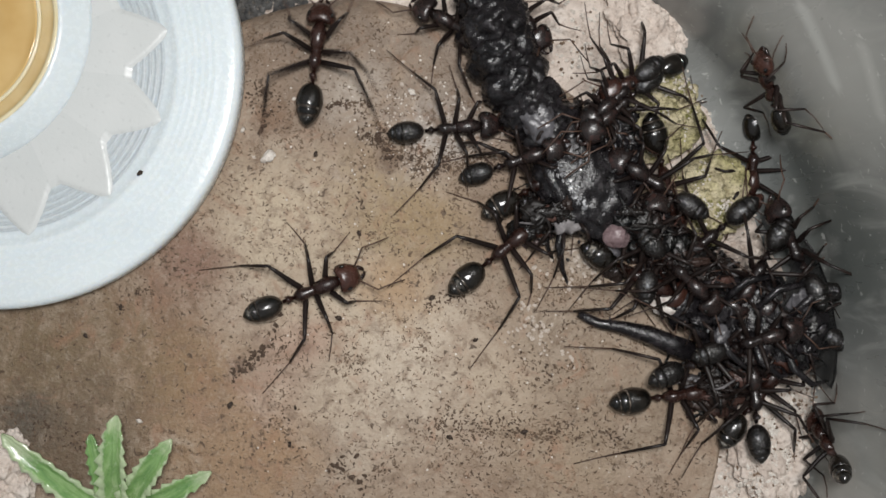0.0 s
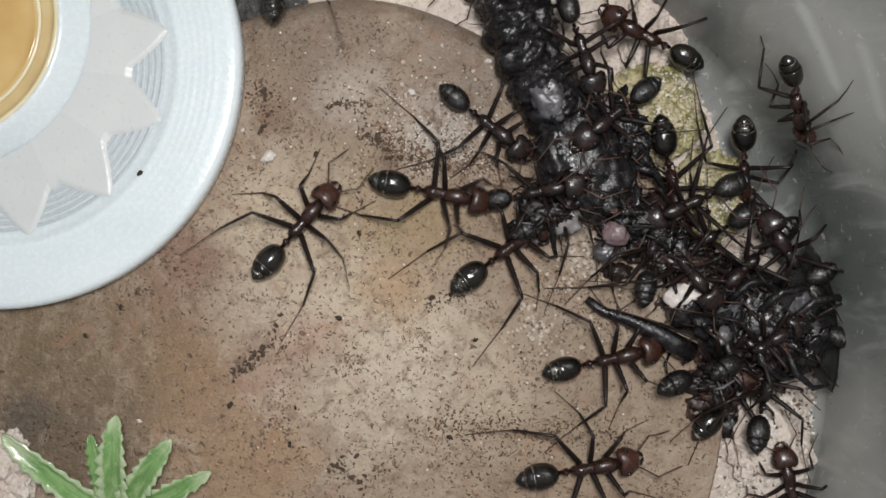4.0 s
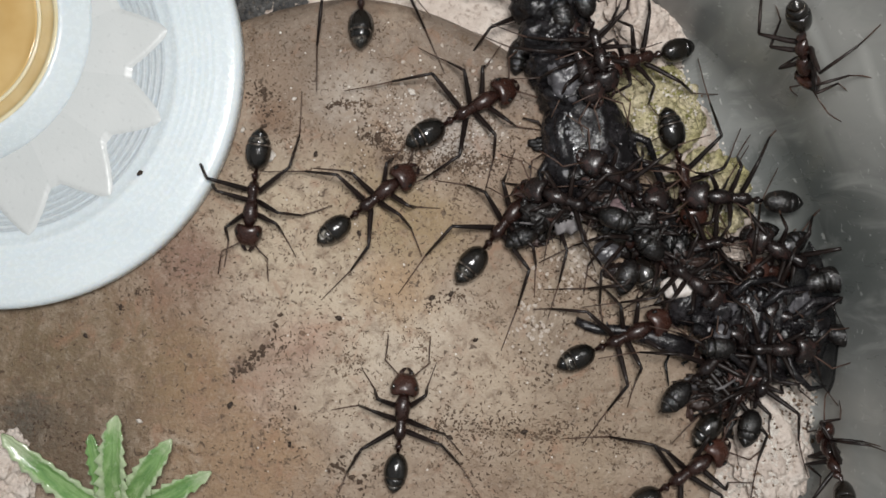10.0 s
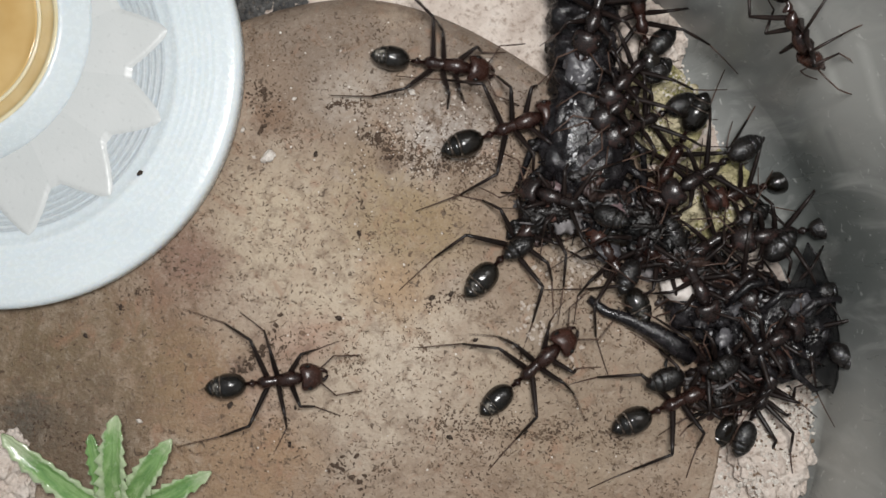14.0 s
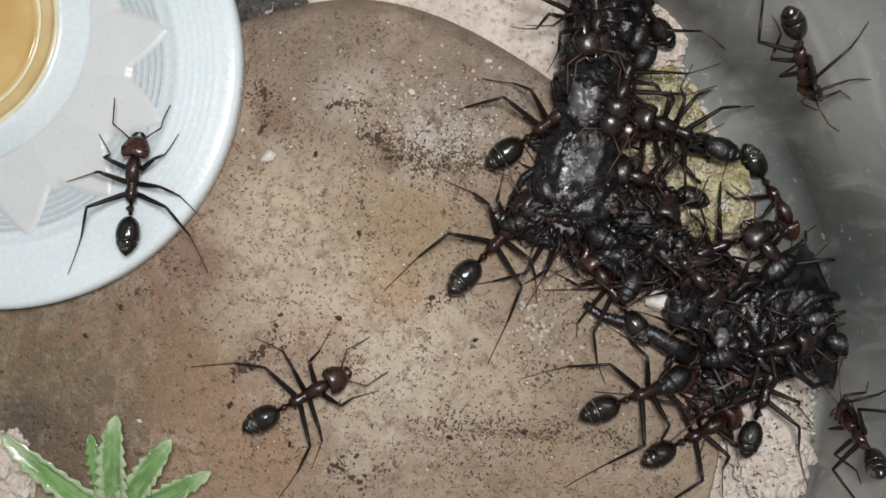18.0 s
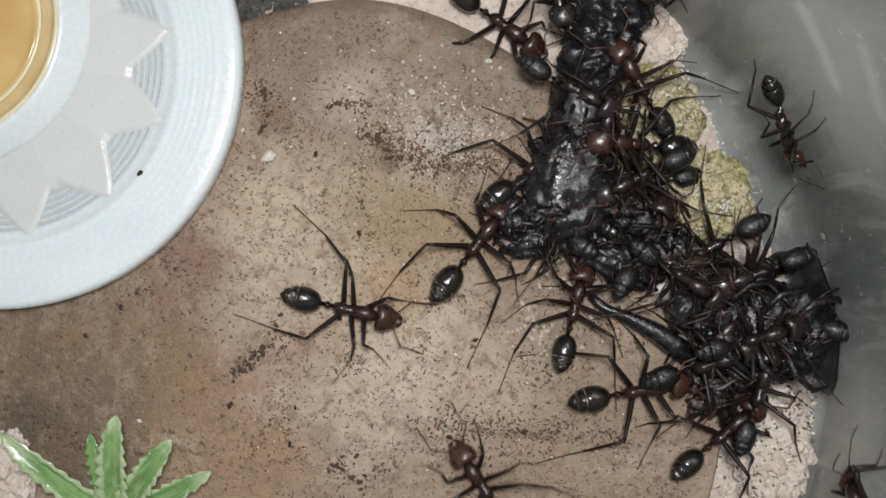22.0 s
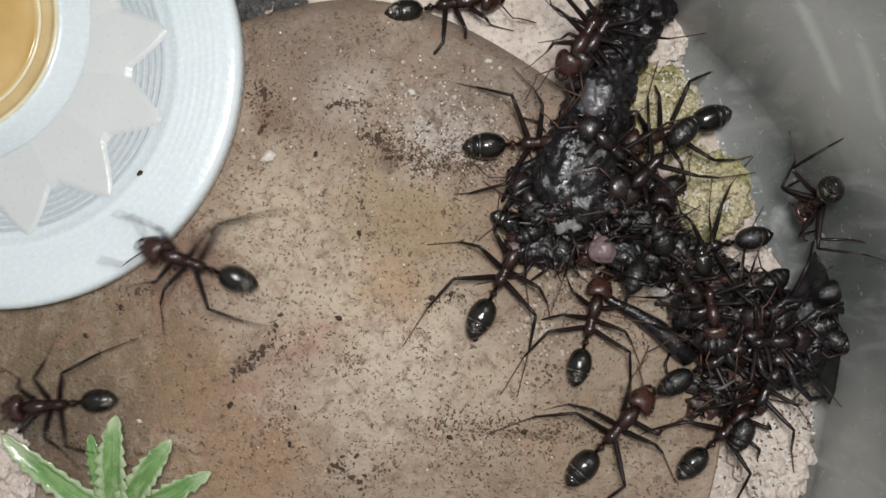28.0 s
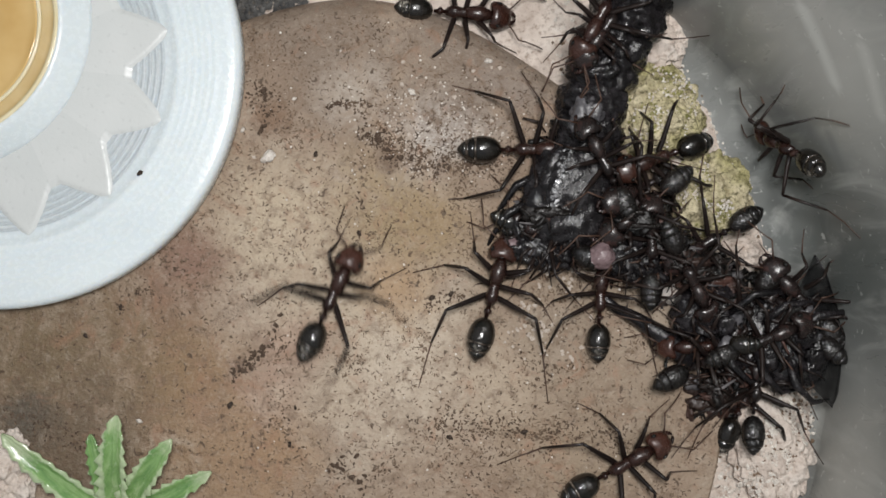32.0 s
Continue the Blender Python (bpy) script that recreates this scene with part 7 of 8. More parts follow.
    paths["edgeF"] = [
        (0, 20.32, -10.41, -0.25, 14.03, -11.06, 0.9), (0.4, 18.84, -10.29, 0.6, 12.99, -10.23, 0.95), (0.8, 14.64, -9.01, 0.9, 9.27, -12.26, 1.1), (1, 13.19, -8.59, 0.95, 7.83, -12.75, 1.1),
        (1.2, 14.61, -13.79, 0.85, 8.45, -13.41, 1.1), (1.6, 14.86, -15.39, 0.85, 7.63, -14.4, 1.1), (2, 15.41, -15.12, 0.8, 9.07, -16.58, 1.05), (3, 16.53, -14.39, 0.75, 10.3, -15.47, 1.05),
        (3.5, 15.07, -15.6, 0.85, 8.87, -16.38, 1.05), (4.5, 12.16, -14.74, 1, 6.4, -16.77, 1.1), (5.5, 10.59, -12.07, 1.05, 5.62, -16.69, 1.1), (5.8, 12.58, -15.99, 0.95, 7.22, -17.18, 1.1),
        (6.2, 11.34, -18.87, 0.95, 5.99, -18.82, 1.1), (6.6, 8.04, -17.2, 1.05, 9.29, -22.56, 0.95), (7, 8.24, -15.87, 1.1, 10.11, -20.3, 0.95), (8, 14.03, -16, 0.9, 14.67, -20.78, 0.75),
        (8.8, 15.51, -28.78, -1.2, 15.51, -33.86, -1.2), (9.2, 15.08, -16.85, 0.8, 15.11, -22.25, 0.65), (9.4, 14.94, -11.77, 0.85, 14.65, -17.25, 0.85),
        (9.8, 18.42, -14.83, 0.6, 14.66, -17.67, 0.8), (10, 19.38, -15.43, 0.15, 15.71, -17.77, 0.75), (10.2, 12.99, -12.5, 0.95, 11.34, -17.63, 0.95),
        (10.6, 16.74, -10.68, 0.75, 12.16, -14.33, 1), (11, 18, -10.69, 0.65, 14.03, -14.35, 0.9), (11.5, 18, -10.28, 0.65, 12.58, -13.52, 0.95), (12, 18.41, -9.87, 0.65, 11.75, -12.98, 1),
        (13, 18.63, -10.29, 0.6, 12.44, -11.25, 1), (14, 19.89, -10.03, 0.1, 14.23, -12.38, 0.9), (16.5, 18, -10.28, 0.65, 12.16, -11.46, 1), (17, 17.92, -10.69, 0.65, 12.24, -11.66, 1),
        (18, 17.92, -9.25, 0.65, 11.54, -11.66, 1), (19, 17.15, -10.26, 0.75, 11, -11.66, 1.05), (20, 17.57, -10.27, 0.7, 12.08, -10.43, 1), (21, 17.15, -8.82, 0.75, 11.66, -10.31, 1),
        (22, 16.94, -9.85, 0.75, 11.34, -10.84, 1), (23, 17.15, -9.03, 0.75, 11.42, -10.84, 1), (23.5, 17.15, -11.5, 0.75, 11.34, -11.46, 1), (24, 14.86, -13.75, 0.85, 8.45, -11.24, 1.1),
        (24.5, 13.82, -14.77, 0.9, 7.22, -11.85, 1.1), (25, 12.79, -17.65, 0.9, 9.77, -13.91, 1.05), (25.5, 12.17, -18.88, 0.9, 9.28, -15.97, 1.05),
        (26.5, 11.41, -29.31, 0.55, 10.85, -34.71, -1.2), (27.5, 10.71, -12.68, 1.05, 10.1, -18.44, 1), (28, 14.86, -10.66, 0.85, 10.1, -15.97, 1.05),
        (28.5, 18.41, -10.69, 0.65, 13.82, -14.77, 0.9), (29, 19.78, -10.14, 0.2, 15.07, -13.62, 0.85), (29.5, 18.41, -12.34, 0.65, 14.24, -15.6, 0.85),
        (30, 17.57, -13.98, 0.7, 13.41, -16.91, 0.9), (31, 16.74, -14.8, 0.75, 11.96, -16.89, 0.95), (32, 15.49, -14.38, 0.8, 10.6, -17.13, 1),
    ]
    paths["edgeG"] = [
        (0, 24.43, -8.57, 1.15, 22.29, -12.76, -1.2), (1, 24.43, -8.77, 1.15, 21.87, -12.46, -1.2), (2, 24.22, -8.57, 1.15, 21.66, -12.16, -1.2), (3, 24.02, -8.57, 1.15, 20.99, -12.26, -0.8),
        (5.5, 22.84, -8.99, 1, 19.26, -12.44, 0.55), (6, 23.06, -9.21, 0.95, 19.26, -12.57, 0.55), (7, 23.21, -8.57, 1.1, 19.92, -12.54, -0), (8, 23.04, -8.99, 1, 19.06, -12.44, 0.55),
        (9, 22.72, -9.49, -1.2, 16.94, -12.94, 0.75), (10, 23.21, -8.57, 1.1, 20.07, -12.68, -0.1), (11, 23.25, -8.99, 1, 20.07, -12.56, -0.1), (12, 23.25, -8.99, 1, 20.08, -12.78, -0.15),
        (13, 23.44, -8.99, 1.05, 20.08, -12.9, -0.15), (14, 24.05, -8.99, 1.05, 21.43, -12.96, -1.15), (16.5, 23.14, -10.98, -1.2, 19.31, -14.04, 0.4),
        (17, 23.14, -10.98, -1.2, 18.84, -13.88, 0.6), (18, 21.41, -12.44, -1.1, 16.32, -14.8, 0.75), (18.5, 22.72, -10.98, -1.2, 18.42, -14.42, 0.6),
        (19, 23.56, -10.13, -1.2, 20.1, -13.33, -0.2), (20, 23.56, -10.55, -1.2, 19.6, -14.4, 0.1), (21, 23.56, -10.98, -1.2, 19.88, -14.66, -0.15),
        (22, 23.14, -12.04, -1.2, 18.42, -15.33, 0.6), (23, 23.35, -11.82, -1.2, 18.85, -15.13, 0.55), (24, 23.56, -11.61, -1.2, 19.35, -14.99, 0.25),
        (25, 23.35, -11.61, -1.2, 18.85, -15.13, 0.55), (27.5, 23.14, -11.4, -1.2, 18.85, -14.84, 0.55), (28, 23.14, -11.61, -1.2, 18.85, -15.13, 0.55),
        (29, 23.14, -12.67, -1.2, 18.42, -15.33, 0.6), (30, 21.87, -14.37, -1.2, 17.17, -17.17, 0.65), (31, 23.56, -13.52, -1.2, 20.81, -17.84, -1.2),
        (32, 23.18, -8.15, 1.2, 21.43, -13.38, -1.15),
    ]
    paths["edgeD"] = [
        (0, 6.82, 1.89, 1, 2.09, -1.89, 1.15), (1, 7.22, 0.86, 1.05, 2.5, -2.09, 1.15), (2, 7.43, 0.86, 1.05, 2.7, -2.3, 1.15), (3, 7.02, 1.07, 1.05, 2.5, -1.89, 1.15),
        (5.5, 6.61, 2.3, 1, 2.7, -1.39, 1.15), (6, 6.41, 2.3, 1, 2.7, -1.19, 1.15), (7, 6, 2.92, 1, 2.3, -1.19, 1.15), (8, 6, 3.53, 1, 2.3, -0.86, 1.15), (9, 6.2, 3.53, 1, 2.5, -0.86, 1.15),
        (10, 6, 3.74, 1, 2.5, -0.57, 1.15), (11, 5.38, 3.94, 1, 2.21, -0.66, 1.15), (12, 6, 3.94, 1, 2.91, -0.66, 1.1), (13, 5.79, 3.12, 1, 2.7, -1.27, 1.15),
        (14, 7.02, 2.3, 1, 3.32, -1.68, 1.15), (16.5, 5.99, 2.3, 1.05, 2.09, -2.01, 1.15), (17, 5.79, 2.5, 1.05, 2.09, -2.21, 1.15), (18, 6, 2.71, 1, 1.89, -1.68, 1.15),
        (19, 5.58, 2.5, 1.05, 1.48, -2.01, 1.15), (20, 4.15, 2.71, 1.05, 1.48, -2.7, 1.15), (21, 4.56, 2.5, 1.05, 0.98, -2.91, 1.15), (22, 4.15, 2.5, 1.05, 0.66, -2.01, 1.15),
        (22.5, 3.94, 2.91, 1.05, -0.16, -1.6, 1.15), (23, 3.12, 2.71, 1.1, -0.78, -1.19, 1.15), (24, 3.32, 2.5, 1.1, -0.29, -1.07, 1.15), (25, 3.53, 2.3, 1.1, 0.25, -1.6, 1.15),
        (27.5, 5.17, 0.86, 1.1, 3.11, -4.26, 1.15), (28, 5.79, 0.86, 1.05, 2.91, -4.67, 1.15), (29, 5.79, 0.25, 1.05, 3.32, -5.16, 1.15), (30, 5.58, 0.04, 1.1, 3.11, -5.37, 1.15),
        (31, 4.55, 1.07, 1.1, 2.58, -4.39, 1.15), (32, 4.35, -0.37, 1.1, 2.91, -5.78, 1.15),
    ]
    paths["wallA"] = [
        (0, 20.64, 11.71, 8.75, 22.55, 9.01, 5.9), (1, 23.15, 8.03, -0.6, 21.77, 10.18, 9.15), (1.6, 23.38, 7.64, 9.2, 21.8, 10.14, 11.5), (2, 23.89, 6.72, 9.3, 22.11, 9.67, 11.15),
        (3.5, 23.74, 6.96, 8.75, 22.04, 9.79, 10.4), (4.5, 22.46, 9.15, 8.75, 20.87, 11.4, 12.15), (5.5, 21.08, 11.13, 15.2, 19.37, 13.24, 17.2), (6, 21.3, 10.83, 14.2, 19.69, 12.87, 16.75),
        (9, 21.3, 10.83, 14.2, 19.82, 12.74, 16.65), (11, 21.96, 9.89, 12.9, 20.47, 11.94, 15.95), (12, 21.95, 9.91, 13.8, 20.61, 11.77, 16), (13, 21.95, 9.91, 13.8, 20.61, 11.77, 16),
        (14, 20.86, 11.42, 15.35, 18.93, 13.74, 17.1), (15.5, 21.36, 10.78, 13.6, 19.25, 13.38, 16.65), (17, 22.37, 9.31, 12.3, 19.81, 12.73, 16), (18, 22.37, 9.31, 12.3, 19.81, 12.73, 16),
        (19, 21.92, 9.97, 13.45, 19.37, 13.24, 17.2), (20, 22.73, 8.71, 13.95, 19.86, 12.68, 17.15), (21, 24.12, 6.23, 10.5, 20.31, 12.13, 16.8), (21.5, 24.23, 6.04, 7, 20.87, 11.4, 12.15),
        (22, 24.41, 5.69, 4.5, 21.45, 10.65, 7.45), (22.5, 24.93, 4.57, 0.9, 23.01, 8.28, 4.05), (23, 25.89, 1.31, -1.2, 24.92, 4.6, 0.35), (23.5, 24.83, -0.81, -1.2, 25.57, 3, -0.9),
        (24, 20.72, -3.54, 3.2, 24.41, -0.25, -1.2), (25, 18.96, -4.74, 3.1, 20.71, -1.09, 1.9), (27.5, 18.97, -5.14, 3.05, 19.13, -1.57, 2.5), (28, 19.16, -5.14, 3.1, 18.67, -1.96, 2.7),
        (29, 19.72, -5.13, 3.2, 18.34, -1.37, 2.45), (30, 20.09, -4.72, 3.3, 20.12, -0.85, 1.85), (31, 18.6, -5.15, 2.95, 22.62, -4.4, 3.45), (32, 16.6, -7.12, 1.3, 20.64, -6.84, 2.8),
    ]
    paths["wallB"] = [
        (0, 23.14, 4.7, -1.2, 23.25, 7.85, -0.9), (1, 23.14, 4.7, -1.2, 22.98, 8.31, 0.55), (2, 21.87, 3.43, -1.2, 22.72, 6.4, -1.2), (3, 23.14, 2.16, -1.2, 22.29, 5.98, -1.2),
        (6, 21.87, 9.37, -1.2, 20.22, 12.26, 7.8), (7, 20.6, 7.25, -1.2, 22.16, 9.6, 3.05), (8, 21.44, 2.59, -1.2, 19.75, 5.98, -1.2), (9, 21.87, 3.86, -1.2, 24.41, 3.01, -1.2),
        (10, 23.49, -1.59, 1.5, 26.95, -2.08, -1.2), (11, 25.9, 2.11, 0.5, 23.84, 6.81, 5), (12, 22.72, -1.19, 1.35, 26.88, -1.21, 0.1), (13, 24.82, -3.18, 2.3, 27.2, -2.74, 3.4),
        (14, 21.02, 3.86, -1.2, 24.76, 4.9, -1), (17, 21.44, 5.98, -1.2, 21.87, 9.37, -1.2), (18, 25.68, 2.59, -1.2, 24.2, 5.13, -1.2), (19, 26.97, -1.63, -0.15, 27.28, -3.19, 2.2),
        (20, 23.14, -0.38, -1.2, 26.11, 0.89, -1.2), (21, 19.33, 8.94, -1.2, 23.35, 7.25, -1.2), (22, 20.26, -2.36, 2.75, 25.05, -1.1, -1.2), (23, 26.32, 0.84, 2.6, 24.76, 4.94, 11.1),
        (23.5, 21.84, 10.07, 17.3, 20.97, 11.29, 21.5), (24, 20.13, 12.36, 28.6, 20.4, 14.32, 30), (26, 20.95, 11.32, 26.9, 20.64, 12.42, 30), (26.8, 24.05, 6.41, 13.6, 23.27, 7.83, 19.65),
        (27.5, 25.43, 3.34, 0.65, 24.72, 5.01, 10.35), (28, 26.03, 1.73, -1, 24.93, 4.52, 11.1), (29, 24.89, 4.63, -0.15, 26.92, -1.4, 1.05), (29.6, 24.02, 6.44, 2.85, 26.32, 0.83, 3.6),
        (30, 23.95, 6.58, 3.4, 26.23, 1.14, 3.85), (31, 24.83, 4.49, -1.2, 26.14, 1.39, 5.05), (32, 22.82, 8.58, 1.65, 24.4, 5.69, 6.75),
    ]
    paths["wallC"] = [
        (0, 27.38, -12.04, -1.2, 27.22, -15.46, 5.7), (1, 27.66, -12.17, 2.75, 27.26, -15.21, 5.15), (2, 26.11, -16.7, -1.2, 26.16, -19.5, 3), (3, 25.47, -17.12, -1.2, 25.9, -20.32, 1.6),
        (4.5, 25.68, -15.21, -1.2, 26.11, -19.45, -1.2), (6, 25.05, -13.94, -1.2, 25.77, -18.6, -1.2), (6.5, 26.95, -16.49, -1.2, 26.72, -17.62, 5.5),
        (7, 27.11, -15.94, 6.85, 27.07, -16.15, 12.15), (8, 24.21, -24.31, 15.5, 24.49, -23.68, 19.6), (9.5, 23.97, -24.77, 12.15, 23.3, -25.97, 16.1),
        (10, 27.56, -13.21, 1.5, 27, -16.49, 5.75), (11, 24.53, -23.66, 15.5, 24.2, -24.29, 18.95), (12, 27.8, -9.55, 2.9, 27.65, -5.85, 8.15), (12.5, 27.31, -11.44, 1.1, 27.69, -12, 6.8),
        (13, 27.43, -14.21, 0.6, 27.43, -14.19, 9.05), (14, 24.62, -23.42, 15.3, 24.71, -23.29, 19.15), (16.5, 27.05, -16.28, 9.1, 26.76, -17.44, 13.55),
        (17, 27.23, -15.34, 7, 27, -16.46, 12.3), (18, 27.76, -10.97, 3.95, 27.48, -13.72, 9.5), (19, 27.52, -13.51, 4.05, 27.36, -14.61, 10), (20, 24.63, -23.44, 16, 24.79, -23.08, 19.6),
        (21.5, 24.62, -23.42, 15.3, 24.5, -23.68, 18.95), (22, 27.21, -15.44, 6.6, 26.65, -17.94, 10.8), (23, 27.75, -10.88, 1.55, 27.7, -11.95, 8.45),
        (24, 27.55, -13.34, 3.5, 27.41, -14.23, 9.5), (25, 24.82, -22.99, 16.3, 24.87, -22.88, 20.05), (32, 24.82, -22.99, 16.3, 24.87, -22.88, 20.05),
    ]
    paths["mossA"] = [
        (0, 16.96, 2.76, -0.2, 16.15, 7.46, -1.2), (2, 16.54, 3.38, -0.15, 16.02, 8.09, -1.2), (4, 17.44, 2.56, -0.45, 16.78, 7.25, -1.2), (6, 18.41, 2.15, -0.95, 17.84, 6.61, -1.2),
        (7, 17.99, 3, -0.95, 17.42, 7.37, -1.2), (8, 17.07, 3.83, -0.65, 16.57, 8.43, -1.2), (9, 17.28, 3.41, -0.65, 16.57, 7.8, -1.2), (10, 18.69, 3.22, -1.2, 17.42, 7.8, -1.2),
        (11, 18.9, 4.07, -1.2, 18.05, 8.65, -1.2), (12, 18.48, 3.01, -1.2, 17.63, 7.37, -1.2), (13, 18.69, 2.59, -1.2, 18.27, 6.74, -1.2), (14, 16.22, 5.08, -0.6, 18.27, 8.73, -1.2),
        (16.5, 13.19, 5.7, 2.05, 18.27, 7.67, -1.2), (18, 13.68, 8.59, 1.6, 18.69, 7.88, -1.2), (20, 13.76, 7, 1.2, 18.82, 6.4, -1.2), (21, 12.25, 7.25, 2.75, 15.34, 5.91, -0.4),
        (22, 11.35, 7.58, 3.35, 16.78, 7.59, -1.2), (23, 12.73, 6.89, 2.3, 18.48, 7.76, -1.2), (24, 13.23, 6.94, 1.8, 18.56, 8.6, -1.2), (25, 11.81, 6.82, 3, 16.7, 6.61, -1.2),
        (27.5, 13.72, 7.8, 1.4, 18.9, 9.37, -1.2), (28, 14.61, 8.07, -0.95, 19.11, 9.49, -1.2), (29, 13.22, 7.34, 1.9, 18.56, 9.71, -1.2), (30, 12.73, 7.29, 2.35, 18.27, 9.03, -1.2),
        (31, 12.73, 6.09, 2.3, 18.14, 7.16, -1.2), (32, 13.19, 5.7, 2.05, 18.35, 7.59, -1.2),
    ]
    paths["mossB"] = [
        (0, 11.32, 10.93, 3.5, 17.42, 13.82, -1.2), (1, 13.1, 10.89, 2.5, 17.21, 14.58, -1.2), (2, 13.56, 11.74, 2.2, 16.66, 14.37, -1.2), (3, 14.77, 16.99, 2.2, 16.99, 14.45, -1.2),
        (6, 10.52, 14.08, 3.55, 14.05, 16.93, 2.75), (7, 10.13, 14.09, 3.5, 14.57, 16.26, 2.2), (8, 13.54, 12.45, 2.3, 19.55, 13.04, 0.7), (9, 11.74, 13.32, 3.4, 16.57, 15.21, -1.2),
        (10, 11.74, 12.92, 3.4, 17.21, 14.79, -1.2), (11, 12.84, 12.04, 2.8, 18.27, 13.1, -1.2), (12, 13.06, 12.46, 2.7, 18.69, 13.1, -1.2), (13, 12.12, 15.09, 3.45, 16.78, 14.45, -1.2),
        (14, 13.56, 18.33, 3.2, 14.7, 14.21, 1.6), (16.5, 14.26, 17.67, 2.7, 16.78, 14.03, -1.2), (17, 14.77, 16.99, 2.2, 17.42, 13.6, -1.2), (18, 11.71, 18.24, 3.55, 15.54, 16.96, 1.5),
        (19, 16.15, 13.39, -1.2, 17.63, 8.52, -1.2), (20, 15.51, 10.43, -1.2, 18.69, 6.61, -1.2), (21, 13.55, 12.14, 2.25, 17.21, 14.88, -1.2), (22, 13.04, 13.24, 2.8, 15.72, 10.55, -1.2),
        (23, 11.92, 15.48, 3.5, 15.72, 12.76, -1.2), (24, 12.31, 16.67, 3.5, 15, 13.69, 1.15), (25, 12.12, 15.49, 3.45, 15.72, 13.31, -1.2), (26.5, 11.72, 15.08, 3.5, 13.8, 17.59, 3),
        (28, 9.37, 13.94, 3.3, 11.31, 17.05, 3.55), (29, 9.75, 13.91, 3.45, 11.31, 17.44, 3.55), (30, 10.13, 13.89, 3.5, 11.31, 17.84, 3.55), (31, 10.32, 14.08, 3.55, 11.71, 17.84, 3.55),
        (32, 10.13, 14.69, 3.5, 12.1, 18.24, 3.55),
    ]
    paths["massA"] = [
        (0, -0.37, 16.99, 0.6, 2.72, 15.29, 0.8), (0.6, -2.23, 16.32, 0.8, 0.25, 14.67, 0.8), (1, -3.79, 15.46, 0.8, -1.32, 13.48, 0.8), (1.4, -1.82, 16.58, 0.6, 0.66, 15.34, 0.6),
        (2, 2.77, 18.07, -0.4, 5.64, 16.62, 0.4), (3, 4.06, 19.92, -1, 6.17, 21.19, -1), (6, 3.64, 20.34, -1, 6.17, 21.61, -1), (8, 3.18, 17.63, -0.3, 0.68, 18.65, -1),
        (9, 3.21, 21.19, -1, 0.68, 22.88, -1), (10, 6.46, 19.08, 0.5, 5.88, 15.89, 0), (11, 6.69, 17.99, 1.5, 6.05, 14.88, 0.4), (12, 8.08, 15.32, 2.5, 5, 14.43, 0.6),
        (13, 8.68, 17.73, 2.5, 6.25, 19.5, 0.5), (14, 9.15, 20.29, 2, 7.23, 23.47, 1), (17, 10.95, 15.11, 3.4, 9.96, 19.48, 2), (20, 11.35, 15.11, 3.4, 12.01, 19.99, 3),
        (23, 15.8, 19.2, 3, 15.23, 20.77, 10), (32, 15.8, 19.2, 3, 15.23, 20.77, 10),
    ]
    paths["massB"] = [
        (0, 3.94, 9.06, 1.15, -2.95, 8.45, 1.15), (1, 4.34, 11.11, 1.2, -2.01, 9.27, 1.15), (2, 3.93, 7, 1.3, 0.25, 11.73, 1.15), (3, 5.13, 5.74, 1.6, 1.48, 10.7, 1.15),
        (4.5, 5.95, 8.19, 1.6, 0.66, 10.87, 1.15), (6, 6.15, 10.55, 1.6, 0.04, 11.03, 1.15), (7, 3.44, 10.48, 1.3, -0.57, 14.12, 1.1), (8, 3.93, 8.84, 1.3, 0.04, 13.99, 1.1),
        (8.5, 6.3, 7.71, 2.2, 2.7, 11.89, 1.4), (9.2, 8.97, 9.96, 3.4, 5.86, 13.29, 2.6), (10, 10.24, 11.82, 3.4, 8.82, 15.6, 3), (13, 11.81, 11.61, 3, 14.42, 14.62, 2),
        (17, 12.65, 10.45, 2.8, 16.23, 13.97, 1.2), (20, 11.02, 12.41, 3, 8.22, 14.01, 3), (23, 10.95, 9.56, 3.4, 7.48, 11.7, 2.5), (28, 10.19, 13.97, 3.2, 12.34, 17.1, 3.4),
        (32, 10.55, 14.32, 3.4, 12.54, 17.1, 3.4),
    ]
    paths["massC"] = [
        (0, 6.82, 15.66, 0.95, 4.07, 19.54, -1.2), (2, 7.18, 15.13, 1.5, 6.19, 20.38, -1.2), (4, 7.19, 15.56, 1.4, 6.19, 20.38, -1.2), (8, 7.56, 15.9, 1.7, 7.04, 21.23, -1.2),
        (10, 9.03, 15.62, 2.9, 7.46, 20.81, -1.2), (13, 10.14, 15.09, 3.45, 11.71, 19.42, 3.55), (20, 8.25, 14.06, 2.7, 6.61, 18.27, -1.2), (21, 6.77, 13.51, 1.45, 6.19, 17.84, -1.2),
        (22, 8.67, 16.5, 2.55, 7.46, 22.08, -1.2), (23.5, 8.18, 21.75, -0.15, 6.28, 22.86, 10.1), (32, 8.06, 21.83, 0.95, 6.19, 22.91, 10.9),
    ]
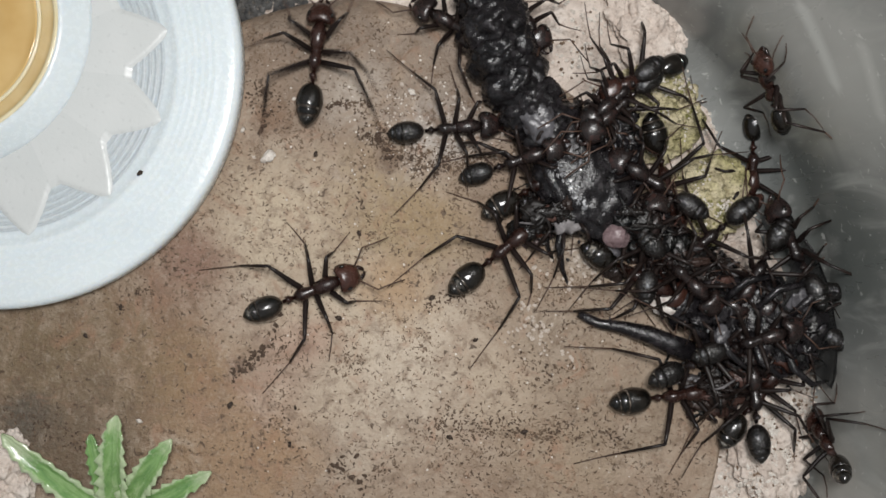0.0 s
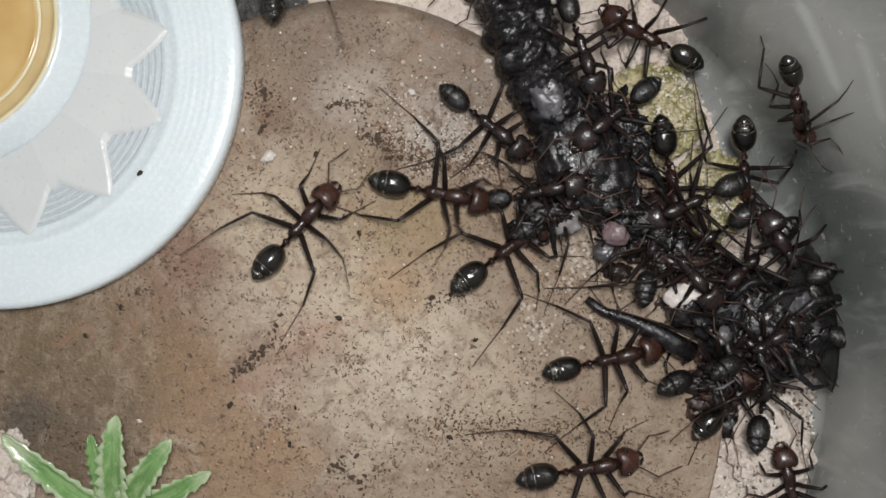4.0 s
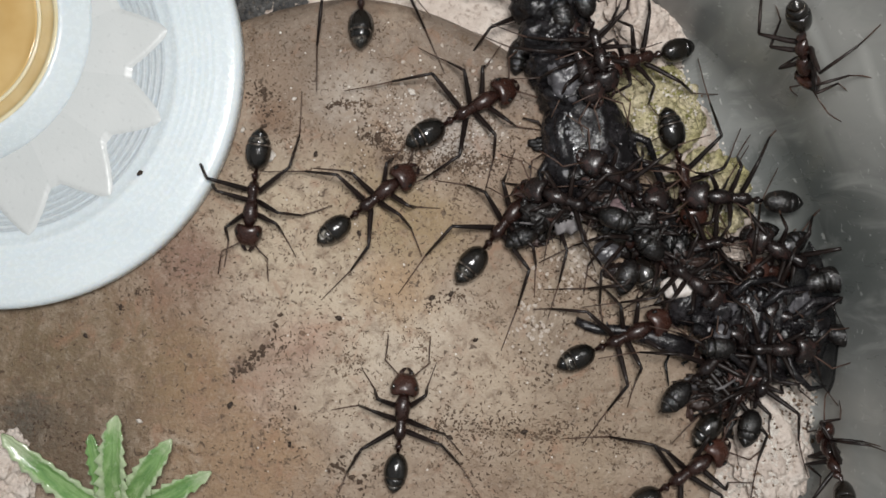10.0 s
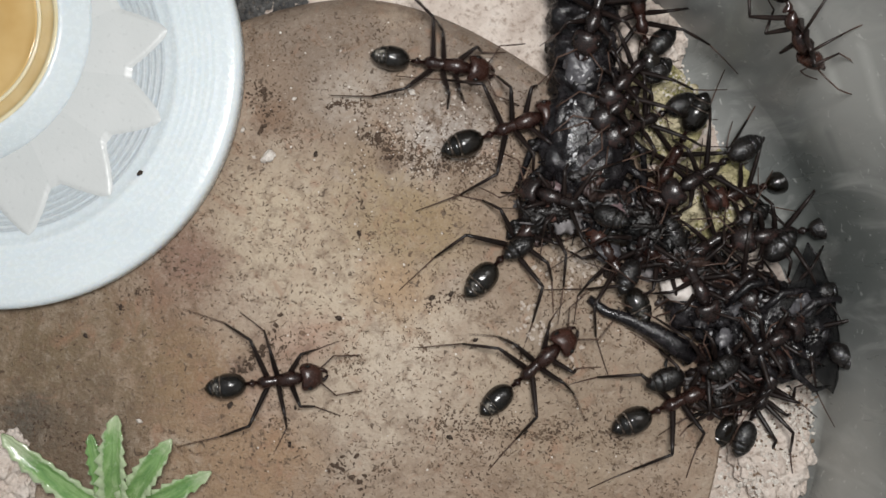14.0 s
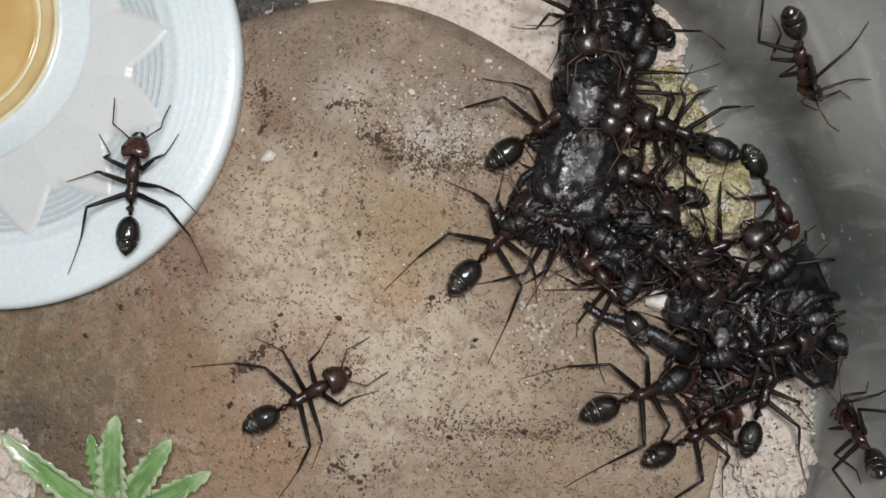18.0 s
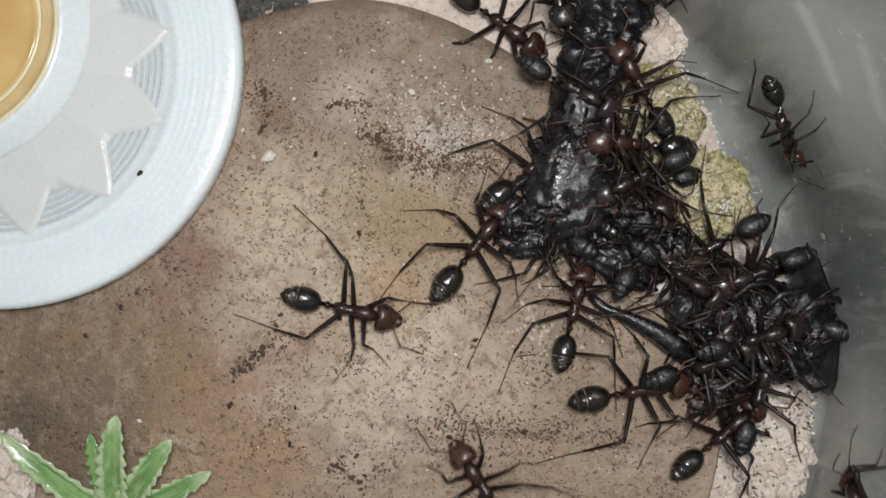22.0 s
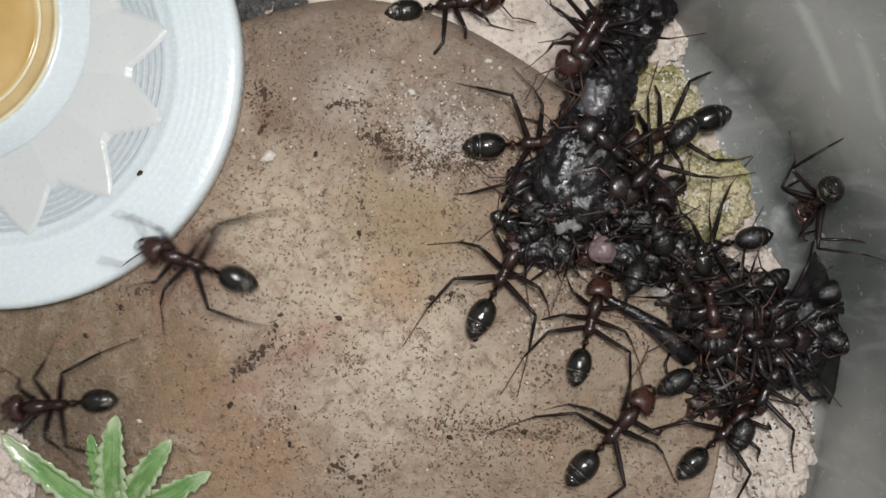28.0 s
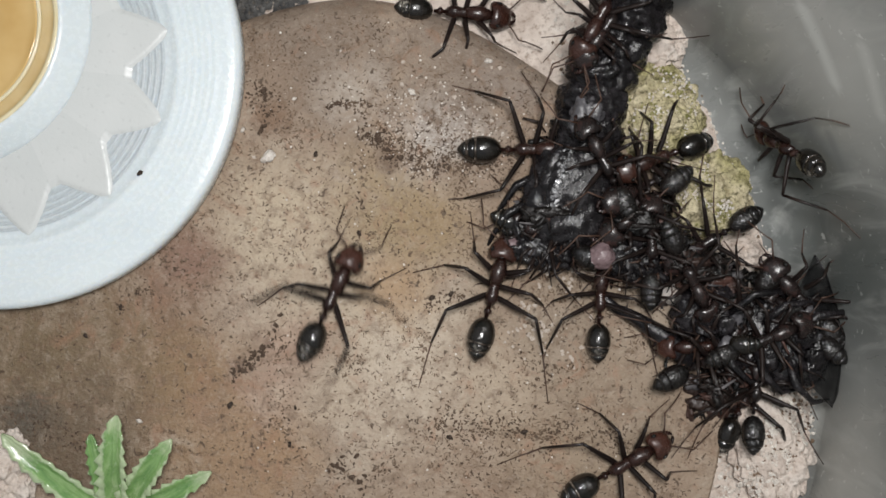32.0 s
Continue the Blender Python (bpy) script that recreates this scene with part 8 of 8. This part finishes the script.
    paths["massD"] = [
        (0, 10.98, 9.59, 3.2, 14.01, 12.19, 2), (1.5, 11.18, 10.39, 3.2, 13.13, 13.33, 2.4), (3, 8.62, 15.21, 3, 6.46, 14.09, 2.6), (4.5, 10.19, 12.77, 3.2, 11.88, 15.3, 2.6),
        (7, 10.97, 13.15, 3.3, 13.49, 15.3, 2.6), (10, 11.35, 12.34, 3.4, 10.19, 16.75, 3.2), (13, 11.36, 9.58, 3.3, 14.06, 12.63, 1.8), (17, 12.21, 9.62, 3, 15.59, 12.06, 0.4),
        (20, 12.65, 10.85, 2.8, 10.16, 13.53, 3.4), (24, 10.54, 7.57, 3.5, 14.18, 9.47, 1.2), (28, 10.95, 7.97, 3.4, 13.69, 5.74, 1.6), (32, 10.54, 7.57, 3.5, 12.21, 4.43, 3),
    ]
    paths["massE"] = [
        (0, 10.51, 8.33, 3.65, 14.58, 11.92, 1.2), (3, 10.51, 8.73, 3.65, 13.59, 10.96, 2.05), (6, 10.93, 6.77, 3.45, 14.15, 9.86, 1.3), (10, 11.36, 5.6, 3.25, 14.46, 3.7, 1.75),
        (13, 12.67, 9.26, 2.65, 16.36, 12.33, -1.2), (17, 13.68, 5.74, 1.6, 17.63, 4.7, -1.2), (20, 13.6, 4.9, 2, 17.12, 4.26, -0.85), (25, 14.05, 4.51, 1.8, 17.21, 6.82, -1.2),
        (28, 13.56, 4.48, 2.2, 16.18, 4.65, -0.4), (32, 12.62, 3.63, 2.9, 15.73, 5.06, -0.3),
    ]
    paths["massF"] = [
        (0, 7.04, 6.84, 2.8, 3.53, 5.79, 1), (2, 7.03, 6.03, 2.9, 4.35, 4.56, 1), (4, 8.57, 4.4, 3.35, 4.76, 3.73, 1.05), (8, 7.83, 3.84, 2.85, 10.97, 2.42, 3.25),
        (13, 7.08, 4.06, 2.45, 10.55, 2.82, 3.35), (17, 7.13, 2.88, 1.9, 10.59, 1.63, 3.1), (20, 5.59, 3.33, 1, 8.73, 0.85, 2.1), (25, 5.58, 1.68, 1.05, 9.1, 0.85, 2.35),
        (28, 5.95, 4.12, 1.5, 7.99, 0.86, 1.55), (32, 5.99, 1.68, 1.05, 9.14, 0.04, 2.05),
    ]
    paths["massG"] = [
        (0, 13.57, 5.69, 2.2, 16.54, 3.91, 1.6), (1.5, 14.78, 4.89, 2.2, 18.58, 3.71, 1.6), (3, 16.4, 3.68, 2.2, 19.8, 4.32, 1.6), (6, 15.18, 0.85, 2.2, 18.58, 2.69, 1.6),
        (7.5, 16.8, 2.87, 2.2, 20.62, 2.49, 1.6), (9, 19.22, 4.48, 2.2, 23.47, 3.1, 1.6), (12, 18.82, 2.46, 2.2, 22.65, 4.11, 1.6), (14, 17.2, 4.48, 2.2, 20.62, 6.56, 1.6),
        (17, 16.8, 6.5, 2.2, 20.62, 8.39, 1.6), (18, 15.59, 8.93, 2.2, 18.58, 7.78, 1.6), (19, 15.39, 12.16, 2.2, 16.54, 8.19, 1.6), (20, 15.99, 8.52, 2.2, 19.39, 7.37, 1.6),
        (21, 17.61, 7.71, 2.2, 22.45, 7.17, 1.6), (22, 12.76, 4.48, 2.2, 15.32, 5.74, 1.6), (23, 13.57, 5.69, 2.2, 17.36, 6.56, 1.6), (24, 13.17, 4.28, 2.2, 16.75, 4.52, 1.6),
        (25, 12.76, 8.12, 2.2, 16.54, 10.35, 1.6), (28, 13.57, 4.48, 2.2, 16.54, 7.58, 1.6), (30, 13.17, 2.87, 2.2, 16.75, 4.85, 1.6), (31, 13.17, 2.46, 2.2, 16.13, 4.44, 1.6),
        (32, 12.76, 1.66, 2.2, 15.73, 4.03, 1.6),
    ]
    paths["massI"] = [
        (0, 23.87, 1.66, 2.2, 26.81, -1.59, 1.4), (3, 24.07, 0.85, 2.2, 26.81, -2.82, 1.4), (6, 22.86, 2.67, 2.2, 24.97, -1.18, 1.4), (9, 24.07, 0.04, 2.2, 26.81, -2.41, 1.4),
        (13, 23.26, 0.44, 2.2, 25.99, 1.68, 1.4), (17, 22.45, 2.46, 2.2, 25.17, 0.04, 1.4), (19, 23.67, -2.38, 2.2, 25.99, -4.86, 1.4), (22, 20.84, -2.38, 2.2, 24.35, -1.18, 1.4),
        (25, 22.05, -4.81, 2.2, 26.4, -5.68, 1.4), (28, 22.45, -4.81, 2.2, 27.42, -3.31, 1.4), (30, 24.88, -3.19, 2.2, 26.81, -6.09, 1.4), (32, 24.47, -2.38, 2.2, 27.01, -4.86, 1.4),
    ]
    paths["runT"] = [
        (0, -7.55, 38.59, 1.15, -7.55, 44.74, 1.15), (13.9, -7.55, 26.29, 1.15, -7.55, 32.44, 1.15), (14.2, -7.96, 14.39, 1.15, -7.87, 20.55, 1.15),
        (14.3, -7.63, 10.79, 1.15, -7.63, 16.94, 1.15), (14.4, -5.41, 4.51, 1.15, -7.71, 10.7, 1.15), (14.5, -2.62, 1.35, 1.15, -6.64, 5.95, 1.15),
        (14.9, 3.94, -1.19, 1.15, -0.57, 1.68, 1.15), (15.4, 7.32, -2.45, 0.2, 3.99, 0.46, 0.2), (16.2, 9.48, 0.04, -0.4, 6.54, 1.3, -0.4), (32, 9.48, 0.04, -0.4, 6.54, 1.3, -0.4),
    ]
    paths["runU"] = [
        (0, -44.45, -10.62, 1.15, -50.61, -12.26, 1.15), (1.6, -37.07, -8.98, 1.15, -42.81, -10.62, 1.15), (1.85, -28.05, -6.93, 1.15, -22.31, -4.06, 1.15),
        (2, -23.95, -4.88, 1.15, -18, -0.57, 1.15), (2.2, -22.51, -4.27, 1.15, -17.72, 0.45, 1.15), (2.3, -21.41, -4.88, 1.15, -17.06, 0.04, 1.15),
        (2.36, -19.85, -6.52, 1.15, -17.72, -0.98, 1.15), (2.42, -15.75, -6.11, 1.15, -18.41, -1.6, 1.15), (2.5, -12.55, -2.13, 1.15, -18.82, -1.15, 1.15),
        (2.6, -10.91, 2.26, 1.15, -17.18, -0.37, 1.15), (2.7, -10.21, 5.7, 1.15, -16.08, 1.27, 1.15), (2.8, -7.09, 6.64, 1.15, -13.41, 3.73, 1.15), (2.9, -6.19, 5.5, 1.15, -13.04, 5, 1.15),
        (3, -5.91, 4.96, 1.15, -12.67, 6.19, 1.15), (3.1, -6.32, 5, 1.15, -12.63, 6.77, 1.15), (3.2, -7.09, 8.41, 1.15, -13.25, 6.64, 1.15), (3.3, -8.16, 14.56, 1.15, -13.04, 9.68, 1.15),
        (3.4, -12.06, 17.51, 1.15, -12.14, 12.14, 1.15), (3.5, -12.14, 18.09, 1.15, -12.3, 12.34, 1.15), (4.1, -12.91, 26.34, 1, -12.49, 20.59, 1), (5, -13.28, 39.79, -1, -12.86, 33.87, -1),
        (32, -13.28, 39.79, -1, -12.86, 33.87, -1),
    ]
    rng = random.Random(9)

    def ground(x, y):
        """The height of the clay, the stones or the sand at a place."""
        z = disc_height(x, y) if on_disc(x, y) else FLOOR_Z
        for cx, cy, rx, ry, rz in STONES:
            k = 1 - ((x - cx) / rx) ** 2 - ((y - cy) / ry) ** 2
            if k > 0:
                z = max(z, FLOOR_Z + rz * (0.55 + math.sqrt(k)))
        return z

    def lifted(p):
        """The place raised towards the eye until it clears the ground."""
        low = ground(p.x, p.y) + 1.15
        return p if p.z >= low else Vector((p.x * (EYE_HEIGHT - low) / (EYE_HEIGHT - p.z), p.y * (EYE_HEIGHT - low) / (EYE_HEIGHT - p.z), low))

    def stance(row):
        """The pose of an ant whose head and abdomen lie at the row's places."""
        head, rear = lifted(Vector(row[1:4])), lifted(Vector(row[4:7]))
        mid = (head + rear) / 2
        near = wall_distance(mid.x, mid.y)
        lean = max(0.0, min(1.0, (3.2 - near) / 1.6)) if mid.z > 0.4 else 0.0
        out = Vector((mid.x - TUB_X, mid.y - TUB_Y, 0)).normalized()
        up = (Vector((0, 0, 1)) * (1 - lean) - out * lean).normalized()
        way = head - rear
        way = (way - up * way.dot(up) * (0.3 if lean < 0.5 else 1.0)).normalized()
        side = up.cross(way).normalized()
        up = way.cross(side)
        turn = Matrix((way, side, up)).transposed().to_4x4()
        return Matrix.Translation((mid - up * 1.2) * MM) @ turn

    def stepped(rows):
        """Adds rows where a turn is too wide for one step."""
        poses = [(r[0], stance(r)) for r in rows]
        out = [poses[0]]
        for (t0, a), (t1, b) in zip(poses, poses[1:]):
            qa, qb = a.to_quaternion(), b.to_quaternion()
            n = max(1, math.ceil(math.degrees(qa.rotation_difference(qb).angle) / 70))
            for k in range(1, n + 1):
                u = k / n
                m = Matrix.Translation(a.translation.lerp(b.translation, u)) @ qa.slerp(qb, u).to_matrix().to_4x4()
                out.append((t0 + (t1 - t0) * u, b if k == n else m))
        return out

    def swing_legs(ant, times, phases, reach, still):
        """Keys the six legs: tripod steps by the phase where the ant walks, small shifts where it stands."""
        legs = [o for o in ant.children if o.name.startswith("leg")]
        for k, leg in enumerate(legs):
            base = leg.matrix_basis.copy()
            side = 1 if base.translation.y > 0 else -1
            group = (k % 3 + (0 if side > 0 else 1)) % 2
            lean = rng.uniform(-16, 16)
            rows = []
            for t, f, r, q in zip(times, phases, reach, still):
                a = f * 2 * math.pi + math.pi * group
                turn = side * (-r * 20 * math.cos(a) + (1 - r) * lean) + q * rng.uniform(-7, 7)
                lift = r * max(0.0, math.sin(a)) * 11
                rows.append((t, base @ pose(0, 0, 0, 0, -lift, turn)))
            walk(leg, rows)

    def wave_feelers(ant, every, amount):
        for feeler in [o for o in ant.children if o.name.startswith("antenna")]:
            base = feeler.matrix_basis.copy()
            n = round(32 / every)
            walk(feeler, [(32.0 * i / n, base @ pose(0, 0, 0, 0, rng.uniform(-6, 14), rng.uniform(-amount, amount))) for i in range(n + 1)])

    for key, rows in paths.items():
        ant = ANTS[key]
        rows = stepped(rows)
        if rows[-1][0] < 32.0:
            rows.append((32.0, rows[-1][1]))
        walk(ant, rows)
        times, phases, reach, still = [], [], [], []
        phase = rng.random()
        for (t0, a), (t1, b) in zip(rows, rows[1:]):
            run = (b.translation - a.translation).length / MM
            turn = math.degrees(a.to_quaternion().rotation_difference(b.to_quaternion()).angle)
            speed = (run + turn * 0.05) / max(0.03, t1 - t0)
            n = max(1, round((t1 - t0) / 0.1)) if speed > 4 else max(1, round((t1 - t0) / 1.5))
            n = min(n, 30)
            for k in range(n):
                times.append(t0 + (t1 - t0) * k / n)
                phases.append(phase)
                reach.append(min(1.0, speed / 9))
                still.append(1.0 if 0.05 < speed < 4 else 0.0)
                phase += min(0.38, (run + turn * 0.05) / n / 6.5)
        times.append(32.0)
        phases.append(phase)
        reach.append(reach[-1])
        still.append(0.0)
        swing_legs(ant, times, phases, reach, still)
        wave_feelers(ant, 0.5, 16)

    for (x, y, z, heading), ant in zip(PACK, PACKED):
        leave = 1.0 if x > 21 and y > -4 else 0.0
        rows, n = [], 16
        tilt = rng.uniform(-14, 14)
        for i in range(n + 1):
            t = 32.0 * i / n
            late = leave * max(0.0, min(1.0, (t - 13) / 6))
            rows.append((t, at_mm(x - 0.8 * late + rng.uniform(-0.5, 0.5), y - 3.0 * late + rng.uniform(-0.5, 0.5), z + rng.uniform(0, 0.3), tilt, rng.uniform(-6, 10), heading + rng.uniform(-16, 16))))
        walk(ant, rows)
        times = [r[0] for r in rows]
        swing_legs(ant, times, [0.0] * len(times), [0.0] * len(times), [1.0] * len(times))
        wave_feelers(ant, 2.0, 20)

    # the upper carcass is dragged slowly: seconds, thorax x, y, and how far the tail leans
    walk(upper_prey, [(t, at_mm(x + 0.5, y, disc_height(x, y) - 0.3, 0, 0, a)) for t, x, y, a in (
        (0, 9.7, 4.8, 33), (3.5, 9.8, 6.0, 27), (6, 9.9, 7.0, 24), (9, 10.1, 7.2, 20), (11, 10.2, 7.5, 12), (13, 10.0, 8.0, 3), (17, 9.4, 5.9, -5), (20, 9.2, 4.6, -13), (23, 8.8, 4.6, -9), (25, 9.0, 5.0, -8), (28, 9.4, 5.5, -16), (30, 9.2, 4.8, -15), (32, 8.8, 4.2, -15))])
    walk(lower_prey, [(t, at_mm(x, y, -1.0, 0, 0, a)) for t, x, y, a in (
        (0, 22.4, -5.2, -14), (6, 22.6, -5.4, -16), (10, 22.5, -5.3, -17), (14, 22.6, -5.5, -15), (18, 22.4, -5.4, -13), (23, 22.6, -5.6, -16), (28, 22.7, -5.9, -19), (32, 22.8, -6.2, -18))])
    leg = [o for o in lower_prey.children if o.name.startswith("leg")][0]
    base = leg.matrix_basis.copy()
    walk(leg, [(t, base @ pose(0, 0, 0, 0, 0, a)) for t, a in ((0, -3), (3, -12), (6, -1), (8, 3), (10, 5), (11.5, 24), (12.5, 25), (13, 4), (14, -12), (17, -11), (20, -13), (23, -14), (28, -16), (32, -17))])
    walk(torn_piece, [(t, at_mm(x, y, 0.1, 0, 0, a)) for t, x, y, a in (
        (0, 15.2, 1.2, -38), (6, 15.4, 1.4, -40), (13, 15.4, 1.6, -42), (14.5, 14.6, 1.0, -40), (17, 13.2, -0.1, -36), (21, 12.6, -0.8, -30), (25, 13.0, -0.6, -28), (28, 13.4, -0.4, -32), (32, 13.2, -0.5, -34))])
    walk(pink_scrap, [(t, at_mm(x, y, z, 0, 0, 0)) for t, x, y, z in ((0, 12.4, 1.0, 1.2), (6, 12.4, 1.6, 1.2), (9, 12.3, 2.6, 1.6), (14, 12.3, 2.4, 1.5), (17, 12.0, 1.0, -0.2), (20, 11.9, 0.8, -0.8), (25, 11.6, 0.4, -0.6), (27.5, 11.4, 0.0, 1.2), (29, 11.3, -0.2, 1.9), (32, 11.3, -0.5, 1.6))])
    walk(small_piece, [(t, at_mm(x, y, 0.05, 0, 0, a)) for t, x, y, a in (
        (0, 12.6, 8.8, -58), (3, 13.2, 8.8, -60), (6, 13.2, 7.8, -62), (9, 12.6, 6.2, -60), (13, 10.6, 3.6, -50), (15.5, 9.2, 2.4, -30), (18, 8.0, 1.6, -10), (22, 6.8, 0.9, 5), (25, 7.4, 0.7, 10), (28, 7.4, 0.2, -5), (32, 7.2, 0.1, -15))])
    walk(white_scrap, [(t, at_mm(x, y, z, 0, 0, a)) for t, x, y, z, a in ((0, 16.9, -4.0, 0.4, 0), (1, 17.6, -3.7, 0.5, 5), (3, 17.8, -3.5, 0.6, 20), (6, 17.9, -2.7, 0.7, 10), (13, 17.5, -2.9, 0.7, -10), (14, 17.5, -3.1, 0.6, -20), (16.5, 16.9, -3.7, -0.7, -16), (18, 16.6, -3.9, -0.7, -15), (20, 16.2, -3.2, -0.9, -24), (22, 16.0, -2.6, -1.1, -30), (32, 16.4, -2.8, -1.2, -40))])


motions()
